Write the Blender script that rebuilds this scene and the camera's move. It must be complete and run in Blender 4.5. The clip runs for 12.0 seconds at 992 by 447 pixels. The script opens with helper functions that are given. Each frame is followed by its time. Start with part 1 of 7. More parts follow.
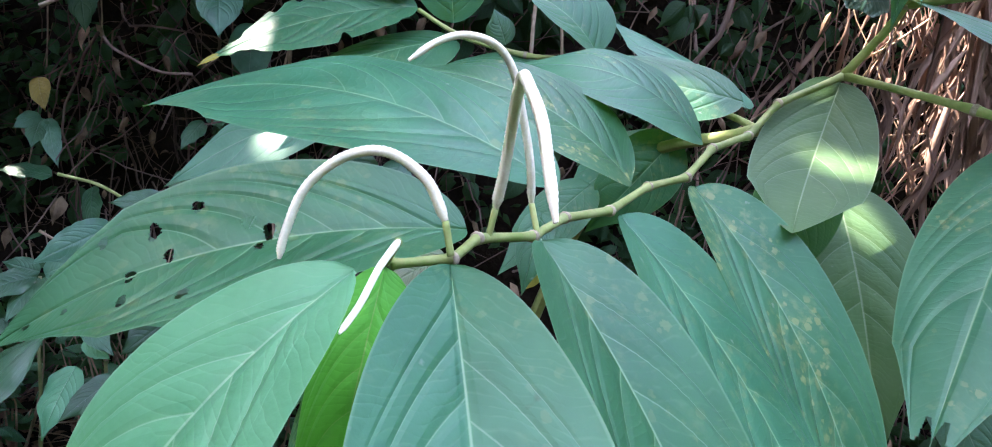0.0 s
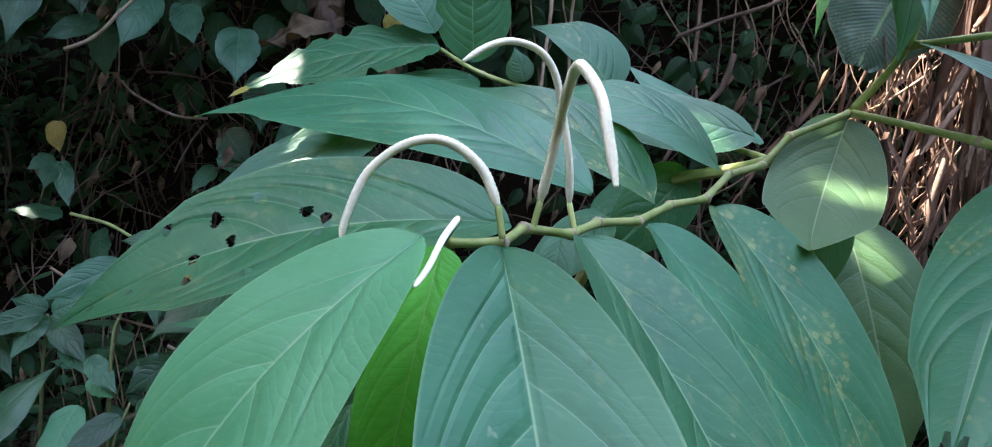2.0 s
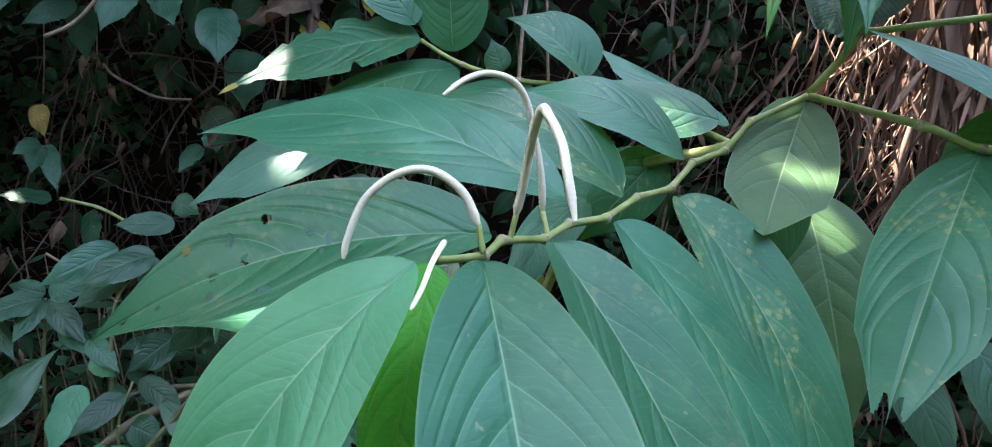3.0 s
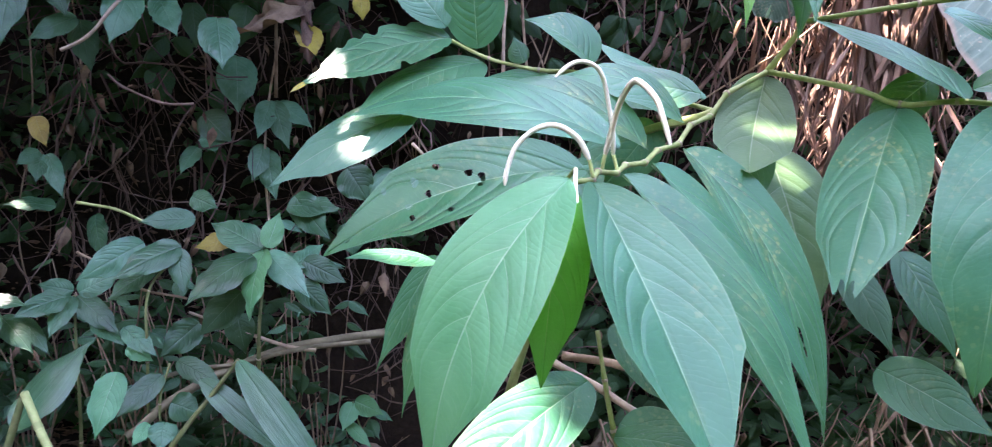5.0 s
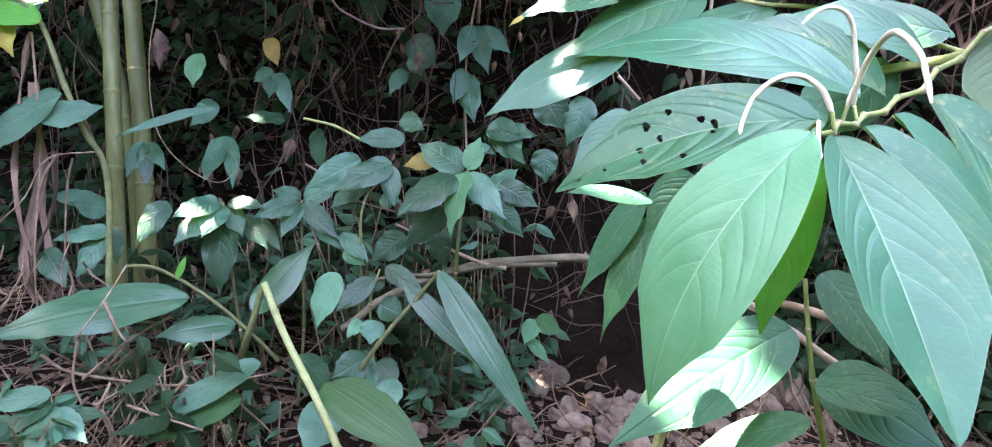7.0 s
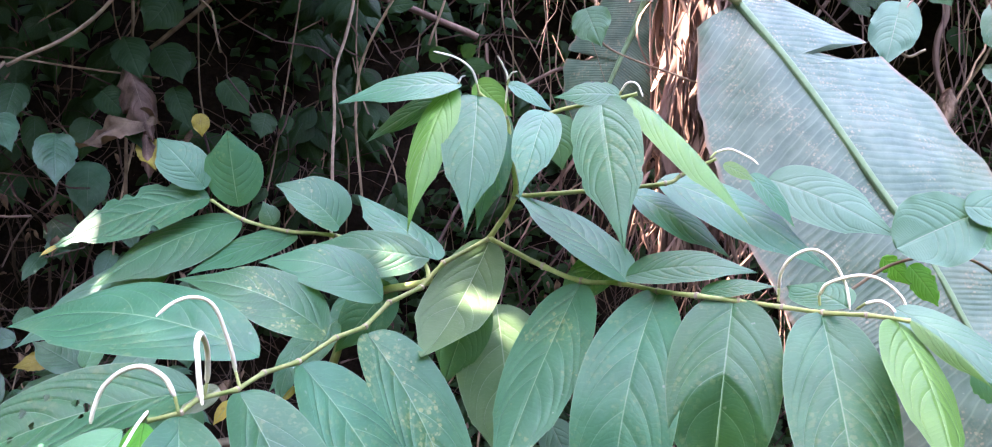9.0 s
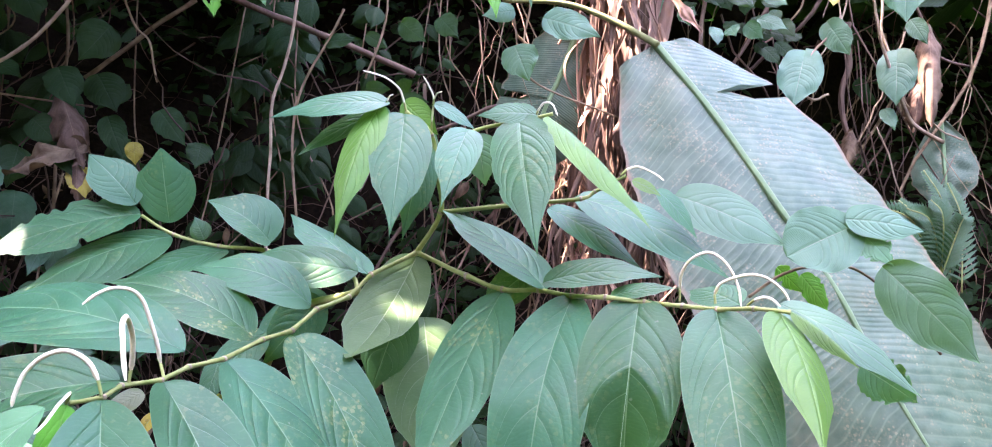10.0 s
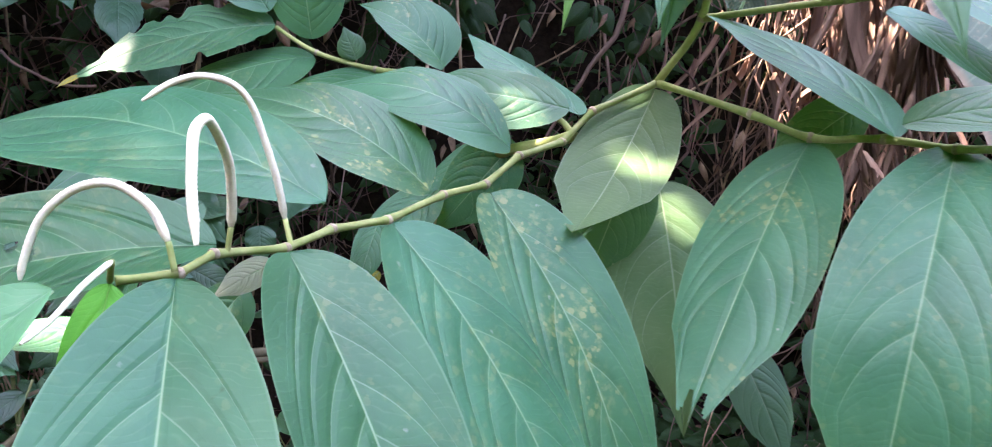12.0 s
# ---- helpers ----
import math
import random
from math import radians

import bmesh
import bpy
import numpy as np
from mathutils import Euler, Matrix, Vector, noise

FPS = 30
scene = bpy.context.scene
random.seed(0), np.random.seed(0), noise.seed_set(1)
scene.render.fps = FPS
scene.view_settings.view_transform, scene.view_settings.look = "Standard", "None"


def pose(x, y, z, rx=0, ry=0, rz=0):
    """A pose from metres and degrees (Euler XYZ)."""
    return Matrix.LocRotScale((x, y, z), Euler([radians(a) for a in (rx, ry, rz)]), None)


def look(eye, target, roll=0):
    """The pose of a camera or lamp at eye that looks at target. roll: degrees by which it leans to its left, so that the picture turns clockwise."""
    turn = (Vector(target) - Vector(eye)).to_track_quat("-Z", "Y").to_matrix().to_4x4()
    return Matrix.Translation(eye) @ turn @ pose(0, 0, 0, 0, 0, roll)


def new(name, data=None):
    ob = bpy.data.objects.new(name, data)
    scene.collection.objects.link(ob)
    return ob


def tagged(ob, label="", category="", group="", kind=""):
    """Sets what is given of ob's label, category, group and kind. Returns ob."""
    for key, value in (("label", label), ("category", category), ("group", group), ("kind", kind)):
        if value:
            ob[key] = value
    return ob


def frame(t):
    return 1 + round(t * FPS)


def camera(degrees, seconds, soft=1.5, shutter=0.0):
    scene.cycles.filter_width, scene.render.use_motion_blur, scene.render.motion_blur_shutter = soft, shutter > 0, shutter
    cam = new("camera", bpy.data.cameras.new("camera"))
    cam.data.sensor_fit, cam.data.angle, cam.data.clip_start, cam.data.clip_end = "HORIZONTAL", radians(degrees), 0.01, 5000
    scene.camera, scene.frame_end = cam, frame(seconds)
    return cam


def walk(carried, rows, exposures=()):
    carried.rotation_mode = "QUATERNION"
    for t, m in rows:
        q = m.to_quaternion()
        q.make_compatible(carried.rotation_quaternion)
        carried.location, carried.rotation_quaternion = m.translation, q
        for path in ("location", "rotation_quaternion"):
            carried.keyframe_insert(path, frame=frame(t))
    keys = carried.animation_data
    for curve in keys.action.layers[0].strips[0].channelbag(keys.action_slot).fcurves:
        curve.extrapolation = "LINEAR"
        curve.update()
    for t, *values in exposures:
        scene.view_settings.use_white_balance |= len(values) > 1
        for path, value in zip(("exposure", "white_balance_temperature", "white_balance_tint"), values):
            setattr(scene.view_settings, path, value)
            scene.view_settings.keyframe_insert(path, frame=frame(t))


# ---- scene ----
cam = camera(69.0, 12.0, soft=1.0, shutter=0.12)
PATH = [
    (0, (0.1256, 0.0629, 1.2031), (-0.0438, 2.0327, 0.9010), 6.82),
    (0.5, (0.1174, 0.0461, 1.1960), (-0.0153, 2.0263, 0.9489), 8.46),
    (1, (0.1039, 0.0457, 1.1913), (0.0505, 2.0336, 0.9784), 13.46),
    (1.5, (0.0966, 0.0390, 1.1932), (-0.0279, 2.0251, 0.9932), 7.80),
    (2, (0.1093, 0.0382, 1.1717), (-0.0747, 2.0246, 1.0291), 7.58),
    (2.5, (0.0823, 0.0384, 1.1784), (0.0068, 2.0264, 0.9730), 9.77),
    (3, (0.1124, -0.0073, 1.2041), (-0.0183, 1.9729, 0.9552), 5.88),
    (3.2, (0.1126, -0.0196, 1.2269), (-0.0214, 1.9529, 0.9248), 6.55),
    (4.8, (0.0390, -0.2037, 1.1544), (0.1217, 1.7782, 0.8990), 2.94),
    (5, (0.0032, -0.2118, 1.1744), (0.0270, 1.7723, 0.9237), 3.04),
    (5.5, (-0.0134, -0.2120, 1.1540), (-0.2321, 1.7628, 0.9255), 3.23),
    (6, (-0.0478, -0.2286, 1.2036), (-0.4179, 1.7140, 0.9048), 2.21),
    (6.5, (-0.0546, -0.2357, 1.2108), (-0.4793, 1.6745, 0.7974), 3.66),
    (7, (-0.0392, -0.2484, 1.1910), (-0.4697, 1.6428, 0.7031), 4.14),
    (7.5, (0.0359, -0.2621, 1.2038), (-0.1023, 1.6942, 0.8119), 6.05),
    (7.7, (0.0755, -0.2540, 1.2422), (0.0708, 1.7079, 0.8537), 5.84),
    (9.3, (0.3118, -0.3086, 1.3520), (0.5068, 1.6817, 1.3806), 2.85),
    (9.5, (0.3111, -0.3269, 1.3340), (0.5453, 1.6574, 1.4209), 2.72),
    (10, (0.3220, -0.3439, 1.3029), (0.6325, 1.6313, 1.3505), 3.42),
    (10.5, (0.3017, -0.3285, 1.3442), (0.6226, 1.6419, 1.2240), 2.00),
    (11, (0.3167, -0.2087, 1.3372), (0.5385, 1.7765, 1.2378), 1.40),
    (11.5, (0.3011, -0.0801, 1.2748), (0.3938, 1.8946, 0.9719), 1.57),
    (12, (0.2421, 0.0212, 1.2307), (0.1935, 1.9978, 0.9294), 5.17),
]
EXPOSURES = [(0, 4.44, 6750, 28), (0.5, 4.16, 6650, 25), (1, 4.24, 6700, 24), (1.5, 4.08, 6700, 23), (2.5, 3.93, 6650, 20), (3, 4.01, 6600, 21), (5, 4.80, 6750, 38), (6.3, 5.15, 6950, 40), (7.5, 5.16, 6850, 39), (9.5, 4.80, 7150, 43), (10.5, 4.94, 7300, 44), (11.5, 4.72, 7250, 43), (12, 4.70, 7250, 38)]
walk(cam, [(t, look(eye, target, roll)) for t, eye, target, roll in PATH], EXPOSURES)

# ---- light ----
SUN_AZ, SUN_EL = 283.0, 60.0          # degrees: the side the sun stands on (0 = +y, clockwise) and its height
sun_from = Vector((math.sin(radians(SUN_AZ)) * math.cos(radians(SUN_EL)), math.cos(radians(SUN_AZ)) * math.cos(radians(SUN_EL)), math.sin(radians(SUN_EL))))
world = bpy.data.worlds.new("sky")
scene.world = world
world.use_nodes = True
wn = world.node_tree
sky = wn.nodes.new("ShaderNodeTexSky")
sky.sky_type, sky.sun_disc = "NISHITA", False
sky.dust_density, sky.air_density = 3.0, 1.0
sky.sun_elevation, sky.sun_rotation = radians(SUN_EL), radians(SUN_AZ)
wn.links.new(sky.outputs[0], wn.nodes["Background"].inputs[0])
wn.nodes["Background"].inputs[1].default_value = 0.15
sun = new("sun", bpy.data.lights.new("sun", "SUN"))
sun.data.energy, sun.data.angle, sun.data.color = 3.2, radians(0.35), (1.0, 0.95, 0.87)
sun.matrix_world = look(sun_from * 20, (0, 0, 0))
scene.view_settings.exposure = 0.0


# ---- helpers of this place ----
def part(name, bm, material, parent=None, label="", m=None):
    me = bpy.data.meshes.new(name)
    bm.to_mesh(me)
    bm.free()
    return part_of(name, me, material, parent, label, m)


def part_of(name, me, material, parent=None, label="", m=None):
    if not me.materials:
        me.materials.append(material)
    ob = new(name, me)
    ob.parent = parent
    if m is not None:
        ob.matrix_basis = m
    if label:
        ob["label"] = label
    return ob


def thing(name, at=(0, 0, 0), label="", category="", group="", kind=""):
    ob = new(name)
    ob.location = at
    ob.empty_display_size = 0.02
    return tagged(ob, label, category, group, kind)


def grid_mesh(name, pts, uvs, smooth=True, skip=None):
    """A mesh from a grid of points pts[i][j] with uvs of the same shape."""
    ni, nj = len(pts), len(pts[0])
    faces, fuv = [], []
    for i in range(ni - 1):
        for j in range(nj - 1):
            q = ((i, j), (i, j + 1), (i + 1, j + 1), (i + 1, j))
            if skip and skip(*(sum(uvs[a][b][k] for a, b in q) / 4 for k in (0, 1))):
                continue
            faces.append([a * nj + b for a, b in q])
            fuv += [uvs[a][b] for a, b in q]
    me = bpy.data.meshes.new(name)
    me.from_pydata([tuple(p) for row in pts for p in row], [], faces)
    layer = me.uv_layers.new(name="UVMap")
    layer.data.foreach_set("uv", [c for uv in fuv for c in uv])
    if smooth:
        me.polygons.foreach_set("use_smooth", [True] * len(me.polygons))
    me.update()
    return me


def catmull(pts, per=8):
    """A smooth line through pts: places and their even share of the length of the list."""
    pts = [Vector(p) for p in pts]
    ext = [pts[0] * 2 - pts[1]] + pts + [pts[-1] * 2 - pts[-2]]
    out = []
    for k in range(len(pts) - 1):
        p0, p1, p2, p3 = ext[k:k + 4]
        for s in range(per):
            t = s / per
            out.append(0.5 * ((2 * p1) + (p2 - p0) * t + (2 * p0 - 5 * p1 + 4 * p2 - p3) * t * t + (3 * p1 - p0 - 3 * p2 + p3) * t ** 3))
    out.append(pts[-1])
    return out


def tube_mesh(name, line, radius, sides=10, close=True):
    """A tube along line; radius(k, n, a) gives the radius at ring k of n, angle a."""
    n = len(line)
    rows, uvs = [], []
    side = None
    length = 0.0
    for k, p in enumerate(line):
        tan = (line[min(k + 1, n - 1)] - line[max(k - 1, 0)]).normalized()
        if side is None:
            side = tan.orthogonal().normalized()
        side = (side - tan * side.dot(tan)).normalized()
        up = tan.cross(side)
        if k:
            length += (p - line[k - 1]).length
        row, uv = [], []
        for j in range(sides + 1):
            a = 2 * math.pi * j / sides
            r = radius(k, n, a)
            row.append(p + (side * math.cos(a) + up * math.sin(a)) * r)
            uv.append((j / sides, length))
        rows.append(row)
        uvs.append(uv)
    if close:
        rows = [[line[0]] * (sides + 1)] + rows + [[line[-1]] * (sides + 1)]
        uvs = [uvs[0]] + uvs + [uvs[-1]]
    return grid_mesh(name, rows, uvs)


def stem(owner, pts, r0, r1, material, name="stem", knots=0.0, per=8, sides=10, label="", wob=0.0, kinked=False):
    """A tapering stem through pts, swollen at every point when knots is set; kinked: straight from joint to joint."""
    line = catmull(pts, per)
    if kinked:
        q = [Vector(p) for p in pts]
        line = [q[k].lerp(q[k + 1], j / per) for k in range(len(q) - 1) for j in range(per)] + [q[-1]]
    if wob:
        line = [p + Vector((noise.noise(p * 9.0), noise.noise(p * 9.0 + Vector((7, 0, 0))), noise.noise(p * 9.0 + Vector((0, 7, 0))))) * wob for p in line]

    def radius(k, n, a):
        base = r0 + (r1 - r0) * k / (n - 1)
        near = abs((k + per / 2) % per - per / 2) / per
        return base * (1 + knots * math.exp(-(near * 9) ** 2) + 0.05 * math.sin(3 * a + k))
    ob = part_of(name, tube_mesh(name, line, radius, sides), material, owner, label)
    if knots >= 0.2:
        for k in range(per, len(line) - 1, per):
            d = (line[k + 1] - line[k - 1]).normalized()
            r = (r0 + (r1 - r0) * k / (len(line) - 1)) * (1 + knots)
            ring = [line[k] + d * (r * q) for q in (-0.55, -0.2, 0.2, 0.55)]
            part_of("node", tube_mesh("node", ring, lambda q, m_, a: r * (1.0, 1.12, 1.10, 1.0)[q] * (1 + 0.05 * math.sin(2 * a)), 10), NODE, ob)
    return ob


# ---- materials ----
def mat(name):
    m = bpy.data.materials.new(name)
    m.use_nodes = True
    return m, m.node_tree.nodes, m.node_tree.links


def math_node(nodes, links, op, a, b=None, clamp=False):
    n = nodes.new("ShaderNodeMath")
    n.operation, n.use_clamp = op, clamp
    for k, v in enumerate((a, b)):
        if v is None:
            continue
        if isinstance(v, (int, float)):
            n.inputs[k].default_value = v
        else:
            links.new(v, n.inputs[k])
    return n.outputs[0]


def mix_node(nodes, links, fac, a, b, blend="MIX"):
    n = nodes.new("ShaderNodeMix")
    n.data_type, n.blend_type = "RGBA", blend
    for k, v in ((0, fac), (6, a), (7, b)):
        if isinstance(v, (int, float)):
            n.inputs[k].default_value = v
        elif isinstance(v, tuple):
            n.inputs[k].default_value = (*v, 1)
        else:
            links.new(v, n.inputs[k])
    return n.outputs[2]


def noise_node(nodes, links, vec, scale, detail=3, rough=0.55):
    n = nodes.new("ShaderNodeTexNoise")
    n.inputs["Scale"].default_value, n.inputs["Detail"].default_value, n.inputs["Roughness"].default_value = scale, detail, rough
    links.new(vec, n.inputs["Vector"])
    return n.outputs[0]


def ramp(nodes, links, fac, lo, hi):
    n = nodes.new("ShaderNodeMapRange")
    n.inputs["From Min"].default_value, n.inputs["From Max"].default_value = lo, hi
    links.new(fac, n.inputs["Value"])
    return n.outputs[0]


# side veins: they leave the midrib aslant and arch towards the tip, closer together near the base
def vein_phase(v, s):
    g = v - 0.17 * s - 0.27 * s ** 3
    return (max(g, 0.0) / 0.56) ** 0.85 * 5.5, g


def leaf_material(name, base, pale, vein, through_col, thin=0.3, rough=0.44, spots=0.0, spot_col=(0.42, 0.43, 0.15), veins=True, vein_amount=0.7, spec=0.40, streak=False, pleats=0, vary=0.36, specks=0.0, net_amount=0.10, bites=0.0, relief=1.0):
    """A living leaf: arched side veins, a fine net between them, yellow blotches (spots), pale scars (specks), dark
    pinholes (bites), light passing through."""
    m, nodes, links = mat(name)
    bsdf = nodes["Principled BSDF"]
    out = nodes["Material Output"]
    tc = nodes.new("ShaderNodeTexCoord")
    info = nodes.new("ShaderNodeObjectInfo")
    M = lambda op, a, b=None, clamp=False: math_node(nodes, links, op, a, b, clamp)
    sep = nodes.new("ShaderNodeSeparateXYZ")
    links.new(tc.outputs["UV"], sep.inputs[0])
    u, v = sep.outputs[0], sep.outputs[1]
    d = M("SUBTRACT", u, 0.5)
    s = M("MULTIPLY", M("ABSOLUTE", d), 2.0)
    off = M("MULTIPLY", M("SIGN", d), 0.018)
    g = M("ADD", M("SUBTRACT", M("SUBTRACT", v, M("MULTIPLY", s, 0.17)), M("MULTIPLY", M("POWER", s, 3.0), 0.27)), off)
    phase = M("MULTIPLY", M("POWER", M("DIVIDE", M("MAXIMUM", g, 0.0), 0.56), 0.85), 5.5)
    f = M("ABSOLUTE", M("SUBTRACT", M("FRACT", phase), 0.5))
    inside = M("MULTIPLY", M("GREATER_THAN", g, 0.01), M("LESS_THAN", g, 0.585))
    near = M("SUBTRACT", 0.5, f)                       # 0 on a vein, 0.5 midway
    fade = ramp(nodes, links, s, 1.0, 0.62)
    side_vein = M("MULTIPLY", M("MULTIPLY", ramp(nodes, links, near, 0.030, 0.008), inside), fade)
    mid = ramp(nodes, links, s, 0.020, 0.006)
    mid = M("MULTIPLY", mid, ramp(nodes, links, v, 1.0, 0.75))
    lines = M("MAXIMUM", M("MAXIMUM", M("MULTIPLY", side_vein, 0.62), mid), M("MULTIPLY", ramp(nodes, links, s, 0.972, 0.992), 0.45))
    # fine ladder of cross veins, wandering and broken
    wander = noise_node(nodes, links, tc.outputs["Object"], 26.0, 2)
    rung = M("FRACT", M("ADD", M("MULTIPLY", M("SUBTRACT", v, M("MULTIPLY", s, 0.07)), 44.0), M("MULTIPLY", wander, 6.0)))
    net = ramp(nodes, links, M("ABSOLUTE", M("SUBTRACT", rung, 0.5)), 0.34, 0.48)
    breaks = noise_node(nodes, links, tc.outputs["Object"], 110.0, 2)
    net = M("MULTIPLY", net, ramp(nodes, links, breaks, 0.42, 0.6))
    blot = noise_node(nodes, links, tc.outputs["Object"], 23.0, 4)
    fine = noise_node(nodes, links, tc.outputs["Object"], 240.0, 3)
    col = mix_node(nodes, links, ramp(nodes, links, blot, 0.35, 0.7), base, pale)
    col = mix_node(nodes, links, M("MULTIPLY", ramp(nodes, links, fine, 0.45, 0.75), 0.25), col, pale)
    hsv = nodes.new("ShaderNodeHueSaturation")
    links.new(col, hsv.inputs["Color"])
    links.new(M("ADD", 1.0 - vary / 2, M("MULTIPLY", info.outputs["Random"], vary)), hsv.inputs["Value"])
    links.new(M("ADD", 0.488, M("MULTIPLY", info.outputs["Random"], 0.024)), hsv.inputs["Hue"])
    col = hsv.outputs[0]

    def dots(scale, size, share):
        """Round marks strewn at chance: a few cells of a scatter, each with a radius of its own."""
        shake = nodes.new("ShaderNodeVectorMath")
        shake.operation = "ADD"
        links.new(tc.outputs["Object"], shake.inputs[0])
        wob = nodes.new("ShaderNodeVectorMath")
        wob.operation = "SCALE"
        tex = nodes.new("ShaderNodeTexNoise")
        tex.inputs["Scale"].default_value = scale * 2.5
        links.new(tc.outputs["Object"], tex.inputs["Vector"])
        links.new(tex.outputs["Color"], wob.inputs[0])
        wob.inputs["Scale"].default_value = 0.55 / scale
        links.new(wob.outputs[0], shake.inputs[1])
        vor = nodes.new("ShaderNodeTexVoronoi")
        vor.inputs["Scale"].default_value = scale
        links.new(shake.outputs[0], vor.inputs["Vector"])
        cs = nodes.new("ShaderNodeSeparateXYZ")
        links.new(vor.outputs["Color"], cs.inputs[0])
        r = M("MULTIPLY", M("MULTIPLY", M("LESS_THAN", cs.outputs[0], share), size), M("ADD", 0.45, cs.outputs[1]))
        return M("MULTIPLY", M("SUBTRACT", r, vor.outputs["Distance"]), 9.0, True)

    if spots:
        where = noise_node(nodes, links, tc.outputs["Object"], 15.0, 2)
        blotch = M("MULTIPLY", dots(130.0, 0.35, 0.55), ramp(nodes, links, where, 0.46, 0.56))
        sp = noise_node(nodes, links, tc.outputs["Object"], 150.0, 3, 0.55)
        haze = M("MULTIPLY", ramp(nodes, links, sp, 0.5, 0.68), ramp(nodes, links, where, 0.48, 0.62))
        col = mix_node(nodes, links, M("MULTIPLY", M("MAXIMUM", M("MULTIPLY", blotch, 0.75), M("MULTIPLY", haze, 0.55)), spots), col, spot_col)
    if specks:
        col = mix_node(nodes, links, M("MULTIPLY", dots(80.0, 0.13, 0.16), M("MULTIPLY", specks, 0.8)), col, (0.46, 0.50, 0.34))
    if bites:
        col = mix_node(nodes, links, M("MULTIPLY", dots(38.0, 0.085, 0.10), bites), col, (0.018, 0.020, 0.012))
    if streak:
        smap = nodes.new("ShaderNodeMapping")
        smap.inputs["Scale"].default_value = (46, 1.2, 1)
        links.new(tc.outputs["UV"], smap.inputs["Vector"])
        lines_along = noise_node(nodes, links, smap.outputs[0], 1.0, 3)
        col = mix_node(nodes, links, M("MULTIPLY", ramp(nodes, links, lines_along, 0.4, 0.65), 0.35), col, vein)
        col = mix_node(nodes, links, M("MULTIPLY", mid, 0.7), col, vein)
    if pleats:
        # lateral ribs of the blade, of uneven strength, and brown wear along them
        jitter = noise_node(nodes, links, tc.outputs["Object"], 9.0, 2)
        course = M("ADD", M("MULTIPLY", M("SUBTRACT", v, M("MULTIPLY", s, 0.06)), pleats), M("MULTIPLY", jitter, 1.4))
        ribs = M("SINE", M("MULTIPLY", course, 6.283))
        lane = nodes.new("ShaderNodeTexWhiteNoise")
        lane.noise_dimensions = "1D"
        links.new(M("FLOOR", course), lane.inputs["W"])
        col = mix_node(nodes, links, M("MULTIPLY", M("MULTIPLY", lane.outputs[0], ramp(nodes, links, s, 0.0, 0.5)), 0.34), col, pale)
        col = mix_node(nodes, links, M("MULTIPLY", ramp(nodes, links, ribs, 0.75, 1.0), 0.25), col, vein)
        worn = noise_node(nodes, links, tc.outputs["Object"], 5.0, 5, 0.7)
        rust = M("MULTIPLY", ramp(nodes, links, worn, 0.52, 0.68), M("ADD", 0.25, M("MULTIPLY", ramp(nodes, links, s, 0.55, 1.0), 0.75)))
        col = mix_node(nodes, links, M("MULTIPLY", rust, 0.55), col, (0.20, 0.15, 0.10))
        col = mix_node(nodes, links, M("MULTIPLY", M("MULTIPLY", ramp(nodes, links, s, 0.955, 0.985), ramp(nodes, links, jitter, 0.35, 0.55)), 0.8), col, (0.22, 0.15, 0.09))
    if veins:
        col = mix_node(nodes, links, M("MULTIPLY", net, net_amount), col, vein)
        col = mix_node(nodes, links, M("MULTIPLY", lines, vein_amount), col, vein)
    links.new(col, bsdf.inputs["Base Color"])
    links.new(M("ADD", rough - 0.06, M("MULTIPLY", blot, 0.14)), bsdf.inputs["Roughness"])
    bsdf.inputs["Specular IOR Level"].default_value = spec
    bump = nodes.new("ShaderNodeBump")
    bump.inputs["Strength"].default_value, bump.inputs["Distance"].default_value = 0.55, 0.0016
    height = M("ADD", M("MULTIPLY", fine, 0.22), M("MULTIPLY", blot, 0.3))
    if pleats:
        height = M("ADD", height, M("MULTIPLY", ribs, 0.30))
    if streak:
        height = M("SUBTRACT", M("ADD", height, M("MULTIPLY", lines_along, 1.1)), M("MULTIPLY", ramp(nodes, links, s, 0.10, 0.0), 0.9))
    if veins:
        trough = M("MULTIPLY", M("MULTIPLY", ramp(nodes, links, near, 0.24, 0.0), fade), M("MULTIPLY", inside, 0.65 * relief))
        pillow = M("MULTIPLY", M("POWER", M("MULTIPLY", M("ABSOLUTE", M("SUBTRACT", rung, 0.5)), 2.0), 3.0), 0.10 * relief)
        groove = M("MULTIPLY", ramp(nodes, links, s, 0.10, 0.0), 0.8 * relief)
        height = M("SUBTRACT", height, M("ADD", M("ADD", trough, pillow), groove))
    links.new(height, bump.inputs["Height"])
    links.new(bump.outputs[0], bsdf.inputs["Normal"])
    trans = nodes.new("ShaderNodeBsdfTranslucent")
    tcol = mix_node(nodes, links, M("MULTIPLY", lines, 0.35) if veins else 0.0, through_col, vein)
    links.new(tcol, trans.inputs["Color"])
    links.new(bump.outputs[0], trans.inputs["Normal"])
    ms = nodes.new("ShaderNodeMixShader")
    ms.inputs[0].default_value = thin
    links.new(bsdf.outputs[0], ms.inputs[1])
    links.new(trans.outputs[0], ms.inputs[2])
    links.new(ms.outputs[0], out.inputs["Surface"])
    return m


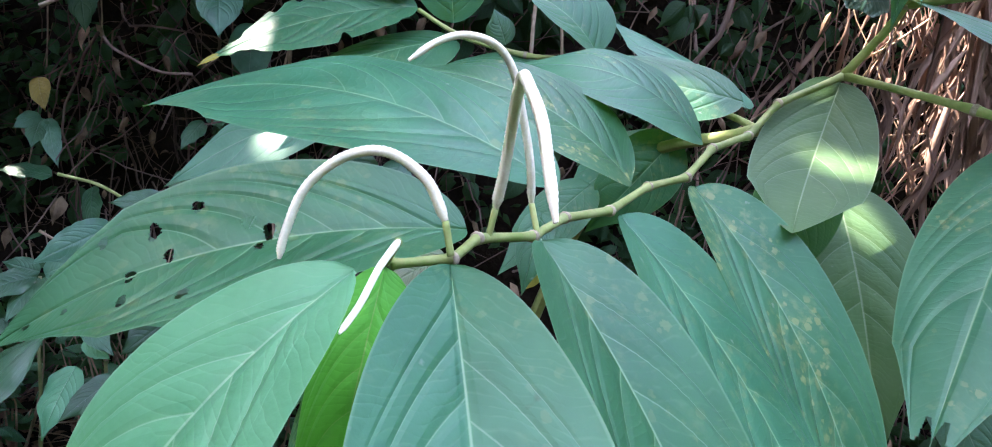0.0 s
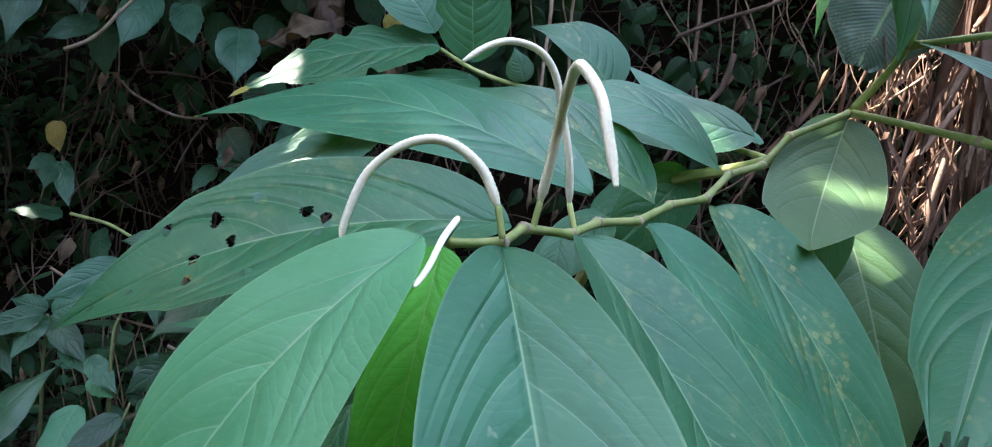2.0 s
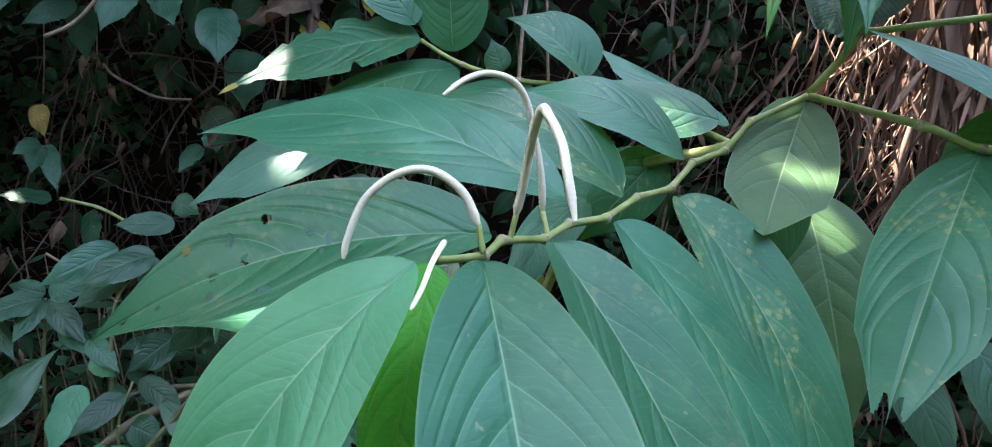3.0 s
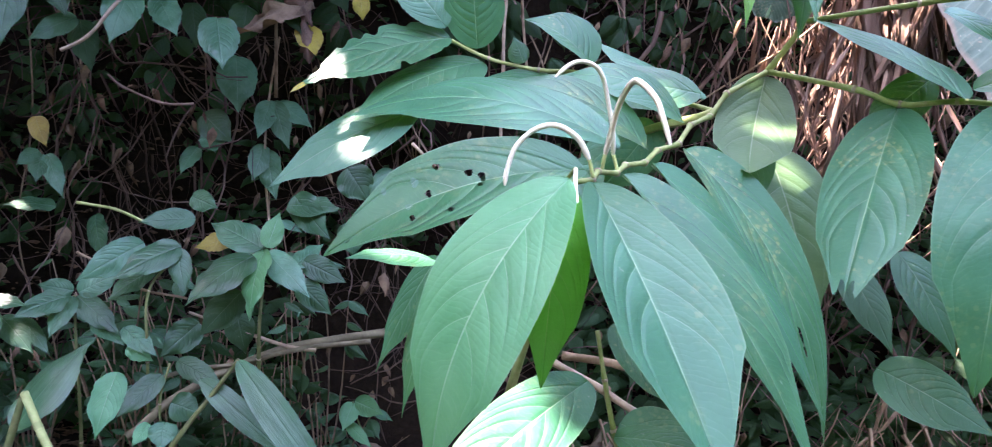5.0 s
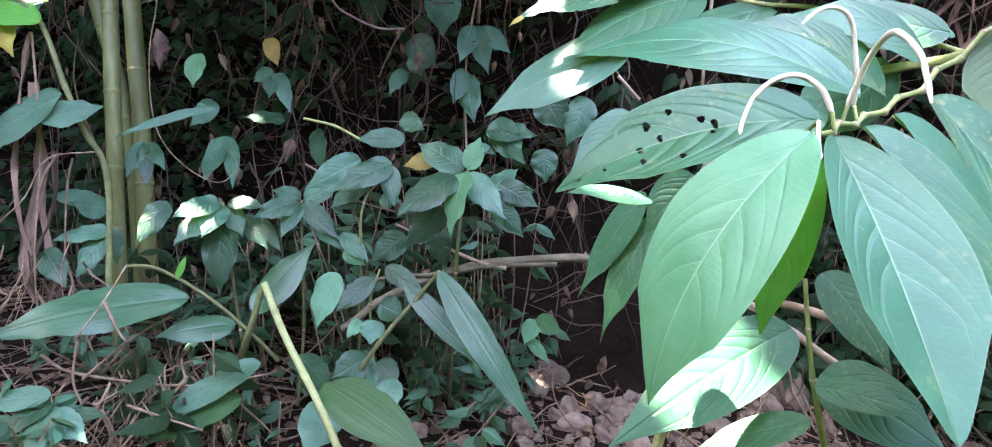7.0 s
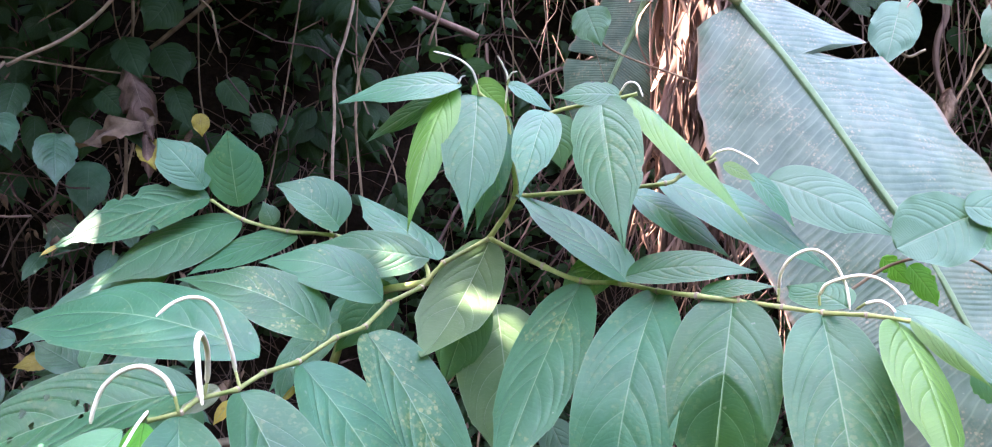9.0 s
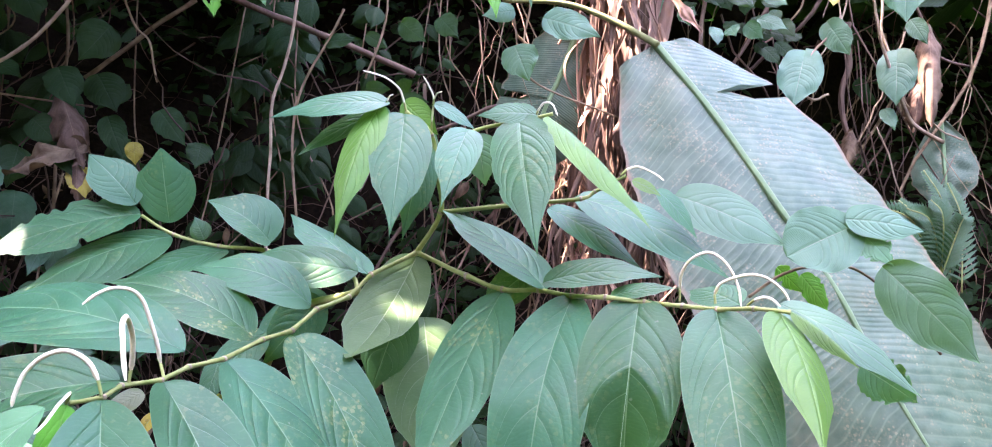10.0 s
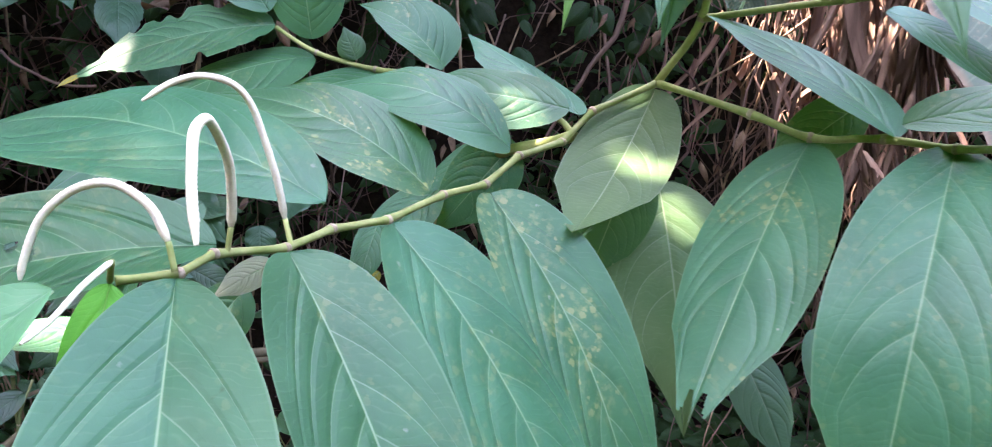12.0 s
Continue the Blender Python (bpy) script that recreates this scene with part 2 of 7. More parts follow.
def rough_material(name, dark, light, scale=12.0, rough=0.8, bump_d=0.004, stretch=(1, 1, 1), extra=None, coords="Object", fine_scale=90.0, vary=0.5, spec=0.15):
    m, nodes, links = mat(name)
    bsdf = nodes["Principled BSDF"]
    tc = nodes.new("ShaderNodeTexCoord")
    mp = nodes.new("ShaderNodeMapping")
    mp.inputs["Scale"].default_value = stretch
    links.new(tc.outputs[coords], mp.inputs["Vector"])
    a = noise_node(nodes, links, mp.outputs[0], scale, 5, 0.6)
    b = noise_node(nodes, links, mp.outputs[0], fine_scale, 4, 0.6)
    info = nodes.new("ShaderNodeObjectInfo")
    col = mix_node(nodes, links, ramp(nodes, links, a, 0.3, 0.7), dark, light)
    col = mix_node(nodes, links, math_node(nodes, links, "MULTIPLY", ramp(nodes, links, b, 0.4, 0.7), 0.4), col, extra or dark)
    hsv = nodes.new("ShaderNodeHueSaturation")
    links.new(col, hsv.inputs["Color"])
    links.new(math_node(nodes, links, "ADD", 1 - vary / 2, math_node(nodes, links, "MULTIPLY", info.outputs["Random"], vary)), hsv.inputs["Value"])
    links.new(hsv.outputs[0], bsdf.inputs["Base Color"])
    bsdf.inputs["Roughness"].default_value = rough
    bsdf.inputs["Specular IOR Level"].default_value = spec
    bump = nodes.new("ShaderNodeBump")
    bump.inputs["Strength"].default_value, bump.inputs["Distance"].default_value = 0.7, bump_d
    links.new(math_node(nodes, links, "ADD", a, math_node(nodes, links, "MULTIPLY", b, 0.5)), bump.inputs["Height"])
    links.new(bump.outputs[0], bsdf.inputs["Normal"])
    return m


LEAF = leaf_material("pepper_leaf", (0.018, 0.120, 0.056), (0.038, 0.172, 0.085), (0.23, 0.41, 0.19), (0.10, 0.32, 0.02), spots=0.22, specks=0.5, bites=0.8)
LEAF_SPOT = leaf_material("pepper_leaf_spotted", (0.020, 0.120, 0.056), (0.042, 0.170, 0.081), (0.23, 0.41, 0.19), (0.10, 0.32, 0.02), spots=0.6, specks=0.7, bites=0.9, net_amount=0.09)
LEAF_BLOTCH = leaf_material("pepper_leaf_blotched", (0.020, 0.120, 0.056), (0.042, 0.170, 0.081), (0.23, 0.41, 0.19), (0.10, 0.32, 0.02), spots=1.0, specks=0.8, net_amount=0.14)
LEAF_YOUNG = leaf_material("young_leaf", (0.068, 0.337, 0.042), (0.112, 0.446, 0.072), (0.28, 0.46, 0.13), (0.13, 0.46, 0.03), thin=0.36)
LEAF_LIME = leaf_material("tender_leaf", (0.056, 0.172, 0.026), (0.095, 0.225, 0.042), (0.26, 0.42, 0.14), (0.16, 0.40, 0.03), thin=0.3)
LEAF_FRESH = leaf_material("fresh_leaf", (0.050, 0.215, 0.088), (0.092, 0.290, 0.132), (0.32, 0.50, 0.28), (0.14, 0.42, 0.04), thin=0.3)
LEAF_PALE = leaf_material("matt_leaf", (0.050, 0.162, 0.095), (0.090, 0.224, 0.140), (0.24, 0.34, 0.2), (0.10, 0.28, 0.03), rough=0.5)
LEAF_MINT = leaf_material("pale_vine_leaf", (0.085, 0.27, 0.155), (0.13, 0.33, 0.20), (0.22, 0.40, 0.26), (0.14, 0.40, 0.06), vein_amount=0.3, relief=0.35, specks=0.3)
LEAF_OLIVE = leaf_material("pale_olive_leaf", (0.060, 0.155, 0.058), (0.105, 0.205, 0.085), (0.30, 0.42, 0.22), (0.16, 0.30, 0.05), spec=0.22, rough=0.52, bites=1.0, specks=0.3)
# undergrowth leaf in two tones: shade put into the darker, sun into the brighter
LEAF_WILDSHADE = leaf_material("undergrowth_leaf_shade_tone", (0.009, 0.032, 0.012), (0.024, 0.062, 0.026), (0.10, 0.18, 0.09), (0.06, 0.2, 0.02), vein_amount=0.4, rough=0.5, spec=0.14, vary=0.9)
LEAF_WILDLIT = leaf_material("undergrowth_leaf_lit_tone", (0.018, 0.088, 0.042), (0.062, 0.170, 0.090), (0.18, 0.31, 0.17), (0.08, 0.24, 0.02), vein_amount=0.5, rough=0.34, spec=0.42, vary=0.9, bites=0.8, specks=0.4)
LEAF_STRAP = leaf_material("strap_leaf", (0.014, 0.086, 0.036), (0.030, 0.125, 0.056), (0.13, 0.28, 0.14), (0.09, 0.26, 0.03), veins=False, streak=True, rough=0.3, spec=0.55)
LEAF_DEEP = leaf_material("deep_green_leaf", (0.014, 0.062, 0.018), (0.026, 0.090, 0.028), (0.14, 0.26, 0.10), (0.09, 0.26, 0.03), veins=False, streak=True, rough=0.36, spec=0.2)
LEAF_BACK_OR_SUNLIT = leaf_material("leaf_underside_or_sunlit", (0.34, 0.40, 0.30), (0.45, 0.50, 0.40), (0.5, 0.55, 0.42), (0.2, 0.35, 0.08), rough=0.6)
LEAF_YELLOW = leaf_material("yellowing_leaf", (0.25, 0.19, 0.025), (0.40, 0.33, 0.05), (0.42, 0.38, 0.15), (0.4, 0.32, 0.03), spots=0.7, spot_col=(0.12, 0.08, 0.02), bites=0.8)
LITTER = leaf_material("rotting_leaf", (0.070, 0.045, 0.028), (0.240, 0.162, 0.100), (0.12, 0.08, 0.05), (0.1, 0.05, 0.02), thin=0.1, rough=0.8, spec=0.15, vary=0.8)
LEAF_DRY = leaf_material("dry_leaf", (0.07, 0.042, 0.028), (0.27, 0.175, 0.12), (0.25, 0.17, 0.1), (0.2, 0.1, 0.03), thin=0.15, rough=0.75)
BANANA = leaf_material("banana_leaf", (0.042, 0.098, 0.060), (0.094, 0.158, 0.104), (0.20, 0.28, 0.18), (0.08, 0.15, 0.06), thin=0.05, veins=False, rough=0.38, spots=0.65, spot_col=(0.32, 0.26, 0.15), specks=0.5, spec=0.27, pleats=64)
CANE_PALE = rough_material("pale_cane", (0.18, 0.24, 0.08), (0.30, 0.35, 0.14), 40, 0.55, 0.001, extra=(0.24, 0.19, 0.10), fine_scale=240)
BRANCH = rough_material("grey_green_branch", (0.085, 0.075, 0.042), (0.25, 0.22, 0.13), 18, 0.8, 0.003, extra=(0.16, 0.12, 0.08))
STEM_DULL = rough_material("dull_cane", (0.085, 0.12, 0.04), (0.20, 0.23, 0.09), 30, 0.55, 0.001, extra=(0.16, 0.12, 0.06), fine_scale=200)
STEM_GREEN = rough_material("green_stem", (0.19, 0.28, 0.07), (0.36, 0.42, 0.16), 60, 0.5, 0.0006, extra=(0.30, 0.24, 0.10), fine_scale=400)
SPIKE = rough_material("spike_cream", (0.74, 0.70, 0.47), (0.88, 0.85, 0.63), 400, 0.8, 0.0006, extra=(0.66, 0.57, 0.38), fine_scale=1300, vary=0.1)
SPIKE_YOUNG = rough_material("spike_white", (0.74, 0.74, 0.55), (0.88, 0.87, 0.70), 300, 0.6, 0.0004, extra=(0.66, 0.66, 0.44), fine_scale=1200, vary=0.1)
NODE = rough_material("stem_node", (0.26, 0.21, 0.13), (0.44, 0.37, 0.27), 200, 0.7, 0.0004, extra=(0.18, 0.13, 0.08), fine_scale=700)
CANE = rough_material("cane_stem", (0.095, 0.125, 0.034), (0.240, 0.265, 0.090), 14, 0.45, 0.002, stretch=(1, 1, 0.25), extra=(0.15, 0.13, 0.075), vary=0.2, spec=0.35)
BARK = rough_material("bark", (0.06, 0.038, 0.028), (0.21, 0.145, 0.105), 10, 0.85, 0.012, stretch=(1, 1, 0.2), vary=0.8)
TWIG = rough_material("dry_twig", (0.12, 0.082, 0.048), (0.33, 0.245, 0.150), 30, 0.8, 0.002, extra=(0.14, 0.09, 0.05))
DEADWOOD = rough_material("bleached_twig", (0.17, 0.12, 0.075), (0.46, 0.36, 0.24), 30, 0.8, 0.002, extra=(0.22, 0.17, 0.13))
DRY_SHEATH = rough_material("dry_sheath", (0.045, 0.023, 0.016), (0.35, 0.23, 0.16), 14, 0.85, 0.005, stretch=(1, 1, 0.15), extra=(0.22, 0.14, 0.10), vary=0.9)
# soil tone set far below real earth; the darkness stands in for deep shade
SOIL = rough_material("leaf_litter_soil_shade", (0.005, 0.0035, 0.0025), (0.015, 0.0105, 0.007), 7, 0.95, 0.03, extra=(0.028, 0.019, 0.012), fine_scale=45, spec=0.05)
STONE = rough_material("stone", (0.10, 0.076, 0.052), (0.26, 0.20, 0.14), 14, 0.85, 0.006, extra=(0.17, 0.12, 0.09))

# ---- leaves ----
def outline(v, a, b, drip):
    top = a / (a + b)
    w = (v / top) ** a * ((1 - v) / (1 - top)) ** b if 0 < v < 1 else 0.0
    if v > 0.68:
        w *= 1 - 0.55 * drip * ((v - 0.68) / 0.32) ** 0.8
    return w


def leaf(owner, base, tip, width, face, material=None, arch=0.06, fold=0.08, a=0.5, b=0.9, holes=(), torn=0.0, seed=0, fine=1, wave=0.02, drip=1.0, curl=0.0, label="", name="leaf", rib=True, twist=None, lobe=0.0, base_fold=-0.25, crease=None):
    """One ovate leaf from base to tip. face: roughly the way its upper side looks. arch: bulge of the midrib towards
    face, as a share of the length; fold: drop of the halves; holes: (u, v, ru, rv) in halves and lengths; torn: ragged rim;
    crease: (share of the length, slope) where the blade bends over."""
    base, tip, face = Vector(base), Vector(tip), Vector(face).normalized()
    axis = tip - base
    length = axis.length
    d = axis / length
    n = (face - d * face.dot(d)).normalized()
    side = d.cross(n).normalized()
    mid = (base + tip) / 2 + n * arch * length * 2
    rnd = random.Random(seed * 7 + int(length * 1e4))
    ph = rnd.random() * 50
    nv, nu = int(56 * fine), int(13 * fine) * 2
    tw = rnd.uniform(-0.10, 0.10) if twist is None else twist
    pts, uvs, rib_line = [], [], []
    for i in range(nv + 1):
        v = i / nv
        vv = v ** 1.15
        p = base * (1 - vv) ** 2 + mid * 2 * vv * (1 - vv) + tip * vv ** 2
        tan = ((mid - base) * (1 - vv) + (tip - mid) * vv).normalized()
        nn = side.cross(tan).normalized()
        if nn.dot(n) < 0:
            nn = -nn
        w = outline(vv, a, b, drip) * width / 2
        row, uvrow = [], []
        ca, sa = math.cos(tw * (vv - 0.3)), math.sin(tw * (vv - 0.3))
        sd = side * ca + nn * sa
        nm = nn * ca - side * sa
        for j in range(nu + 1):
            u = 2 * j / nu - 1
            s = abs(u)
            ph_v, g = vein_phase(vv + (0.018 if u > 0 else -0.018), s)
            quilt = (abs(math.sin(math.pi * ph_v)) - 0.6) * 0.0085 * width * min(1.0, s * 5) * (1 - s ** 4) * min(1.0, max(0.0, (0.60 - g) * 12)) if g > 0 else 0.0
            rim = 1.0
            if torn and s > 0.5:
                rim -= torn * max(0.0, noise.noise(Vector((vv * 14 + ph, u * 2, ph)))) * (s - 0.5) * 2 * (0.3 + vv)
            drop = -(fold + base_fold * (1 - vv) ** 4) * w * s ** 1.3 - curl * w * s ** 3
            ripple = wave * width * s * s * noise.noise(Vector((vv * 5 + ph, u, ph * 0.3)))
            row.append(p + sd * (u * w * rim * (1 - 0.25 * fold * s)) + nm * (drop + quilt + ripple + 0.006 * width * (1 - s) ** 8 * -1))
            if crease:
                past = max(0.0, vv - crease[0] - 0.26 * s ** 1.3)
                row[-1] = row[-1] - nn * (crease[1] * length * past)
            if lobe:
                row[-1] = row[-1] - tan * (lobe * length * s ** 1.2 * (1 - vv) ** 4)
            uvrow.append(((u + 1) / 2, vv))
        pts.append(row)
        uvs.append(uvrow)
        rib_line.append(p - nm * (0.0165 * width))
    skip = None
    if holes:
        def skip(uu, vv):
            u = uu * 2 - 1
            return any(((u - hu) / ru) ** 2 + ((vv - hv) / rv) ** 2 < 1 + 0.35 * math.sin(5 * math.atan2(vv - hv, (u - hu) * 0.4) + hu * 40) for hu, hv, ru, rv in holes)
    ob = part_of(name, grid_mesh(name, pts, uvs, skip=skip), material or LEAF, owner, label)
    if rib:
        k = max(1, nv // 14)
        line = rib_line[:-k:k]
        part_of("midrib", tube_mesh("midrib", line, lambda q, m_, ang: max(0.0004, width * 0.0065 * (1 - q / m_)), 5), RIB, ob)
    return ob


RIB = rough_material("midrib_pale", (0.13, 0.25, 0.12), (0.20, 0.33, 0.17), 50, 0.5, 0.0003, fine_scale=300)


def spike(owner, pts, r0, r1, stalk, young=False, stalk_r=0.0016):
    """A curved catkin-like flower spike: a green stalk up to the second point, then rows of tiny florets."""
    line = catmull(pts[1:], 40)
    m = SPIKE_YOUNG if young else SPIKE
    bump = 0.05 if young else 0.18

    def radius(k, n, ang):
        t = k / (n - 1)
        return 0.88 * (r0 + (r1 - r0) * t) * min(1.0, 0.55 + t * 12, 0.45 + (1 - t) * 9) * (1 + bump * math.sin(ang * 7 + (k % 2) * math.pi) * (0.6 + 0.4 * math.sin(k * 1.3)))
    ob = part_of("flower_spike", tube_mesh("flower_spike", line, radius, 18), m, owner, "slender arching cream flower spike" if not young else "smooth young whitish flower spike")
    part_of("stalk", tube_mesh("stalk", catmull(pts[:2], 6), lambda k, n, ang: stalk_r, 8), STEM_GREEN, ob)
    return ob


# ---- ground and bank ----
def rise(x, y):
    """Height of the ground: a rough forest floor that climbs into a steep overgrown bank."""
    t = min(max((y - 2.5 - 0.15 * math.sin(x * 1.3)) / 1.9, 0.0), 1.0)
    h = 4.2 * t * t * (3 - 2 * t)
    h += 0.5 * max(0.0, y - 4.4) ** 0.5 if y > 4.4 else 0.0
    return h + 0.05 * noise.noise(Vector((x * 1.7, y * 1.7, 3))) + 0.02 * noise.noise(Vector((x * 7, y * 7, 1)))


def spaced(lo, hi, near_lo, near_hi, fine, coarse):
    out = list(np.arange(near_lo, near_hi, fine))
    a, b = near_lo, near_hi
    step = coarse
    while a > lo:
        a -= step
        out.insert(0, a)
        step *= 1.5
    step = coarse
    while b < hi:
        out.append(b)
        b += step
        step *= 1.5
    return out


gx, gy = spaced(-400, 400, -4, 4, 0.08, 0.3), spaced(-400, 400, -1.5, 5, 0.08, 0.3)
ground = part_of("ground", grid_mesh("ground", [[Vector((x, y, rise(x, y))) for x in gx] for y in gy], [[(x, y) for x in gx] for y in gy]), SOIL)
tagged(ground, "forest soil with leaf litter climbing into a steep bank, colour darkened for shade", "ground", kind="structure")

# ---- stuff: the tangle of small leaves on the bank, coloured dark for its shade ----
def leaf_shape(nv, nu, a=0.6, b=1.3, arch=0.12, fold=0.25):
    pts, uvs = [], []
    for i in range(nv + 1):
        v = i / nv
        w = outline(v, a, b, 1.0) * 0.5 + 0.001
        row, uv = [], []
        for j in range(nu + 1):
            u = 2 * j / nu - 1
            row.append(Vector((u * w, v, arch * 4 * v * (1 - v) * 0.5 - fold * w * abs(u) - 0.18 * v * v)))
            uv.append(((u + 1) / 2, v))
        pts.append(row)
        uvs.append(uv)
    return pts, uvs


def scatter_mesh(name, places, nv=4, nu=2, **kw):
    """One mesh of many leaves; places: (position, direction, face, length, width)."""
    pts, uvs = leaf_shape(nv, nu, **kw)
    flat = np.array([tuple(p) for row in pts for p in row])
    fuv = [uv for row in uvs for uv in row]
    nj = nu + 1
    quads = np.array([[i * nj + j, i * nj + j + 1, (i + 1) * nj + j + 1, (i + 1) * nj + j] for i in range(nv) for j in range(nu)])
    verts, faces = [], []
    for k, (p, d, n, ln, w) in enumerate(places):
        d = Vector(d).normalized()
        n = Vector(n)
        n = (n - d * n.dot(d)).normalized()
        s = d.cross(n)
        m = np.array([s * w, d * ln, n * ln])
        verts.append(flat @ m + np.array(p))
        faces.append(quads + k * len(flat))
    me = bpy.data.meshes.new(name)
    V, F = np.concatenate(verts), np.concatenate(faces)
    me.from_pydata(V.tolist(), [], F.tolist())
    layer = me.uv_layers.new(name="UVMap")
    one = [c for q in quads for i in q for c in fuv[i]]
    layer.data.foreach_set("uv", one * len(places))
    me.polygons.foreach_set("use_smooth", [True] * len(me.polygons))
    return me


rnd = random.Random(5)
places = []
while len(places) < 15500:
    x, y = rnd.uniform(-4.2, 3.8), rnd.uniform(2.3, 4.6)
    z = rise(x, y) + abs(rnd.gauss(0, 0.30)) + 0.02
    if noise.noise(Vector((x * 1.1, y * 1.1, z * 1.1 + 4))) < -0.30 + 0.25 * rnd.random():
        continue
    if -0.75 < x < 0.25 and z < 0.7 and y < 3.2:
        continue
    if -1.6 < x < 0.2 and z > 0.85 and rnd.random() < (0.8 if z < 1.5 else 0.15):
        continue
    a = rnd.uniform(0, 6.283)
    ln = rnd.uniform(0.05, 0.12)
    places.append(((x, y, z), (math.cos(a), math.sin(a) - 0.5, rnd.uniform(-0.9, 0.1)), (rnd.uniform(-0.5, 0.5), -0.8, rnd.uniform(0.3, 1.0)), ln, ln * rnd.uniform(0.4, 0.62)))
bank_leaves = part_of("bank_foliage", scatter_mesh("bank_foliage", places), LEAF_WILDSHADE)
tagged(bank_leaves, "dense undergrowth leaves covering the bank, coloured dark for its shade", "foliage", kind="stuff")

# ---- hanging vines and dead twigs in the shade (stuff) ----
def strand_mesh(name, strands, sides=4):
    """Many thin stalks in one mesh; strands: (points, radius at start, radius at end)."""
    V, F = [], []
    for line, r0, r1 in strands:
        n = len(line)
        for k, p in enumerate(line):
            tan = (line[min(k + 1, n - 1)] - line[max(k - 1, 0)]).normalized()
            sd = tan.orthogonal().normalized()
            up = tan.cross(sd)
            r = r0 + (r1 - r0) * k / (n - 1)
            for j in range(sides):
                a = 2 * math.pi * j / sides
                V.append(tuple(p + (sd * math.cos(a) + up * math.sin(a)) * r))
        b = len(V) - n * sides
        for k in range(n - 1):
            for j in range(sides):
                j2 = (j + 1) % sides
                F.append((b + k * sides + j, b + k * sides + j2, b + (k + 1) * sides + j2, b + (k + 1) * sides + j))
    me = bpy.data.meshes.new(name)
    me.from_pydata(V, [], F)
    me.polygons.foreach_set("use_smooth", [True] * len(F))
    return me


def strand(rnd, start, way, length, wander, steps=9):
    p, d = Vector(start), Vector(way).normalized()
    line = [p.copy()]
    for _ in range(steps):
        d = (d + Vector((rnd.gauss(0, wander), rnd.gauss(0, wander), rnd.gauss(0, wander)))).normalized()
        p = p + d * (length / steps)
        line.append(p.copy())
    return line


rnd = random.Random(11)
strands = []
for _ in range(420):
    x, y = rnd.uniform(-3.8, 3.2), rnd.uniform(2.0, 3.4)
    if -0.8 < x < 0.3 and y < 2.5:
        continue
    if x < 0.45 and rnd.random() < 0.55:
        continue
    z = rise(x, y) + rnd.uniform(0.5, 2.2)
    r = rnd.choice((0.0015, 0.002, 0.003, 0.005))
    strands.append((strand(rnd, (x, y, z), (rnd.gauss(0, 0.35), rnd.gauss(0, 0.2), -1), rnd.uniform(0.4, 1.4), 0.16), r, r * 0.6))
for _ in range(500):
    x, y = rnd.uniform(-3.2, 2.6), rnd.uniform(1.9, 2.6)
    z = rnd.uniform(0.1, 2.0)
    a = rnd.uniform(0, 6.283)
    r = rnd.choice((0.001, 0.0015, 0.0022, 0.0035))
    strands.append((strand(rnd, (x, y, z), (math.cos(a), 0.4 * math.sin(a), rnd.gauss(-0.2, 0.7)), rnd.uniform(0.15, 0.6), 0.22, 7), r, r * 0.5))
for _ in range(210):
    x, y = rnd.uniform(-1.6, -0.15), rnd.uniform(1.95, 2.6)
    z = rnd.uniform(0.75, 1.65)
    a = rnd.uniform(0, 6.283)
    r = rnd.choice((0.001, 0.0015, 0.002, 0.003, 0.005))
    strands.append((strand(rnd, (x, y, z), (math.cos(a) * 0.5, 0.3 * math.sin(a), rnd.gauss(-0.8, 0.5)), rnd.uniform(0.15, 0.7), 0.25, 8), r, r * 0.5))
vines = part_of("hanging_vines", strand_mesh("hanging_vines", strands), BARK)
tagged(vines, "thin brown dry vines and rootlets hanging down the bank", "vines", kind="stuff")

rnd = random.Random(12)
strands = []
for _ in range(1300):
    x, y = rnd.uniform(-3.0, 2.2), rnd.uniform(0.6, 2.7)
    if -0.8 < x < 0.35 and y > 2.2:
        continue
    a = rnd.uniform(0, 6.283)
    r = rnd.choice((0.001, 0.0015, 0.0025, 0.004))
    strands.append((strand(rnd, (x, y, rise(x, y) + rnd.uniform(0.005, 0.05)), (math.cos(a), math.sin(a), 0.02), rnd.uniform(0.1, 0.5), 0.12, 5), r, r * 0.5))
litter_sticks = part_of("fallen_twigs", strand_mesh("fallen_twigs", strands), TWIG)
tagged(litter_sticks, "brittle fallen twigs and straw strewn over the soil", "twigs", kind="stuff")

# ---- litter of dry leaves (stuff) ----
rnd = random.Random(13)
places = []
for _ in range(6500):
    x, y = rnd.uniform(-3.0, 2.4), rnd.uniform(0.9, 3.1)
    if -0.8 < x < 0.35 and y > 2.15:
        continue
    a = rnd.uniform(0, 6.283)
    ln = rnd.uniform(0.02, 0.065)
    places.append(((x, y, rise(x, y) + rnd.uniform(0.002, 0.02)), (math.cos(a), math.sin(a), rnd.uniform(-0.2, 0.3)), (rnd.gauss(0, 0.3), rnd.gauss(0, 0.3), 1), ln, ln * rnd.uniform(0.35, 0.6)))
for _ in range(5000):
    x, y = rnd.uniform(-5.0, 5.0), rnd.uniform(-4.0, 0.9)
    a = rnd.uniform(0, 6.283)
    ln = rnd.uniform(0.03, 0.08)
    places.append(((x, y, rise(x, y) + rnd.uniform(0.002, 0.02)), (math.cos(a), math.sin(a), rnd.uniform(-0.2, 0.3)), (rnd.gauss(0, 0.3), rnd.gauss(0, 0.3), 1), ln, ln * rnd.uniform(0.35, 0.6)))
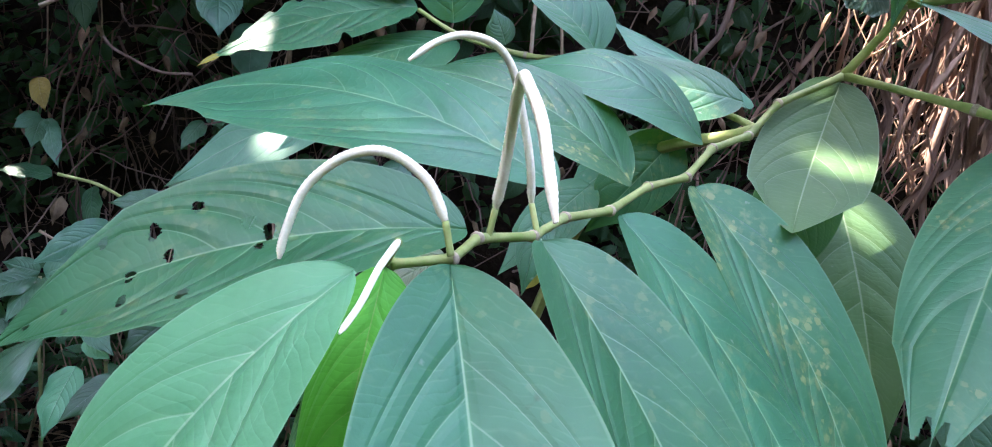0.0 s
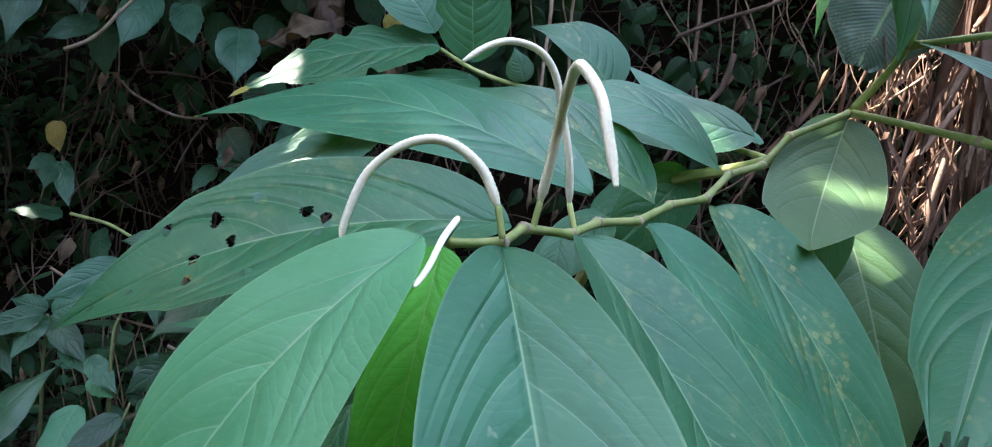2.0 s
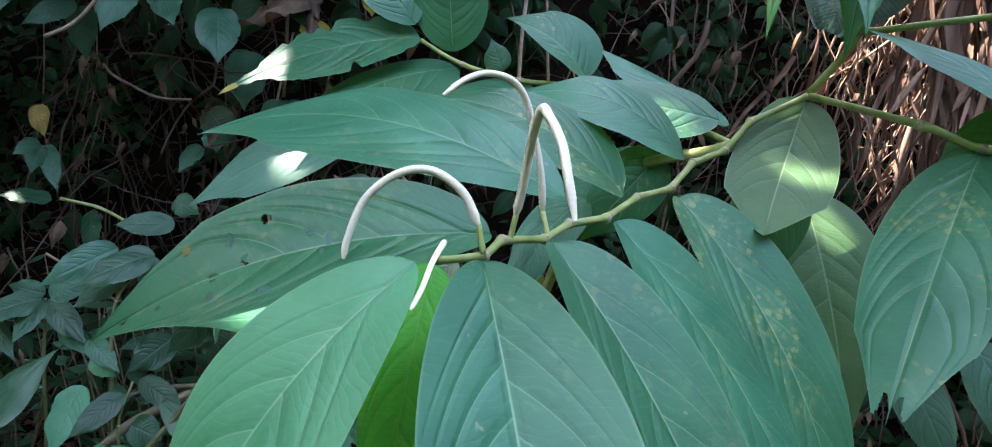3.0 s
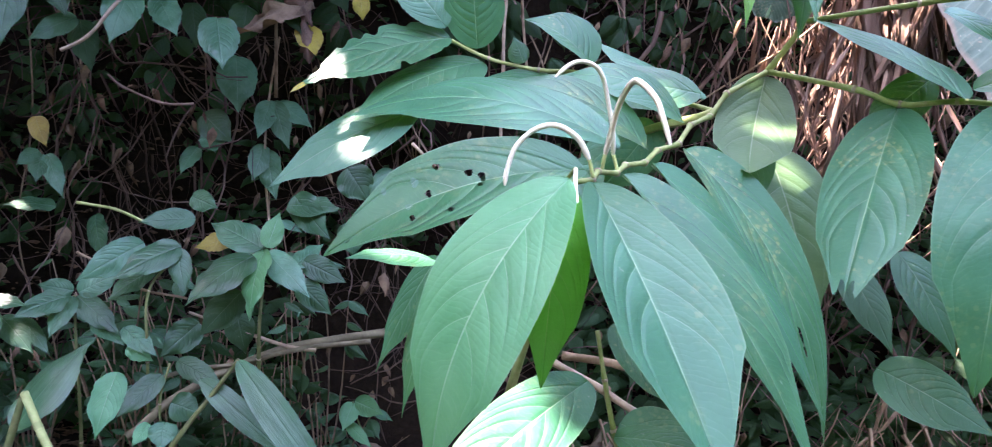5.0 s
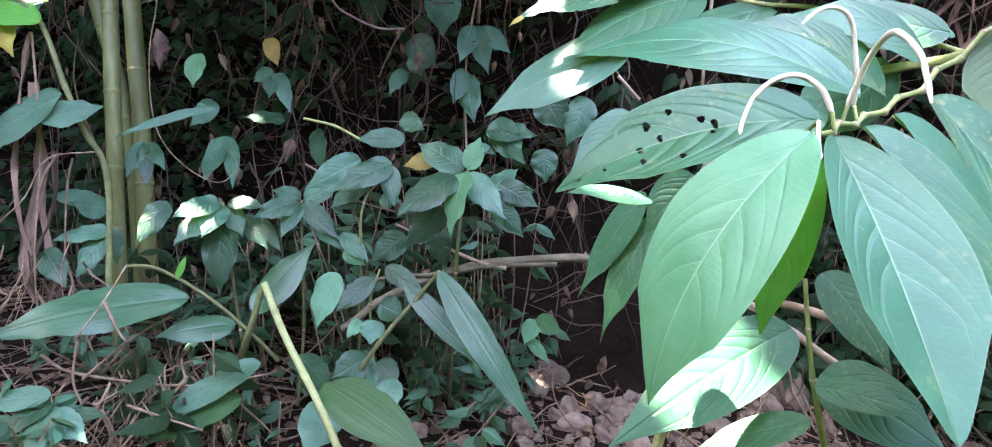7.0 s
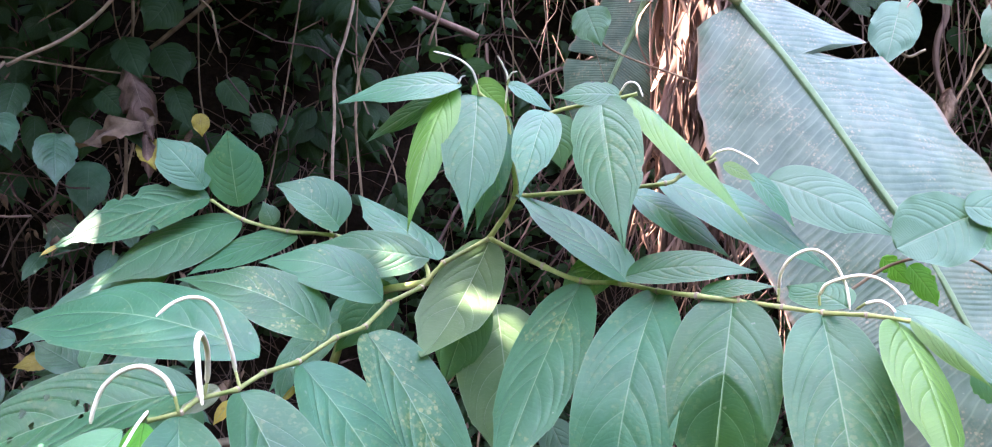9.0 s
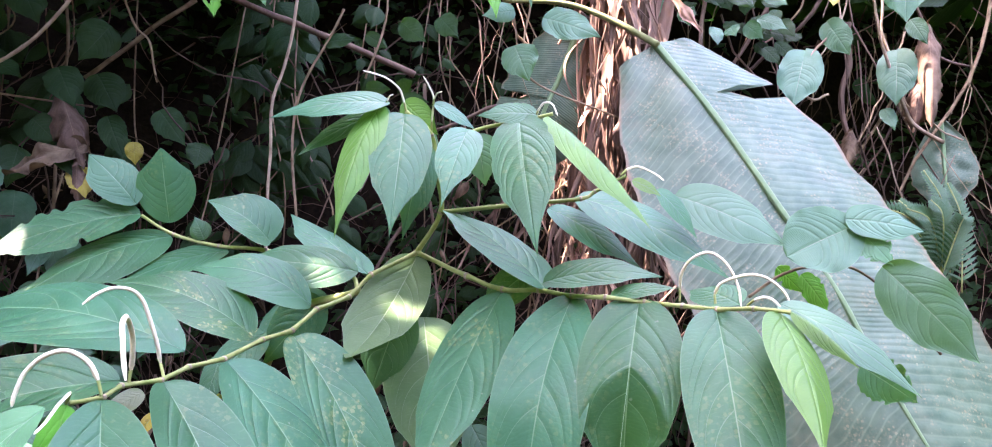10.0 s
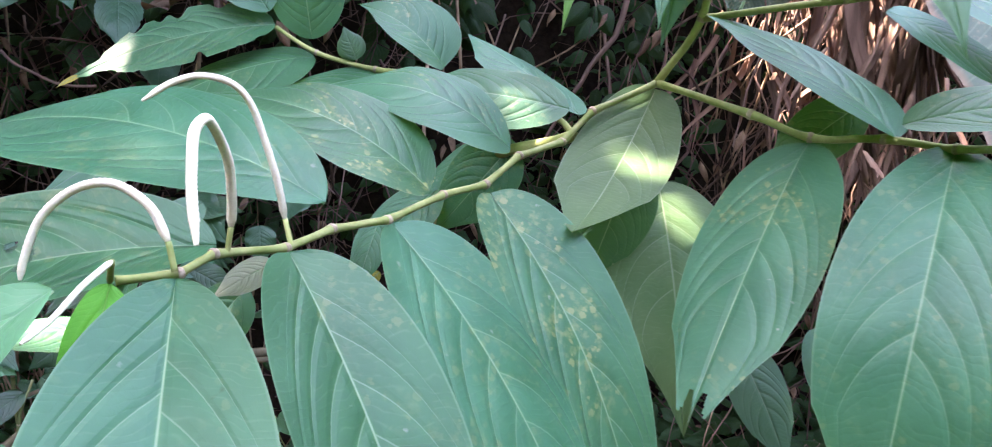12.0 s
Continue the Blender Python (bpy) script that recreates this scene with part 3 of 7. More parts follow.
litter = part_of("leaf_litter", scatter_mesh("leaf_litter", places, arch=0.3, fold=0.4), LITTER)
tagged(litter, "curled brown dry leaves lying on the soil", "leaf litter", kind="stuff")

rnd = random.Random(14)
places = []
for _ in range(320):
    x, y = rnd.uniform(-2.6, 1.6), rnd.uniform(1.75, 2.6)
    a = rnd.uniform(0, 6.283)
    ln = rnd.uniform(0.03, 0.09)
    places.append(((x, y, rise(x, y) + rnd.uniform(0.05, 1.6)), (math.cos(a) * 0.5, math.sin(a) * 0.5, -1), (rnd.gauss(0, 0.6), -0.7, rnd.gauss(0.2, 0.4)), ln, ln * rnd.uniform(0.15, 0.55)))
dead = part_of("dead_leaves", scatter_mesh("dead_leaves", places, 5, 4, arch=0.35, fold=0.5), LITTER)
tagged(dead, "shrivelled brown dead leaves caught in the undergrowth", "dead leaves", kind="stuff")

# ---- where flecks of sun come through gaps left in the added leaf screens ----
s_side = sun_from.cross(Vector((0, 0, 1))).normalized()
s_up = s_side.cross(sun_from).normalized()
centre = Vector((0.2, 0.9, 1.2))


def sun_plane(p):
    q = Vector(p) - centre
    return q.dot(s_side), q.dot(s_up)


GAPS = []          # places that a fleck of sun reaches, with the fleck's radius


def fleck(p, r, stretch=1.0):
    GAPS.append((*sun_plane(p), r, stretch))


fleck((-0.122, 0.356, 1.074), 0.004, 1)          # pepper shrub, leaf by leaf
fleck((0.030, 0.433, 1.186), 0.006, 1)
fleck((-0.256, 0.858, 1.252), 0.011, 1)
fleck((0.356, 0.722, 1.198), 0.010, 0.7)
fleck((0.366, 0.700, 1.190), 0.006, 0.7)
fleck((0.432, 0.787, 1.130), 0.008, 1)
fleck((0.246, 0.781, 1.226), 0.010, 1)
fleck((-0.172, 0.810, 1.148), 0.014, 1)
fleck((-0.089, 0.520, 1.040), 0.016, 1)
fleck((-0.112, 0.493, 1.044), 0.016, 1)
fleck((0.045, 0.528, 0.845), 0.04, 0.8)
fleck((0.020, 0.535, 0.830), 0.04, 0.8)
fleck((0.043, 0.566, 0.849), 0.06, 0.8)
fleck((0.050, 0.537, 0.811), 0.03, 1)
fleck((-0.075, 0.640, 0.850), 0.010, 1)
fleck((-1.215, 1.380, 0.655), 0.030, 0.8)          # undergrowth
fleck((-1.098, 1.470, 0.620), 0.022, 1)
fleck((-0.906, 1.491, 0.670), 0.012, 1)
fleck((-0.900, 1.020, 0.330), 0.025, 1)
fleck((-1.800, 2.000, 1.345), 0.020, 1)
fleck((-1.750, 1.480, 1.210), 0.030, 1)
fleck((0.944, 2.025, 1.586), 0.14, 1.4)          # roots and dry sheaths beside the banana
fleck((1.146, 2.013, 1.402), 0.12, 1.2)
fleck((0.917, 1.544, 1.869), 0.12, 2)
fleck((0.933, 1.504, 1.574), 0.06, 1)
fleck((1.994, 1.667, 1.889), 0.1, 1)
fleck((1.190, 2.229, 1.490), 0.12, 1)
rnd = random.Random(33)          # small flecks strewn over the undergrowth
for _ in range(20):
    fleck((rnd.uniform(-2.4, -0.1), rnd.uniform(1.85, 2.4), rnd.uniform(0.7, 1.7)), rnd.uniform(0.006, 0.014), rnd.uniform(0.6, 1.6))


def sunny(p, margin=0.025):
    a, c = sun_plane(p)
    return any(((a - gu) / (gr + margin)) ** 2 + ((c - gv) / (gr * gs + margin)) ** 2 < 1 for gu, gv, gr, gs in GAPS)


# ---- unseen foliage added for shade: roof over the bank, crown towards the sun ----
rnd = random.Random(21)
places = []
for _ in range(8500):
    x, y = rnd.uniform(-5.5, 5.5), rnd.uniform(0.95, 6.0)
    z = 2.15 + 0.32 * (y - 0.95) + rnd.uniform(-0.15, 0.5) + 0.2 * noise.noise(Vector((x, y, 0)))
    if y < (2.0 if x > 0.1 else 1.0) or sunny((x, y, z), 0.25):
        continue
    a = rnd.uniform(0, 6.283)
    places.append(((x, y, z), (math.cos(a), math.sin(a), rnd.uniform(-0.6, 0.0)), (rnd.gauss(0, 0.3), rnd.gauss(0, 0.3), 1), rnd.uniform(0.25, 0.42), rnd.uniform(0.14, 0.24)))
# unseen leaf walls added left and right to keep side light out
for side in (-1, 1):
    for _ in range(1500):
        y, z = rnd.uniform(1.0, 5.0), rnd.uniform(0.3, 3.4)
        x = side * (4.0 + rnd.uniform(0, 0.6))
        places.append(((x, y, z), (rnd.gauss(0, 0.3), rnd.gauss(0, 0.6), -1), (-side, -0.4, 0.5), rnd.uniform(0.2, 0.35), rnd.uniform(0.12, 0.2)))
for _ in range(7000):
    a = rnd.uniform(2.6, 6.8)          # unseen ring of leaves added around the near side to block low sky
    r = rnd.uniform(5.2, 6.4)
    p = Vector((r * math.cos(a), 0.6 + r * math.sin(a), rnd.uniform(0.0, 1.0) ** 0.8 * 5.0))
    places.append((p, (rnd.gauss(0, 0.4), rnd.gauss(0, 0.4), -1), (-math.cos(a), -math.sin(a), 0.6), rnd.uniform(0.4, 0.6), rnd.uniform(0.25, 0.4)))
roof = part_of("tree_canopy", scatter_mesh("tree_canopy", places, 3, 2), LEAF_WILDSHADE)
tagged(roof, "unseen leaf screen added over and around the place to shade it", "tree canopy", kind="stuff")

# unseen crown added to block the sun, open only at the flecks
rnd = random.Random(22)
places = []
while len(places) < 62000:
    a, b = rnd.uniform(-4.4, 4.4), rnd.uniform(-3.5, 3.6)
    if (a / 3.6) ** 2 + ((b - 0.1) / 2.8) ** 2 > 1.1 + 0.9 * noise.noise(Vector((a * 0.9, b * 0.9, 2.0))) + 0.25 * noise.noise(Vector((a * 3.5, b * 3.5, 5.0))) and not (abs(a) < 2.75 and -1.75 < b < 1.95):
        continue
    p = centre + s_side * a + s_up * b + sun_from * rnd.uniform(5.2, 6.0)
    if sunny(p):
        continue
    c = rnd.uniform(0, 6.283)
    d = s_side * math.cos(c) + s_up * math.sin(c)
    places.append((p - d * 0.055, d, sun_from, 0.11, 0.075))
crown = part_of("tree_crown", scatter_mesh("tree_crown", places, 2, 2), LEAF_WILDSHADE)
tagged(crown, "unseen leaf screen added towards the sun, with gaps for sun flecks", "tree crown", kind="stuff")

# ---- the pepper shrub ----
shrub = thing("pepper_shrub", (0.000, 1.150, 0.000), "wild pepper shrub with large veined green leaves and cream flower spikes", "shrub")
shrub_inv = Matrix.Translation(shrub.location).inverted()

stem(shrub, [(0.062, 0.339, 1.139), (0.084, 0.356, 1.141), (0.091, 0.378, 1.147), (0.114, 0.422, 1.144), (0.129, 0.464, 1.150), (0.156, 0.507, 1.152), (0.185, 0.581, 1.164), (0.216, 0.614, 1.172), (0.241, 0.664, 1.195), (0.281, 0.722, 1.209), (0.310, 0.754, 1.241), (0.379, 0.802, 1.277)], 0.0020, 0.0034, STEM_GREEN, "branch", 0.34, label="knotty zigzag green branch", kinked=True)
stem(shrub, [(0.379, 0.802, 1.277), (0.446, 0.688, 1.250), (0.497, 0.676, 1.234), (0.541, 0.634, 1.238), (0.579, 0.597, 1.235), (0.605, 0.532, 1.240), (0.652, 0.523, 1.237), (0.689, 0.491, 1.237), (0.717, 0.456, 1.238), (0.739, 0.412, 1.244), (0.769, 0.387, 1.244)], 0.0036, 0.0023, STEM_GREEN, "branch", 0.3, label="knotty green branch")
stem(shrub, [(0.379, 0.802, 1.277), (0.410, 0.772, 1.342), (0.396, 0.718, 1.399), (0.384, 0.698, 1.450), (0.345, 0.671, 1.476)], 0.0042, 0.0026, STEM_GREEN, "branch", 0.2)
stem(shrub, [(0.410, 0.772, 1.342), (0.518, 0.697, 1.358), (0.607, 0.683, 1.372), (0.628, 0.682, 1.384), (0.665, 0.656, 1.408)], 0.0036, 0.0022, STEM_GREEN, "branch", 0.2)
stem(shrub, [(0.396, 0.718, 1.406), (0.439, 0.671, 1.454), (0.505, 0.642, 1.472), (0.545, 0.627, 1.483)], 0.0030, 0.0022, STEM_GREEN, "branch", 0.2)
stem(shrub, [(-0.066, 0.911, 1.309), (-0.007, 0.882, 1.282), (0.067, 0.864, 1.268), (0.142, 0.855, 1.265), (0.268, 0.862, 1.236), (0.294, 0.744, 1.216)], 0.0024, 0.0036, STEM_GREEN, "branch", 0.2)
stem(shrub, [(0.294, 0.744, 1.216), (0.18, 0.86, 1.15), (0.10, 1.0, 0.9), (0.02, 1.1, 0.45), (0.0, 1.15, -0.05)], 0.0055, 0.011, STEM_GREEN, "trunk", 0.15)
stem(shrub, [(0.153, 0.700, 0.926), (0.165, 0.687, 0.864), (0.179, 0.674, 0.802), (0.207, 0.656, 0.710)], 0.0028, 0.004, STEM_GREEN, "branch", 0.2)
spike(shrub, [(0.084, 0.351, 1.143), (0.080, 0.352, 1.157), (0.070, 0.353, 1.173), (0.053, 0.352, 1.182), (0.036, 0.350, 1.178), (0.022, 0.347, 1.164), (0.016, 0.344, 1.145), (0.015, 0.342, 1.134)], 0.0026, 0.0019, 1)
spike(shrub, [(0.116, 0.425, 1.145), (0.111, 0.427, 1.160), (0.108, 0.421, 1.181), (0.102, 0.416, 1.203), (0.095, 0.410, 1.224), (0.086, 0.404, 1.234), (0.073, 0.396, 1.236), (0.062, 0.388, 1.231), (0.052, 0.379, 1.221)], 0.0024, 0.0018, 1)
spike(shrub, [(0.095, 0.385, 1.146), (0.097, 0.384, 1.161), (0.099, 0.379, 1.175), (0.101, 0.369, 1.194), (0.103, 0.352, 1.208), (0.106, 0.331, 1.217), (0.110, 0.311, 1.213), (0.116, 0.296, 1.203), (0.120, 0.288, 1.190), (0.125, 0.282, 1.172)], 0.0028, 0.0022, 1)
spike(shrub, [(0.060, 0.338, 1.139), (0.067, 0.327, 1.151), (0.065, 0.309, 1.144), (0.064, 0.291, 1.135), (0.063, 0.274, 1.130)], 0.0017, 0.0013, 1, True)
spike(shrub, [(0.693, 0.509, 1.240), (0.692, 0.508, 1.256), (0.689, 0.500, 1.274), (0.695, 0.490, 1.293), (0.713, 0.479, 1.304), (0.731, 0.469, 1.293), (0.743, 0.460, 1.268), (0.745, 0.452, 1.243)], 0.0024, 0.0018, 1)
spike(shrub, [(0.724, 0.475, 1.242), (0.722, 0.475, 1.254), (0.726, 0.465, 1.269), (0.751, 0.454, 1.280), (0.771, 0.444, 1.278), (0.789, 0.434, 1.262), (0.794, 0.426, 1.241)], 0.0022, 0.0017, 1)
spike(shrub, [(0.752, 0.451, 1.244), (0.755, 0.441, 1.252), (0.765, 0.432, 1.256), (0.775, 0.423, 1.248), (0.782, 0.416, 1.223), (0.781, 0.409, 1.209)], 0.0022, 0.0017, 1, True)
spike(shrub, [(0.345, 0.671, 1.476), (0.342, 0.671, 1.488), (0.333, 0.661, 1.505), (0.313, 0.653, 1.517), (0.283, 0.646, 1.522)], 0.0018, 0.0012, 1, True)
spike(shrub, [(0.384, 0.698, 1.450), (0.383, 0.697, 1.469), (0.383, 0.685, 1.500), (0.375, 0.676, 1.515), (0.366, 0.666, 1.526)], 0.0018, 0.0012, 1, True)
spike(shrub, [(0.316, 0.674, 1.483), (0.318, 0.673, 1.489), (0.321, 0.673, 1.496), (0.326, 0.672, 1.498)], 0.0014, 0.0010, 1, True)
spike(shrub, [(0.383, 0.686, 1.491), (0.384, 0.685, 1.500), (0.387, 0.675, 1.506), (0.393, 0.664, 1.507)], 0.0014, 0.0010, 1, True)
spike(shrub, [(0.522, 0.630, 1.476), (0.524, 0.629, 1.485), (0.530, 0.621, 1.495), (0.540, 0.613, 1.493), (0.547, 0.607, 1.477)], 0.0018, 0.0013, 1, True)
spike(shrub, [(0.657, 0.657, 1.408), (0.665, 0.656, 1.417), (0.680, 0.647, 1.421), (0.703, 0.638, 1.411), (0.713, 0.631, 1.402)], 0.0020, 0.0014, 1)
leaf(shrub, (0.059, 0.298, 1.145), (-0.028, 0.273, 0.928), 0.098, (-0.450, -0.684, 0.574), LEAF_FRESH, arch=0.164, fold=0.027, a=0.66, b=0.88, twist=-0.09)
leaf(shrub, (0.060, 0.338, 1.138), (0.050, 0.315, 0.983), 0.057, (-0.262, -0.957, 0.124), LEAF_YOUNG, arch=0.032, fold=0.273, a=0.53, b=0.80, twist=0.0)
leaf(shrub, (0.084, 0.352, 1.139), (0.147, 0.182, 0.982), 0.090, (0.310, -0.689, 0.655), LEAF, arch=0.031, fold=-0.332, a=0.69, b=0.60, twist=-0.01)
leaf(shrub, (0.119, 0.413, 1.144), (0.255, 0.289, 0.933), 0.096, (0.564, -0.453, 0.691), LEAF, arch=0.062, fold=-0.175, a=0.54, b=0.86, twist=0.02)
leaf(shrub, (0.162, 0.496, 1.152), (0.326, 0.423, 0.918), 0.135, (0.606, -0.346, 0.716), LEAF, arch=0.070, fold=0.018, a=0.54, b=0.97, twist=0.01)
leaf(shrub, (0.221, 0.600, 1.167), (0.370, 0.509, 0.846), 0.103, (0.374, -0.561, 0.739), LEAF_SPOT, holes=((0.35,0.62,0.09,0.02),(0.42,0.67,0.07,0.016),(0.38,0.64,0.05,0.03)), fine=5, arch=0.126, fold=-0.095, a=0.47, b=1.22, twist=-0.07)
leaf(shrub, (0.397, 0.826, 1.173), (0.420, 0.670, 0.946), 0.147, (0.1, -0.88, 0.47), LEAF_OLIVE)
leaf(shrub, (0.379, 0.807, 1.271), (0.288, 0.579, 1.144), 0.097, (-0.001, -0.597, 0.803), LEAF_OLIVE, arch=-0.091, fold=-0.143, a=0.48, b=0.61, twist=-0.31)
leaf(shrub, (0.083, 0.400, 1.147), (-0.128, 0.362, 1.068), 0.083, (-0.146, -0.611, 0.778), LEAF, fine=6, holes=((-0.30,0.80,0.09,0.008),(-0.02,0.66,0.10,0.012),(0.1,0.58,0.09,0.010),(-0.45,0.66,0.10,0.010),(0.48,0.61,0.12,0.013),(-0.62,0.53,0.08,0.012),(0.28,0.42,0.08,0.014),(0.12,0.38,0.12,0.012),(-0.10,0.40,0.07,0.009),(0.62,0.52,0.07,0.012),(0.75,0.72,0.1,0.010),(-0.2,0.9,0.14,0.01)), arch=0.112, fold=-0.196, a=0.54, b=0.71, twist=0.13)
leaf(shrub, (0.124, 0.465, 1.167), (-0.140, 0.494, 1.181), 0.136, (0.121, -0.371, 0.921), LEAF, arch=0.128, fold=0.032, a=0.68, b=0.81, twist=-0.01)
leaf(shrub, (0.174, 0.588, 1.166), (-0.003, 0.576, 1.226), 0.110, (0.414, -0.419, 0.808), LEAF_BLOTCH, arch=0.129, fold=-0.017, a=0.55, b=1.09, twist=0.01)
leaf(shrub, (0.233, 0.670, 1.200), (0.074, 0.657, 1.241), 0.104, (0.352, -0.467, 0.812), LEAF_SPOT, arch=0.164, fold=0.085, a=0.56, b=0.87, twist=0.03)
leaf(shrub, (0.290, 0.802, 1.242), (0.107, 0.806, 1.250), 0.090, (0.227, -0.709, 0.668), LEAF, arch=0.042, fold=0.141, a=0.58, b=0.80, twist=0.02)
leaf(shrub, (-0.105, 0.850, 1.201), (-0.314, 0.823, 1.078), 0.120, (-0.1, -0.6, 0.8), LEAF_PALE)
leaf(shrub, (-0.068, 0.910, 1.313), (-0.279, 0.841, 1.224), 0.113, (-0.1, -0.65, 0.753), LEAF, torn=0.9, fine=2, arch=0.069, fold=0.008, a=0.54, b=0.83, twist=0.0)
leaf(shrub, (-0.074, 0.906, 1.327), (-0.157, 0.920, 1.404), 0.077, (0.531, -0.825, 0.194), LEAF, torn=0.2, arch=0.082, fold=0.065, a=0.61, b=0.74, twist=-0.00)
leaf(shrub, (-0.026, 0.923, 1.300), (-0.040, 0.896, 1.421), 0.097, (0.061, -0.994, -0.090), LEAF, arch=0.033, fold=0.192, a=0.61, b=0.71, twist=-0.01)
leaf(shrub, (-0.017, 0.903, 1.279), (-0.199, 0.805, 1.175), 0.135, (-0.195, -0.578, 0.792), LEAF, arch=0.082, fold=0.222, a=0.54, b=0.85, twist=0.03)
leaf(shrub, (0.044, 0.866, 1.277), (0.027, 0.863, 1.313), 0.034, (0.22, -0.97, 0.03), LEAF_PALE, curl=0.5)
leaf(shrub, (0.145, 0.874, 1.278), (0.040, 0.871, 1.340), 0.102, (0.542, -0.573, 0.615), LEAF_SPOT, arch=0.126, fold=-0.257, a=0.48, b=0.97, twist=0.0)
leaf(shrub, (0.304, 0.837, 1.237), (0.160, 0.983, 1.329), 0.100, (0.388, -0.477, 0.788), LEAF, arch=0.019, fold=0.165, a=0.54, b=0.75, twist=0.06)
leaf(shrub, (0.082, 0.862, 1.262), (-0.065, 0.807, 1.200), 0.088, (-0.191, -0.462, 0.866), LEAF, arch=0.062, fold=0.083, a=0.52, b=0.86, twist=0.0)
leaf(shrub, (0.496, 0.679, 1.229), (0.377, 0.528, 0.995), 0.116, (-0.535, -0.583, 0.611), LEAF_SPOT, holes=((0.0, 1.0, 3.0, 0.14),), fine=2, arch=0.034, fold=0.103, a=0.53, b=0.83, twist=-0.01)
leaf(shrub, (0.583, 0.605, 1.236), (0.515, 0.504, 0.926), 0.122, (-0.495, -0.837, 0.235), LEAF, arch=0.198, fold=-0.018, a=0.64, b=0.77, twist=0.04)
leaf(shrub, (0.647, 0.527, 1.240), (0.593, 0.425, 1.016), 0.127, (-0.356, -0.791, 0.497), LEAF, fine=2, crease=(0.38, 0.6), arch=0.088, fold=0.098, a=0.47, b=0.78, twist=-0.00)
leaf(shrub, (0.716, 0.458, 1.239), (0.686, 0.286, 1.018), 0.106, (-0.264, -0.569, 0.778), LEAF, arch=0.057, fold=0.108, a=0.50, b=0.79, twist=-0.01)
leaf(shrub, (0.762, 0.398, 1.242), (0.718, 0.239, 1.129), 0.075, (0.1, -0.91, 0.4), LEAF_LIME, fold=0.3)
leaf(shrub, (0.769, 0.387, 1.245), (0.822, 0.339, 1.191), 0.030, (0.29, -0.77, 0.57), LEAF_LIME, fold=0.6)
leaf(shrub, (0.779, 0.428, 1.250), (0.878, 0.320, 1.168), 0.062, (0.1, -0.7, 0.7), LEAF_PALE)
leaf(shrub, (0.551, 0.631, 1.240), (0.404, 0.775, 1.349), 0.099, (0.19, -0.458, 0.868), LEAF, arch=0.059, fold=0.045, a=0.46, b=0.88, twist=0.0)
leaf(shrub, (0.540, 0.608, 1.250), (0.684, 0.546, 1.269), 0.065, (-0.318, -0.472, 0.823), LEAF, arch=0.088, fold=0.017, a=0.51, b=0.86, twist=0.0)
leaf(shrub, (0.570, 0.730, 1.357), (0.702, 0.677, 1.275), 0.086, (0.218, -0.575, 0.789), LEAF, arch=0.052, fold=0.096, a=0.51, b=0.87, twist=0.0)
leaf(shrub, (0.611, 0.725, 1.378), (0.810, 0.611, 1.268), 0.115, (0.115, -0.613, 0.782), LEAF, arch=0.066, fold=0.119, a=0.52, b=0.82, twist=0.0)
leaf(shrub, (0.749, 0.677, 1.386), (0.886, 0.590, 1.317), 0.095, (-0.07, -0.71, 0.46), LEAF_PALE)
leaf(shrub, (0.743, 0.452, 1.245), (0.733, 0.572, 1.251), 0.057, (-0.18, -0.78, 0.46), LEAF)
leaf(shrub, (0.321, 0.673, 1.487), (0.165, 0.654, 1.449), 0.084, (0.0, -0.51, 0.86), LEAF)
leaf(shrub, (0.322, 0.693, 1.480), (0.198, 0.685, 1.402), 0.051, (0.0, -0.6, 0.8), LEAF)
leaf(shrub, (0.310, 0.675, 1.483), (0.264, 0.567, 1.292), 0.057, (-0.3, -0.86, 0.41), LEAF_LIME, arch=0.10, fold=0.35, drip=1.45)
leaf(shrub, (0.343, 0.672, 1.473), (0.331, 0.551, 1.297), 0.085, (0.029, -0.861, 0.509), LEAF, drip=1.45, arch=0.080, fold=0.101, a=0.49, b=0.98, twist=-0.00)
leaf(shrub, (0.369, 0.719, 1.471), (0.349, 0.638, 1.293), 0.073, (0.41, -0.86, 0.3), LEAF, drip=1.45)
leaf(shrub, (0.433, 0.663, 1.457), (0.391, 0.544, 1.338), 0.059, (-0.082, -0.881, 0.466), LEAF, drip=1.45, arch=0.093, fold=0.053, a=0.54, b=0.93, twist=-0.01)
leaf(shrub, (0.499, 0.633, 1.475), (0.501, 0.469, 1.286), 0.086, (-0.361, -0.773, 0.522), LEAF, torn=0.25, drip=1.45, arch=0.098, fold=0.100, a=0.52, b=0.90, twist=-0.01)
leaf(shrub, (0.538, 0.628, 1.479), (0.641, 0.481, 1.326), 0.075, (0.48, -0.67, 0.57), LEAF_LIME, arch=0.05, fold=0.5)
leaf(shrub, (0.546, 0.647, 1.466), (0.613, 0.631, 1.404), 0.049, (0.29, -0.7, 0.49), LEAF)
leaf(shrub, (0.524, 0.629, 1.480), (0.440, 0.642, 1.473), 0.048, (-0.03, -0.67, 0.61), LEAF, torn=0.3)
leaf(shrub, (0.341, 0.701, 1.495), (0.394, 0.701, 1.451), 0.042, (-0.05, -0.99, -0.13), LEAF_LIME)
leaf(shrub, (0.384, 0.686, 1.493), (0.446, 0.682, 1.459), 0.036, (0.14, -0.59, 0.65), LEAF)
leaf(shrub, (0.453, 0.719, 1.460), (0.470, 0.720, 1.383), 0.059, (-0.14, -0.99, -0.08), LEAF_PALE)
leaf(shrub, (0.703, 0.632, 1.389), (0.756, 0.607, 1.323), 0.044, (0.26, -0.69, 0.51), LEAF)
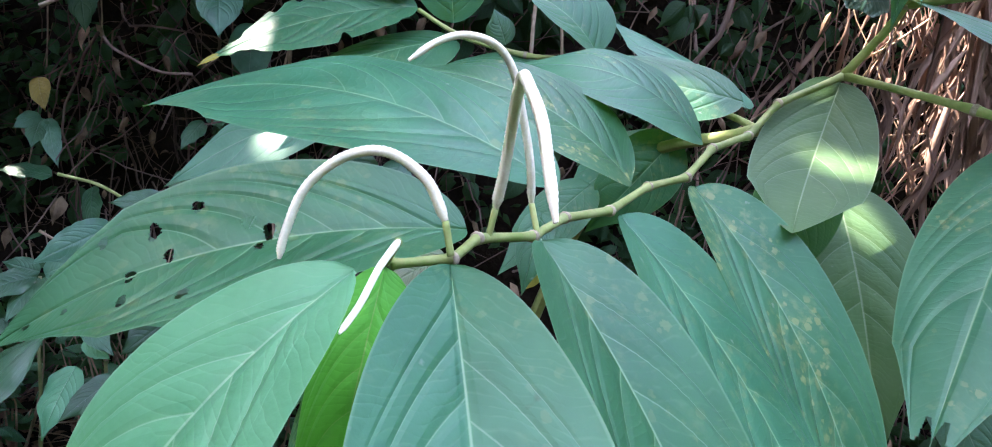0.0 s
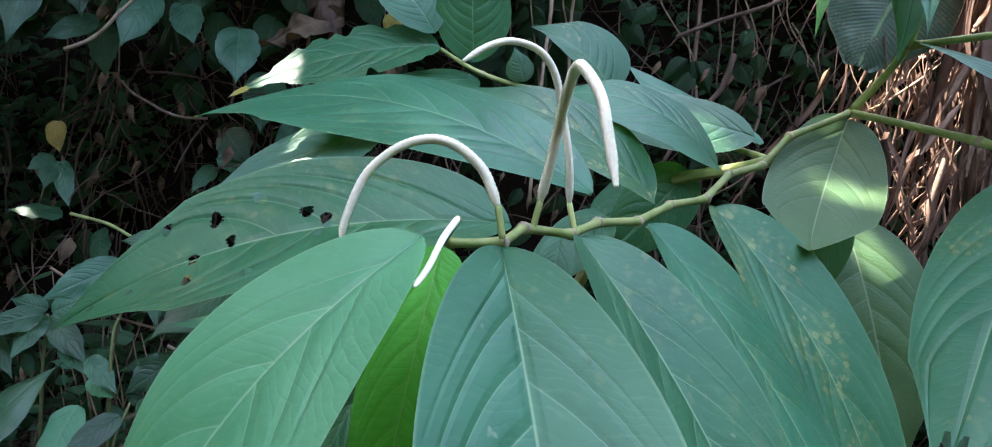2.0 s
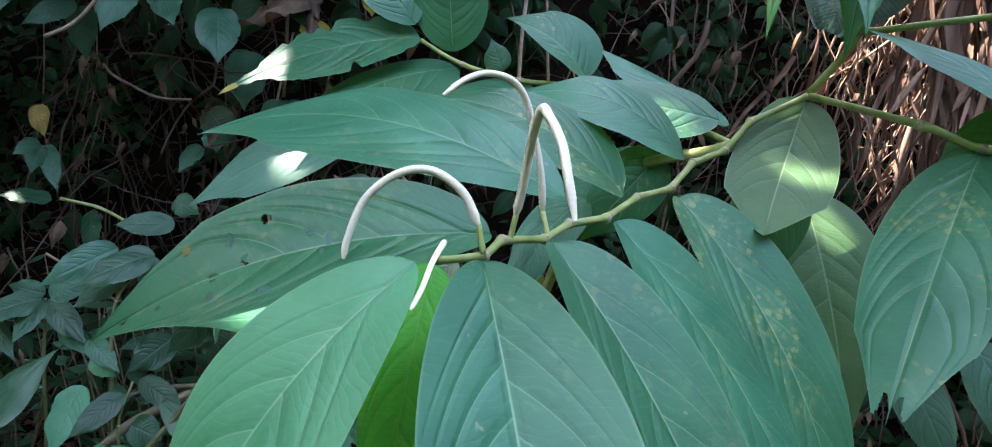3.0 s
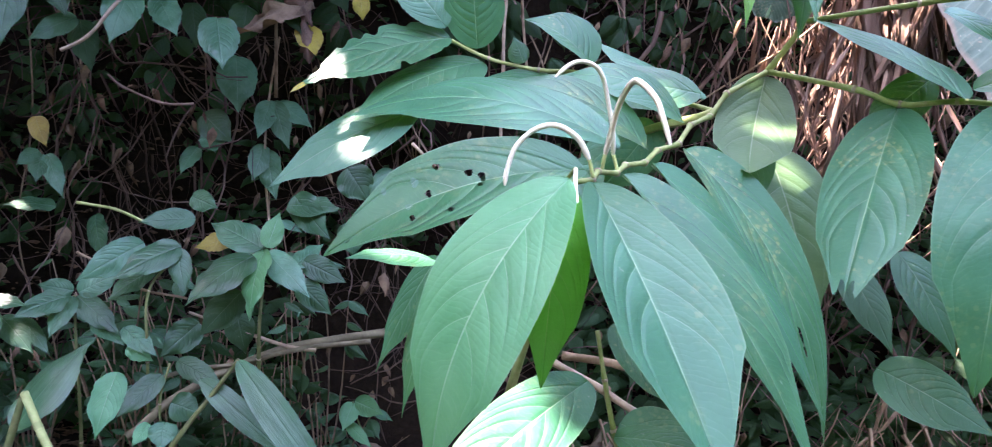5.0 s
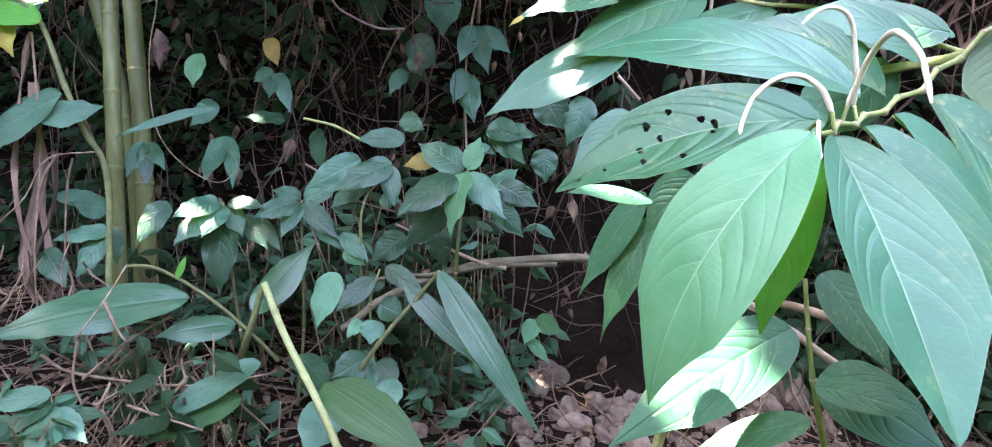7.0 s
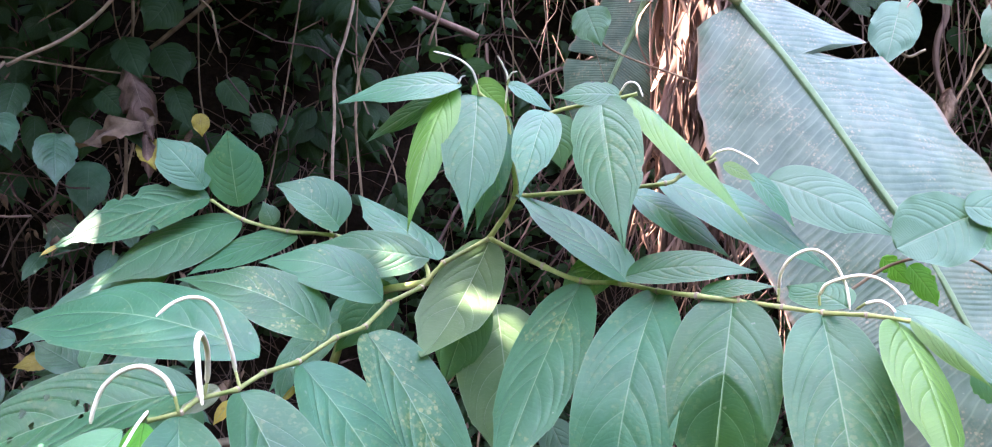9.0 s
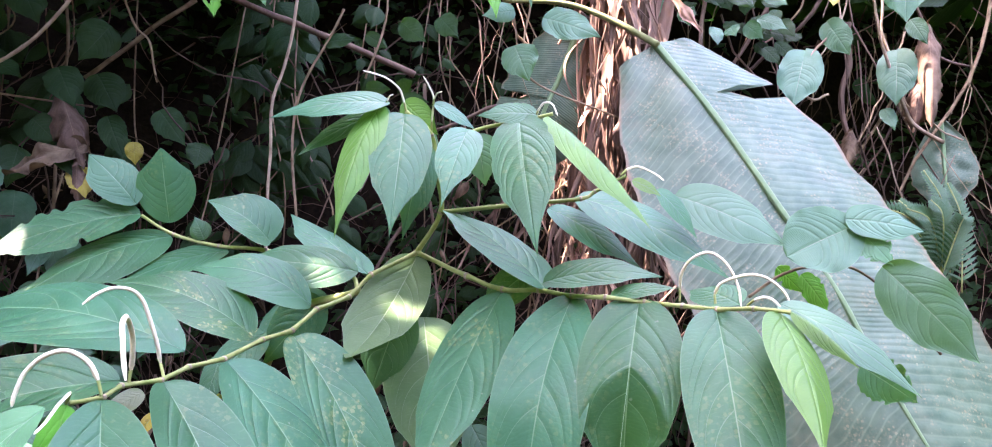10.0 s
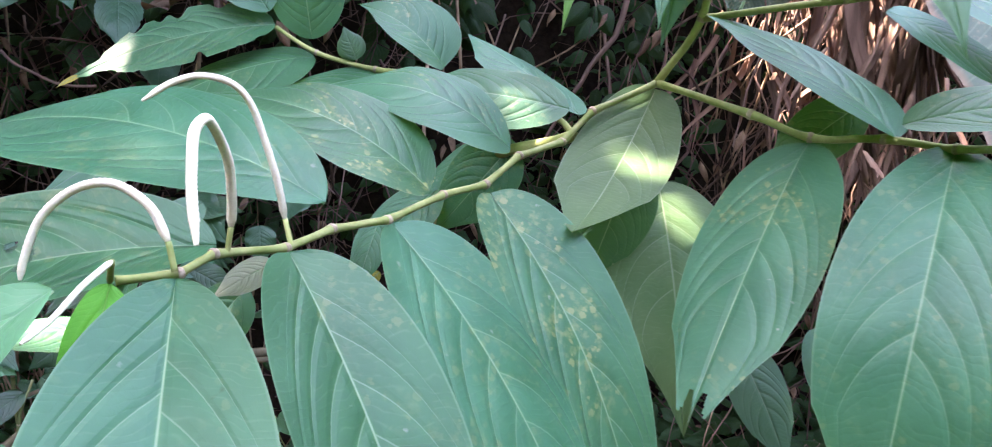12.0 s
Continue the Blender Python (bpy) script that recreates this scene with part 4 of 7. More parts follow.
leaf(shrub, (0.668, 0.636, 1.400), (0.706, 0.621, 1.379), 0.024, (0.1, -0.78, 0.5), LEAF_LIME)
leaf(shrub, (-0.058, 0.703, 1.013), (-0.132, 0.695, 0.857), 0.055, (-0.488, -0.695, 0.529), LEAF, drip=1.45, arch=0.041, fold=0.102, a=0.54, b=1.09, twist=0.04)
leaf(shrub, (-0.042, 0.701, 0.981), (-0.092, 0.659, 0.812), 0.058, (-0.499, -0.725, 0.475), LEAF, drip=1.45, arch=0.073, fold=0.072, a=0.53, b=1.16, twist=0.02)
leaf(shrub, (-0.003, 0.675, 1.048), (-0.053, 0.655, 0.970), 0.058, (-0.01, -0.98, 0.2), LEAF)
leaf(shrub, (0.137, 0.645, 0.877), (-0.060, 0.473, 0.770), 0.096, (0.138, -0.567, 0.812), LEAF, arch=0.070, fold=0.064, a=0.54, b=0.83, twist=0.0)
leaf(shrub, (0.165, 0.592, 0.785), (0.031, 0.569, 0.725), 0.043, (0.0, -0.51, 0.86), LEAF)
leaf(shrub, (0.183, 0.658, 0.819), (0.314, 0.581, 0.776), 0.090, (-0.05, -0.72, 0.62), LEAF)
leaf(shrub, (0.181, 0.738, 0.927), (0.267, 0.670, 0.827), 0.073, (0.21, -0.74, 0.64), LEAF_SPOT)
leaf(shrub, (0.471, 0.722, 1.028), (0.520, 0.663, 0.923), 0.064, (0.21, -0.88, 0.42), LEAF_PALE)
leaf(shrub, (0.562, 0.753, 1.042), (0.613, 0.681, 0.914), 0.079, (0.21, -0.83, 0.52), LEAF)
leaf(shrub, (0.497, 0.656, 0.908), (0.592, 0.566, 0.862), 0.076, (-0.27, -0.73, 0.48), LEAF)
leaf(shrub, (0.165, 0.599, 0.826), (0.273, 0.561, 0.826), 0.045, (0.0, -0.51, 0.86), LEAF)
leaf(shrub, (0.040, 0.622, 1.087), (-0.002, 0.595, 1.058), 0.029, (0.2, -0.76, 0.61), LEAF_BACK_OR_SUNLIT)
leaf(shrub, (0.616, 0.548, 1.241), (0.693, 0.515, 1.257), 0.032, (0.0, -0.57, 0.82), LEAF)
leaf(shrub, (0.551, 0.706, 1.270), (0.468, 0.708, 1.192), 0.058, (0.0, -0.85, 0.53), LEAF)
leaf(shrub, (-0.093, 0.781, 1.108), (-0.165, 0.745, 1.018), 0.059, (-0.21, -0.83, 0.52), LEAF_PALE)
leaf(shrub, (0.011, 0.785, 1.020), (-0.010, 0.773, 0.987), 0.021, (0.0, -0.85, 0.53), LEAF_YELLOW)
leaf(shrub, (0.235, 0.906, 1.197), (0.122, 0.850, 1.108), 0.074, (0.0, -0.62, 0.78), LEAF)
leaf(shrub, (0.154, 0.815, 1.141), (0.075, 0.738, 1.050), 0.061, (0.0, -0.73, 0.68), LEAF)
leaf(shrub, (0.109, 0.729, 1.117), (0.103, 0.659, 1.053), 0.034, (0.11, -0.84, 0.53), LEAF)
leaf(shrub, (0.233, 0.817, 1.199), (0.154, 0.811, 1.091), 0.078, (0.1, -0.98, 0.16), LEAF)
leaf(shrub, (0.360, 0.782, 1.193), (0.319, 0.742, 1.064), 0.085, (-0.03, -0.98, 0.19), LEAF)
leaf(shrub, (-0.053, 0.560, 1.034), (-0.132, 0.471, 1.047), 0.060, (-0.2, -0.45, 0.87), LEAF, arch=0.05, fold=0.15, a=0.55, b=0.9)
leaf(shrub, (-0.266, 0.844, 1.231), (-0.287, 0.830, 1.214), 0.011, (0.0, -0.6, 0.8), LEAF_YELLOW)
leaf(shrub, (0.117, 0.702, 1.069), (0.102, 0.693, 1.049), 0.013, (0.0, -0.85, 0.53), LEAF_YELLOW)
for ob in shrub.children:
    ob.matrix_parent_inverse = shrub_inv


# ---- bamboo and undergrowth, plant by plant ----
def settle(owner):
    inv = Matrix.Translation(owner.location).inverted()
    for ob in owner.children:
        ob.matrix_parent_inverse = inv


def cane(pts, r0, r1, joints, label, category, group="", material=None):
    """A jointed cane: a culm and a raised ring at each joint."""
    line = catmull(pts, 10)
    owner = thing(category.split()[-1] + "_stem" if category == "bamboo" else category, pts[-1], label, category, group)
    part_of("culm", tube_mesh("culm", line, lambda k, n, a: r0 + (r1 - r0) * k / (n - 1), 16), material or CANE, owner)
    n = len(line)
    for j in range(joints):
        k = int((j + 0.6) / joints * (n - 2)) + 1
        c, d = line[k], (line[min(k + 1, n - 1)] - line[k - 1]).normalized()
        r = r0 + (r1 - r0) * k / (n - 1)
        ring = [c + d * (0.008 * q) for q in (-1.0, -0.4, 0.0, 0.4, 1.0)]
        bulge = (1.0, 1.07, 1.10, 1.05, 1.0)
        part_of("joint", tube_mesh("joint", ring, lambda q, m_, a: r * bulge[q] * 1.005, 16, close=False), material or CANE, owner, "pale ridged joint" if j == 0 else "")
    settle(owner)
    return owner


cane([(-1.801, 1.808, 1.697), (-1.737, 1.702, 1.230), (-1.678, 1.619, 0.858), (-1.643, 1.570, 0.555), (-1.639, 1.549, 0.143)], 0.0235, 0.0245, 6, "upright green bamboo culm with pale ridged joints", "bamboo", "bamboo clump")
cane([(-1.924, 2.004, 1.745), (-1.822, 1.896, 1.239), (-1.746, 1.819, 0.875), (-1.693, 1.757, 0.504), (-1.687, 1.750, 0.144)], 0.027, 0.031, 4, "thick grey-green bamboo culm in shade", "bamboo", "bamboo clump")
cane([(-2.270, 1.985, 1.754), (-2.075, 1.945, 1.400), (-1.953, 1.900, 1.180), (-1.830, 1.860, 0.800), (-1.758, 1.792, 0.164)], 0.029, 0.020, 5, "slanting green bamboo culm", "bamboo", "bamboo clump")

ginger = thing("ginger_plant", (-1.437, 1.283, 0.366), "tall leafy cane with long green leaves beside the bamboo", "ginger plant")
stem(ginger, [(-1.827, 1.374, 1.267), (-1.683, 1.380, 1.163), (-1.598, 1.359, 1.007), (-1.540, 1.360, 0.879), (-1.490, 1.371, 0.754), (-1.437, 1.283, 0.366)], 0.006, 0.009, STEM_DULL, "cane", 0.15)
leaf(ginger, (-1.662, 1.361, 1.156), (-1.894, 1.317, 1.187), 0.114, (0.0, -0.51, 0.86), LEAF_YOUNG, fine=0.7, rib=False, wave=0.12, torn=0.16)
leaf(ginger, (-1.594, 1.351, 0.975), (-1.782, 1.208, 0.790), 0.168, (-0.04, -0.5, 0.71), LEAF_PALE, b=0.7, fine=0.7, rib=False, wave=0.12, torn=0.16)
leaf(ginger, (-1.600, 1.281, 0.914), (-1.485, 1.370, 0.953), 0.086, (0.46, -0.52, 0.71), LEAF_PALE, fine=0.7, rib=False, wave=0.12, torn=0.16)
leaf(ginger, (-1.300, 1.580, 0.950), (-1.520, 1.440, 0.860), 0.034, (0.12, -0.76, 0.64), LEAF_PALE, b=0.7, fine=0.7, rib=False, wave=0.12, torn=0.16)
leaf(ginger, (-1.782, 1.359, 1.173), (-1.691, 1.300, 1.066), 0.072, (0.11, -0.84, 0.53), LEAF_YELLOW, fine=0.7, rib=False, wave=0.12, torn=0.16)
leaf(ginger, (-1.920, 1.424, 1.134), (-1.751, 1.483, 1.215), 0.110, (0.38, -0.6, 0.35), LEAF_PALE, fine=0.7, rib=False, wave=0.12, torn=0.16)
settle(ginger)

strap = thing("strap_leaf_plant", (-0.936, 1.294, 0.376), "low cane plant with long blue-green strap leaves", "strap plant", "strap plants")
stem(strap, [(-1.292, 1.194, 0.592), (-1.215, 1.211, 0.590), (-1.098, 1.242, 0.523), (-1.000, 1.281, 0.423), (-0.949, 1.315, 0.347)], 0.004, 0.0055, STEM_DULL, "stem", 0.1)
leaf(strap, (-1.113, 1.190, 0.538), (-1.497, 0.923, 0.457), 0.138, (0.0, -0.6, 0.8), LEAF_STRAP, b=1.1, a=0.6, fine=0.7, rib=False, wave=0.12, torn=0.16)
leaf(strap, (-1.025, 1.243, 0.464), (-1.173, 1.121, 0.448), 0.083, (0.0, -0.65, 0.76), LEAF_STRAP, b=1.1, a=0.6, fine=0.7, rib=False, wave=0.12, torn=0.16)
leaf(strap, (-1.035, 1.344, 0.454), (-0.914, 1.473, 0.641), 0.117, (-0.2, -0.76, 0.61), LEAF_STRAP, b=1.1, a=0.6, fine=0.7, rib=False, wave=0.12, torn=0.16)
# sunlight on this leaf put in by a paler leaf colour
leaf(strap, (-0.927, 1.196, 0.399), (-1.084, 0.973, 0.289), 0.086, (-0.09, -0.53, 0.84), LEAF_PALE, b=1.1, a=0.6, fine=0.7, rib=False, wave=0.12, torn=0.16)
leaf(strap, (-0.934, 1.126, 0.338), (-1.094, 0.963, 0.258), 0.082, (0.0, -0.51, 0.86), LEAF_DEEP, b=1.1, a=0.6, fine=0.7, rib=False, wave=0.12, torn=0.16)
leaf(strap, (-1.148, 1.192, 0.581), (-1.133, 1.211, 0.639), 0.018, (0.3, -0.81, 0.51), LEAF_YOUNG, fine=0.7, rib=False, wave=0.12, torn=0.16)
settle(strap)

sprig = thing("seedling", (-1.220, 0.885, 0.10), "low seedling with limp pale grey-green leaves over the litter", "seedling")
stem(sprig, [(-1.250, 0.905, 0.392), (-1.243, 0.900, 0.320), (-1.225, 0.888, 0.180), (-1.220, 0.885, 0.03)], 0.002, 0.0035, STEM_DULL, "stem", 0.2)
for k, (turn, ln, fall) in enumerate(((-2.7, 0.15, -0.02), (-1.9, 0.13, -0.05), (-1.1, 0.14, -0.06), (-0.3, 0.13, -0.03), (0.6, 0.11, -0.01), (1.9, 0.12, 0.01), (3.0, 0.12, 0.04))):
    b0 = Vector((-1.250, 0.905, 0.388 - 0.012 * k))
    t0 = b0 + Vector((math.cos(turn) * ln, math.sin(turn) * ln, fall))
    leaf(sprig, b0, t0, ln * 0.46, (0.1 * math.cos(turn), -0.45, 0.88), (LEAF_PALE, LEAF_WILDLIT)[k % 3 == 1], fine=0.7, rib=False, wave=0.10, torn=0.3, seed=k)
settle(sprig)

strap2 = thing("strap_leaf_plant", (-0.705, 1.247, 0.403), "arching strap leaves hanging over the stones", "strap plant", "strap plants")
stem(strap2, [(-0.534, 1.348, 0.643), (-0.587, 1.348, 0.567), (-0.671, 1.319, 0.446), (-0.739, 1.326, 0.327)], 0.004, 0.007, STEM_DULL, "stem", 0.1)
leaf(strap2, (-0.538, 1.347, 0.643), (-0.217, 1.183, 0.338), 0.074, (-0.2, -0.72, 0.67), LEAF_STRAP, b=1.1, a=0.6, fine=0.7, rib=False, wave=0.12, torn=0.16)
leaf(strap2, (-0.628, 1.366, 0.588), (-0.388, 1.321, 0.408), 0.058, (-0.2, -0.61, 0.76), LEAF_STRAP, b=1.1, a=0.6, fine=0.7, rib=False, wave=0.12, torn=0.16)
leaf(strap2, (-0.667, 1.011, 0.480), (-0.394, 0.944, 0.388), 0.112, (0.0, -0.51, 0.86), LEAF_DEEP, b=1.1, a=0.6, fine=0.7, rib=False, wave=0.12, torn=0.16)
settle(strap2)
cane([(-0.942, 1.240, 0.584), (-0.845, 1.165, 0.495), (-0.713, 1.082, 0.384), (-0.587, 0.980, 0.286)], 0.0085, 0.0085, 3, "cut pale green cane standing aslant with a torn white end", "cut cane", material=CANE_PALE)
cane([(-0.950, 1.245, 0.570), (-0.988, 1.249, 0.454), (-1.061, 1.302, 0.314)], 0.007, 0.009, 2, "short brownish cane stump", "cane stump", material=STEM_DULL)

bough = thing("fallen_branch", (-0.596, 1.578, 0.562), "bare grey-green branch lying across with a bleached broken twig", "branch")
stem(bough, [(-0.827, 1.433, 0.410), (-0.714, 1.504, 0.504), (-0.595, 1.577, 0.559), (-0.439, 1.673, 0.590), (-0.245, 1.772, 0.594), (-0.076, 1.862, 0.592)], 0.010, 0.013, BRANCH, "limb", 0.12, wob=0.01)
stem(bough, [(-0.869, 1.440, 0.474), (-0.752, 1.505, 0.543), (-0.606, 1.554, 0.562), (-0.462, 1.615, 0.589), (-0.295, 1.677, 0.599)], 0.004, 0.007, BRANCH, "side_branch", 0.1)
stem(bough, [(-0.739, 1.576, 0.682), (-0.623, 1.591, 0.639), (-0.497, 1.609, 0.595), (-0.427, 1.622, 0.585)], 0.0035, 0.006, DEADWOOD, "side_branch", 0.1, label="bleached broken twig")
settle(bough)

tri = thing("undergrowth_plant", (-0.522, 1.449, 0.612), "bushy green plant with pointed leaves in whorls", "undergrowth plant", "undergrowth plants")
stem(tri, [(-0.513, 1.465, 0.870), (-0.519, 1.460, 0.776), (-0.522, 1.449, 0.612), (-0.607, 1.763, 0.060)], 0.003, 0.005, STEM_DULL, "stem", 0.2)
stem(tri, [(-0.712, 1.467, 0.851), (-0.772, 1.432, 0.768), (-0.780, 1.439, 0.595), (-0.853, 1.609, 0.089)], 0.0025, 0.004, STEM_DULL, "stem", 0.2)
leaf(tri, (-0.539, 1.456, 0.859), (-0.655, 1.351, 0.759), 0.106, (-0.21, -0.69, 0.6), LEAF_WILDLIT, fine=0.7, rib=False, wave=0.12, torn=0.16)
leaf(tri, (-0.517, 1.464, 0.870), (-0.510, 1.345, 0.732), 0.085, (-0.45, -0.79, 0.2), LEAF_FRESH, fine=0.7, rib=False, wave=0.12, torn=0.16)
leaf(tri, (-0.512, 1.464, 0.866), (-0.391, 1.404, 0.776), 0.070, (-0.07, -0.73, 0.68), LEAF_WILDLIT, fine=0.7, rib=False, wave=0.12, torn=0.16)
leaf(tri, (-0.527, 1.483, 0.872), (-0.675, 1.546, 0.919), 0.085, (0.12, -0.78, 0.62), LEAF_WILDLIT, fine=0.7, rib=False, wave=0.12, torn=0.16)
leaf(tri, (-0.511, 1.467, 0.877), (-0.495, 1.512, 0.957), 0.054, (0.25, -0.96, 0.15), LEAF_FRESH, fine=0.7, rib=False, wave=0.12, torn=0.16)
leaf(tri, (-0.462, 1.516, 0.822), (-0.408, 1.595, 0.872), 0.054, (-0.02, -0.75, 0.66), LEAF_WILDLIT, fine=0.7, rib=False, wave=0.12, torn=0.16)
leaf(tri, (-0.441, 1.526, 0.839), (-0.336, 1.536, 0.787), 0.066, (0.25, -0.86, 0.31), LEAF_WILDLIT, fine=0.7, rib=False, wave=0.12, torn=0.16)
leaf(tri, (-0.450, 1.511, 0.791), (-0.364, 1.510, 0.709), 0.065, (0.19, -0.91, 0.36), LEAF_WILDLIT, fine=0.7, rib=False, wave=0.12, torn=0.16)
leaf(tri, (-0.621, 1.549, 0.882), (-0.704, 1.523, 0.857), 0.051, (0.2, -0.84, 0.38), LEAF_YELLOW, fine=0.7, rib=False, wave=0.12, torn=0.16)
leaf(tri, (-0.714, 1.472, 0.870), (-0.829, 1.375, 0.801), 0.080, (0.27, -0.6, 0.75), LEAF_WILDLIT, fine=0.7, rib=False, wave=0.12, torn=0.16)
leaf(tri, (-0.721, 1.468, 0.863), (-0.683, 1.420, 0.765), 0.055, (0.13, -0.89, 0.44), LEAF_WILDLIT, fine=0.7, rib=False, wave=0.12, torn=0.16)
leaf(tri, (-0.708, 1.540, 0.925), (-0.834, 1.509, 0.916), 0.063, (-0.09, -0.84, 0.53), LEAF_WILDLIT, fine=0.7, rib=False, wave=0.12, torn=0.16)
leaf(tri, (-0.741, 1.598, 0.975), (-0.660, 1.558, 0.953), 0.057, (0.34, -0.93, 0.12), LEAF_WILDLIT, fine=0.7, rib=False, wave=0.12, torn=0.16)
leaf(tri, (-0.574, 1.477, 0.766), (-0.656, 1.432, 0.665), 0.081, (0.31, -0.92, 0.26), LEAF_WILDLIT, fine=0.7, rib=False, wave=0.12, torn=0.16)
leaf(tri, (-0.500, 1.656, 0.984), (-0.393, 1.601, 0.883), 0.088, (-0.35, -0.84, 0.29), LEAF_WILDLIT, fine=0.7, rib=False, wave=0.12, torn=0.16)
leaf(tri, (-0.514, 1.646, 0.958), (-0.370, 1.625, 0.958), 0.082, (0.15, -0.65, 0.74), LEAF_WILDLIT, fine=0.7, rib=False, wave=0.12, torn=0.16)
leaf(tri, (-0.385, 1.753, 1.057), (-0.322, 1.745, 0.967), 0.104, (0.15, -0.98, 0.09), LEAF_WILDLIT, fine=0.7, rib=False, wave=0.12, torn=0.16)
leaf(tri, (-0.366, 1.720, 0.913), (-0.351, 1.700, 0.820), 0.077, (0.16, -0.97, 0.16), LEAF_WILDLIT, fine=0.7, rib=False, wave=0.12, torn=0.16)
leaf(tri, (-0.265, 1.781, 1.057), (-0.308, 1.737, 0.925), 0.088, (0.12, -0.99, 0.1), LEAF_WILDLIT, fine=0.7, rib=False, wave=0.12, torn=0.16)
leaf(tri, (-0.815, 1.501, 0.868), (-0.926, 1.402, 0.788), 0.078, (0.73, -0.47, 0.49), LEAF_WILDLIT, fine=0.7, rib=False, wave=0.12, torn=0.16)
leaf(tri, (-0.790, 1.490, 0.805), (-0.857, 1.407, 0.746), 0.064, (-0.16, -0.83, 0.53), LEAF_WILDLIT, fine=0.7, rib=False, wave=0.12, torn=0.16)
settle(tri)

tri2 = thing("undergrowth_plant", (-0.718, 1.395, 0.371), "low green plant with small oval leaves above the stones", "undergrowth plant", "undergrowth plants")
stem(tri2, [(-0.712, 1.404, 0.606), (-0.724, 1.378, 0.518), (-0.718, 1.395, 0.371), (-0.720, 1.455, 0.194)], 0.0025, 0.004, STEM_DULL, "stem", 0.2)
leaf(tri2, (-0.725, 1.395, 0.581), (-0.790, 1.308, 0.507), 0.056, (0.42, -0.57, 0.71), LEAF_WILDLIT, fine=0.7, rib=False, wave=0.12, torn=0.16)
leaf(tri2, (-0.697, 1.409, 0.612), (-0.573, 1.373, 0.567), 0.054, (-0.16, -0.79, 0.59), LEAF_WILDLIT, fine=0.7, rib=False, wave=0.12, torn=0.16)
leaf(tri2, (-0.825, 1.438, 0.632), (-0.759, 1.424, 0.602), 0.046, (0.39, -0.87, 0.3), LEAF_FRESH, fine=0.7, rib=False, wave=0.12, torn=0.16)
leaf(tri2, (-0.701, 1.384, 0.520), (-0.634, 1.393, 0.493), 0.070, (0.33, -0.87, 0.36), LEAF_WILDLIT, fine=0.7, rib=False, wave=0.12, torn=0.16)
leaf(tri2, (-0.711, 1.371, 0.479), (-0.700, 1.329, 0.428), 0.064, (0.35, -0.85, 0.39), LEAF_WILDLIT, fine=0.7, rib=False, wave=0.12, torn=0.16)
leaf(tri2, (-0.743, 1.364, 0.477), (-0.760, 1.319, 0.440), 0.035, (0.38, -0.84, 0.39), LEAF_FRESH, fine=0.7, rib=False, wave=0.12, torn=0.16)
leaf(tri2, (-0.838, 1.445, 0.672), (-0.738, 1.402, 0.620), 0.049, (0.08, -0.78, 0.63), LEAF_WILDLIT, fine=0.7, rib=False, wave=0.12, torn=0.16)
leaf(tri2, (-0.694, 1.530, 0.670), (-0.764, 1.464, 0.598), 0.078, (0.35, -0.89, 0.28), LEAF_WILDLIT, fine=0.7, rib=False, wave=0.12, torn=0.16)
leaf(tri2, (-0.683, 1.352, 0.378), (-0.615, 1.303, 0.335), 0.069, (0.32, -0.84, 0.44), LEAF_WILDLIT, fine=0.7, rib=False, wave=0.12, torn=0.16)
leaf(tri2, (-0.715, 1.346, 0.384), (-0.782, 1.268, 0.346), 0.080, (0.37, -0.82, 0.44), LEAF_WILDLIT, fine=0.7, rib=False, wave=0.12, torn=0.16)
leaf(tri2, (-0.767, 1.383, 0.368), (-0.655, 1.291, 0.324), 0.081, (-0.26, -0.72, 0.64), LEAF_WILDLIT, fine=0.7, rib=False, wave=0.12, torn=0.16)
leaf(tri2, (-0.644, 1.302, 0.356), (-0.595, 1.247, 0.306), 0.070, (0.32, -0.83, 0.47), LEAF_WILDLIT, fine=0.7, rib=False, wave=0.12, torn=0.16)
leaf(tri2, (-0.628, 1.601, 0.680), (-0.598, 1.582, 0.579), 0.077, (0.29, -0.92, 0.28), LEAF_WILDLIT, fine=0.7, rib=False, wave=0.12, torn=0.16)
leaf(tri2, (-0.863, 1.463, 0.558), (-0.872, 1.374, 0.425), 0.084, (0.01, -0.87, 0.49), LEAF_FRESH, fine=0.7, rib=False, wave=0.12, torn=0.16)
leaf(tri2, (-0.733, 1.171, 0.335), (-0.733, 1.049, 0.273), 0.101, (0.39, -0.77, 0.5), LEAF_WILDLIT, fine=0.7, rib=False, wave=0.12, torn=0.16)
leaf(tri2, (-0.866, 1.263, 0.401), (-0.737, 1.177, 0.364), 0.087, (0.32, -0.26, 0.91), LEAF_WILDLIT, fine=0.7, rib=False, wave=0.12, torn=0.16)
settle(tri2)

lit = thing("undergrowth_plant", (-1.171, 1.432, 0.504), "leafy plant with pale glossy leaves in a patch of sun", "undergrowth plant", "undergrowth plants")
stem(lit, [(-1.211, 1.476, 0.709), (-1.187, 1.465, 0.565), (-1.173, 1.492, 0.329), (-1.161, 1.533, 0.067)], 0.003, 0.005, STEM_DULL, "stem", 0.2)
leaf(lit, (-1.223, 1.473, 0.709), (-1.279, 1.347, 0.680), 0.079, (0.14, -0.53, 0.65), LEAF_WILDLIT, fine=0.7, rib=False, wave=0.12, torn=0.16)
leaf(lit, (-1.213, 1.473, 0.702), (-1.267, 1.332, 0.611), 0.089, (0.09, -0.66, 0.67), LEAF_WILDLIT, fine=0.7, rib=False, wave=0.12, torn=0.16)
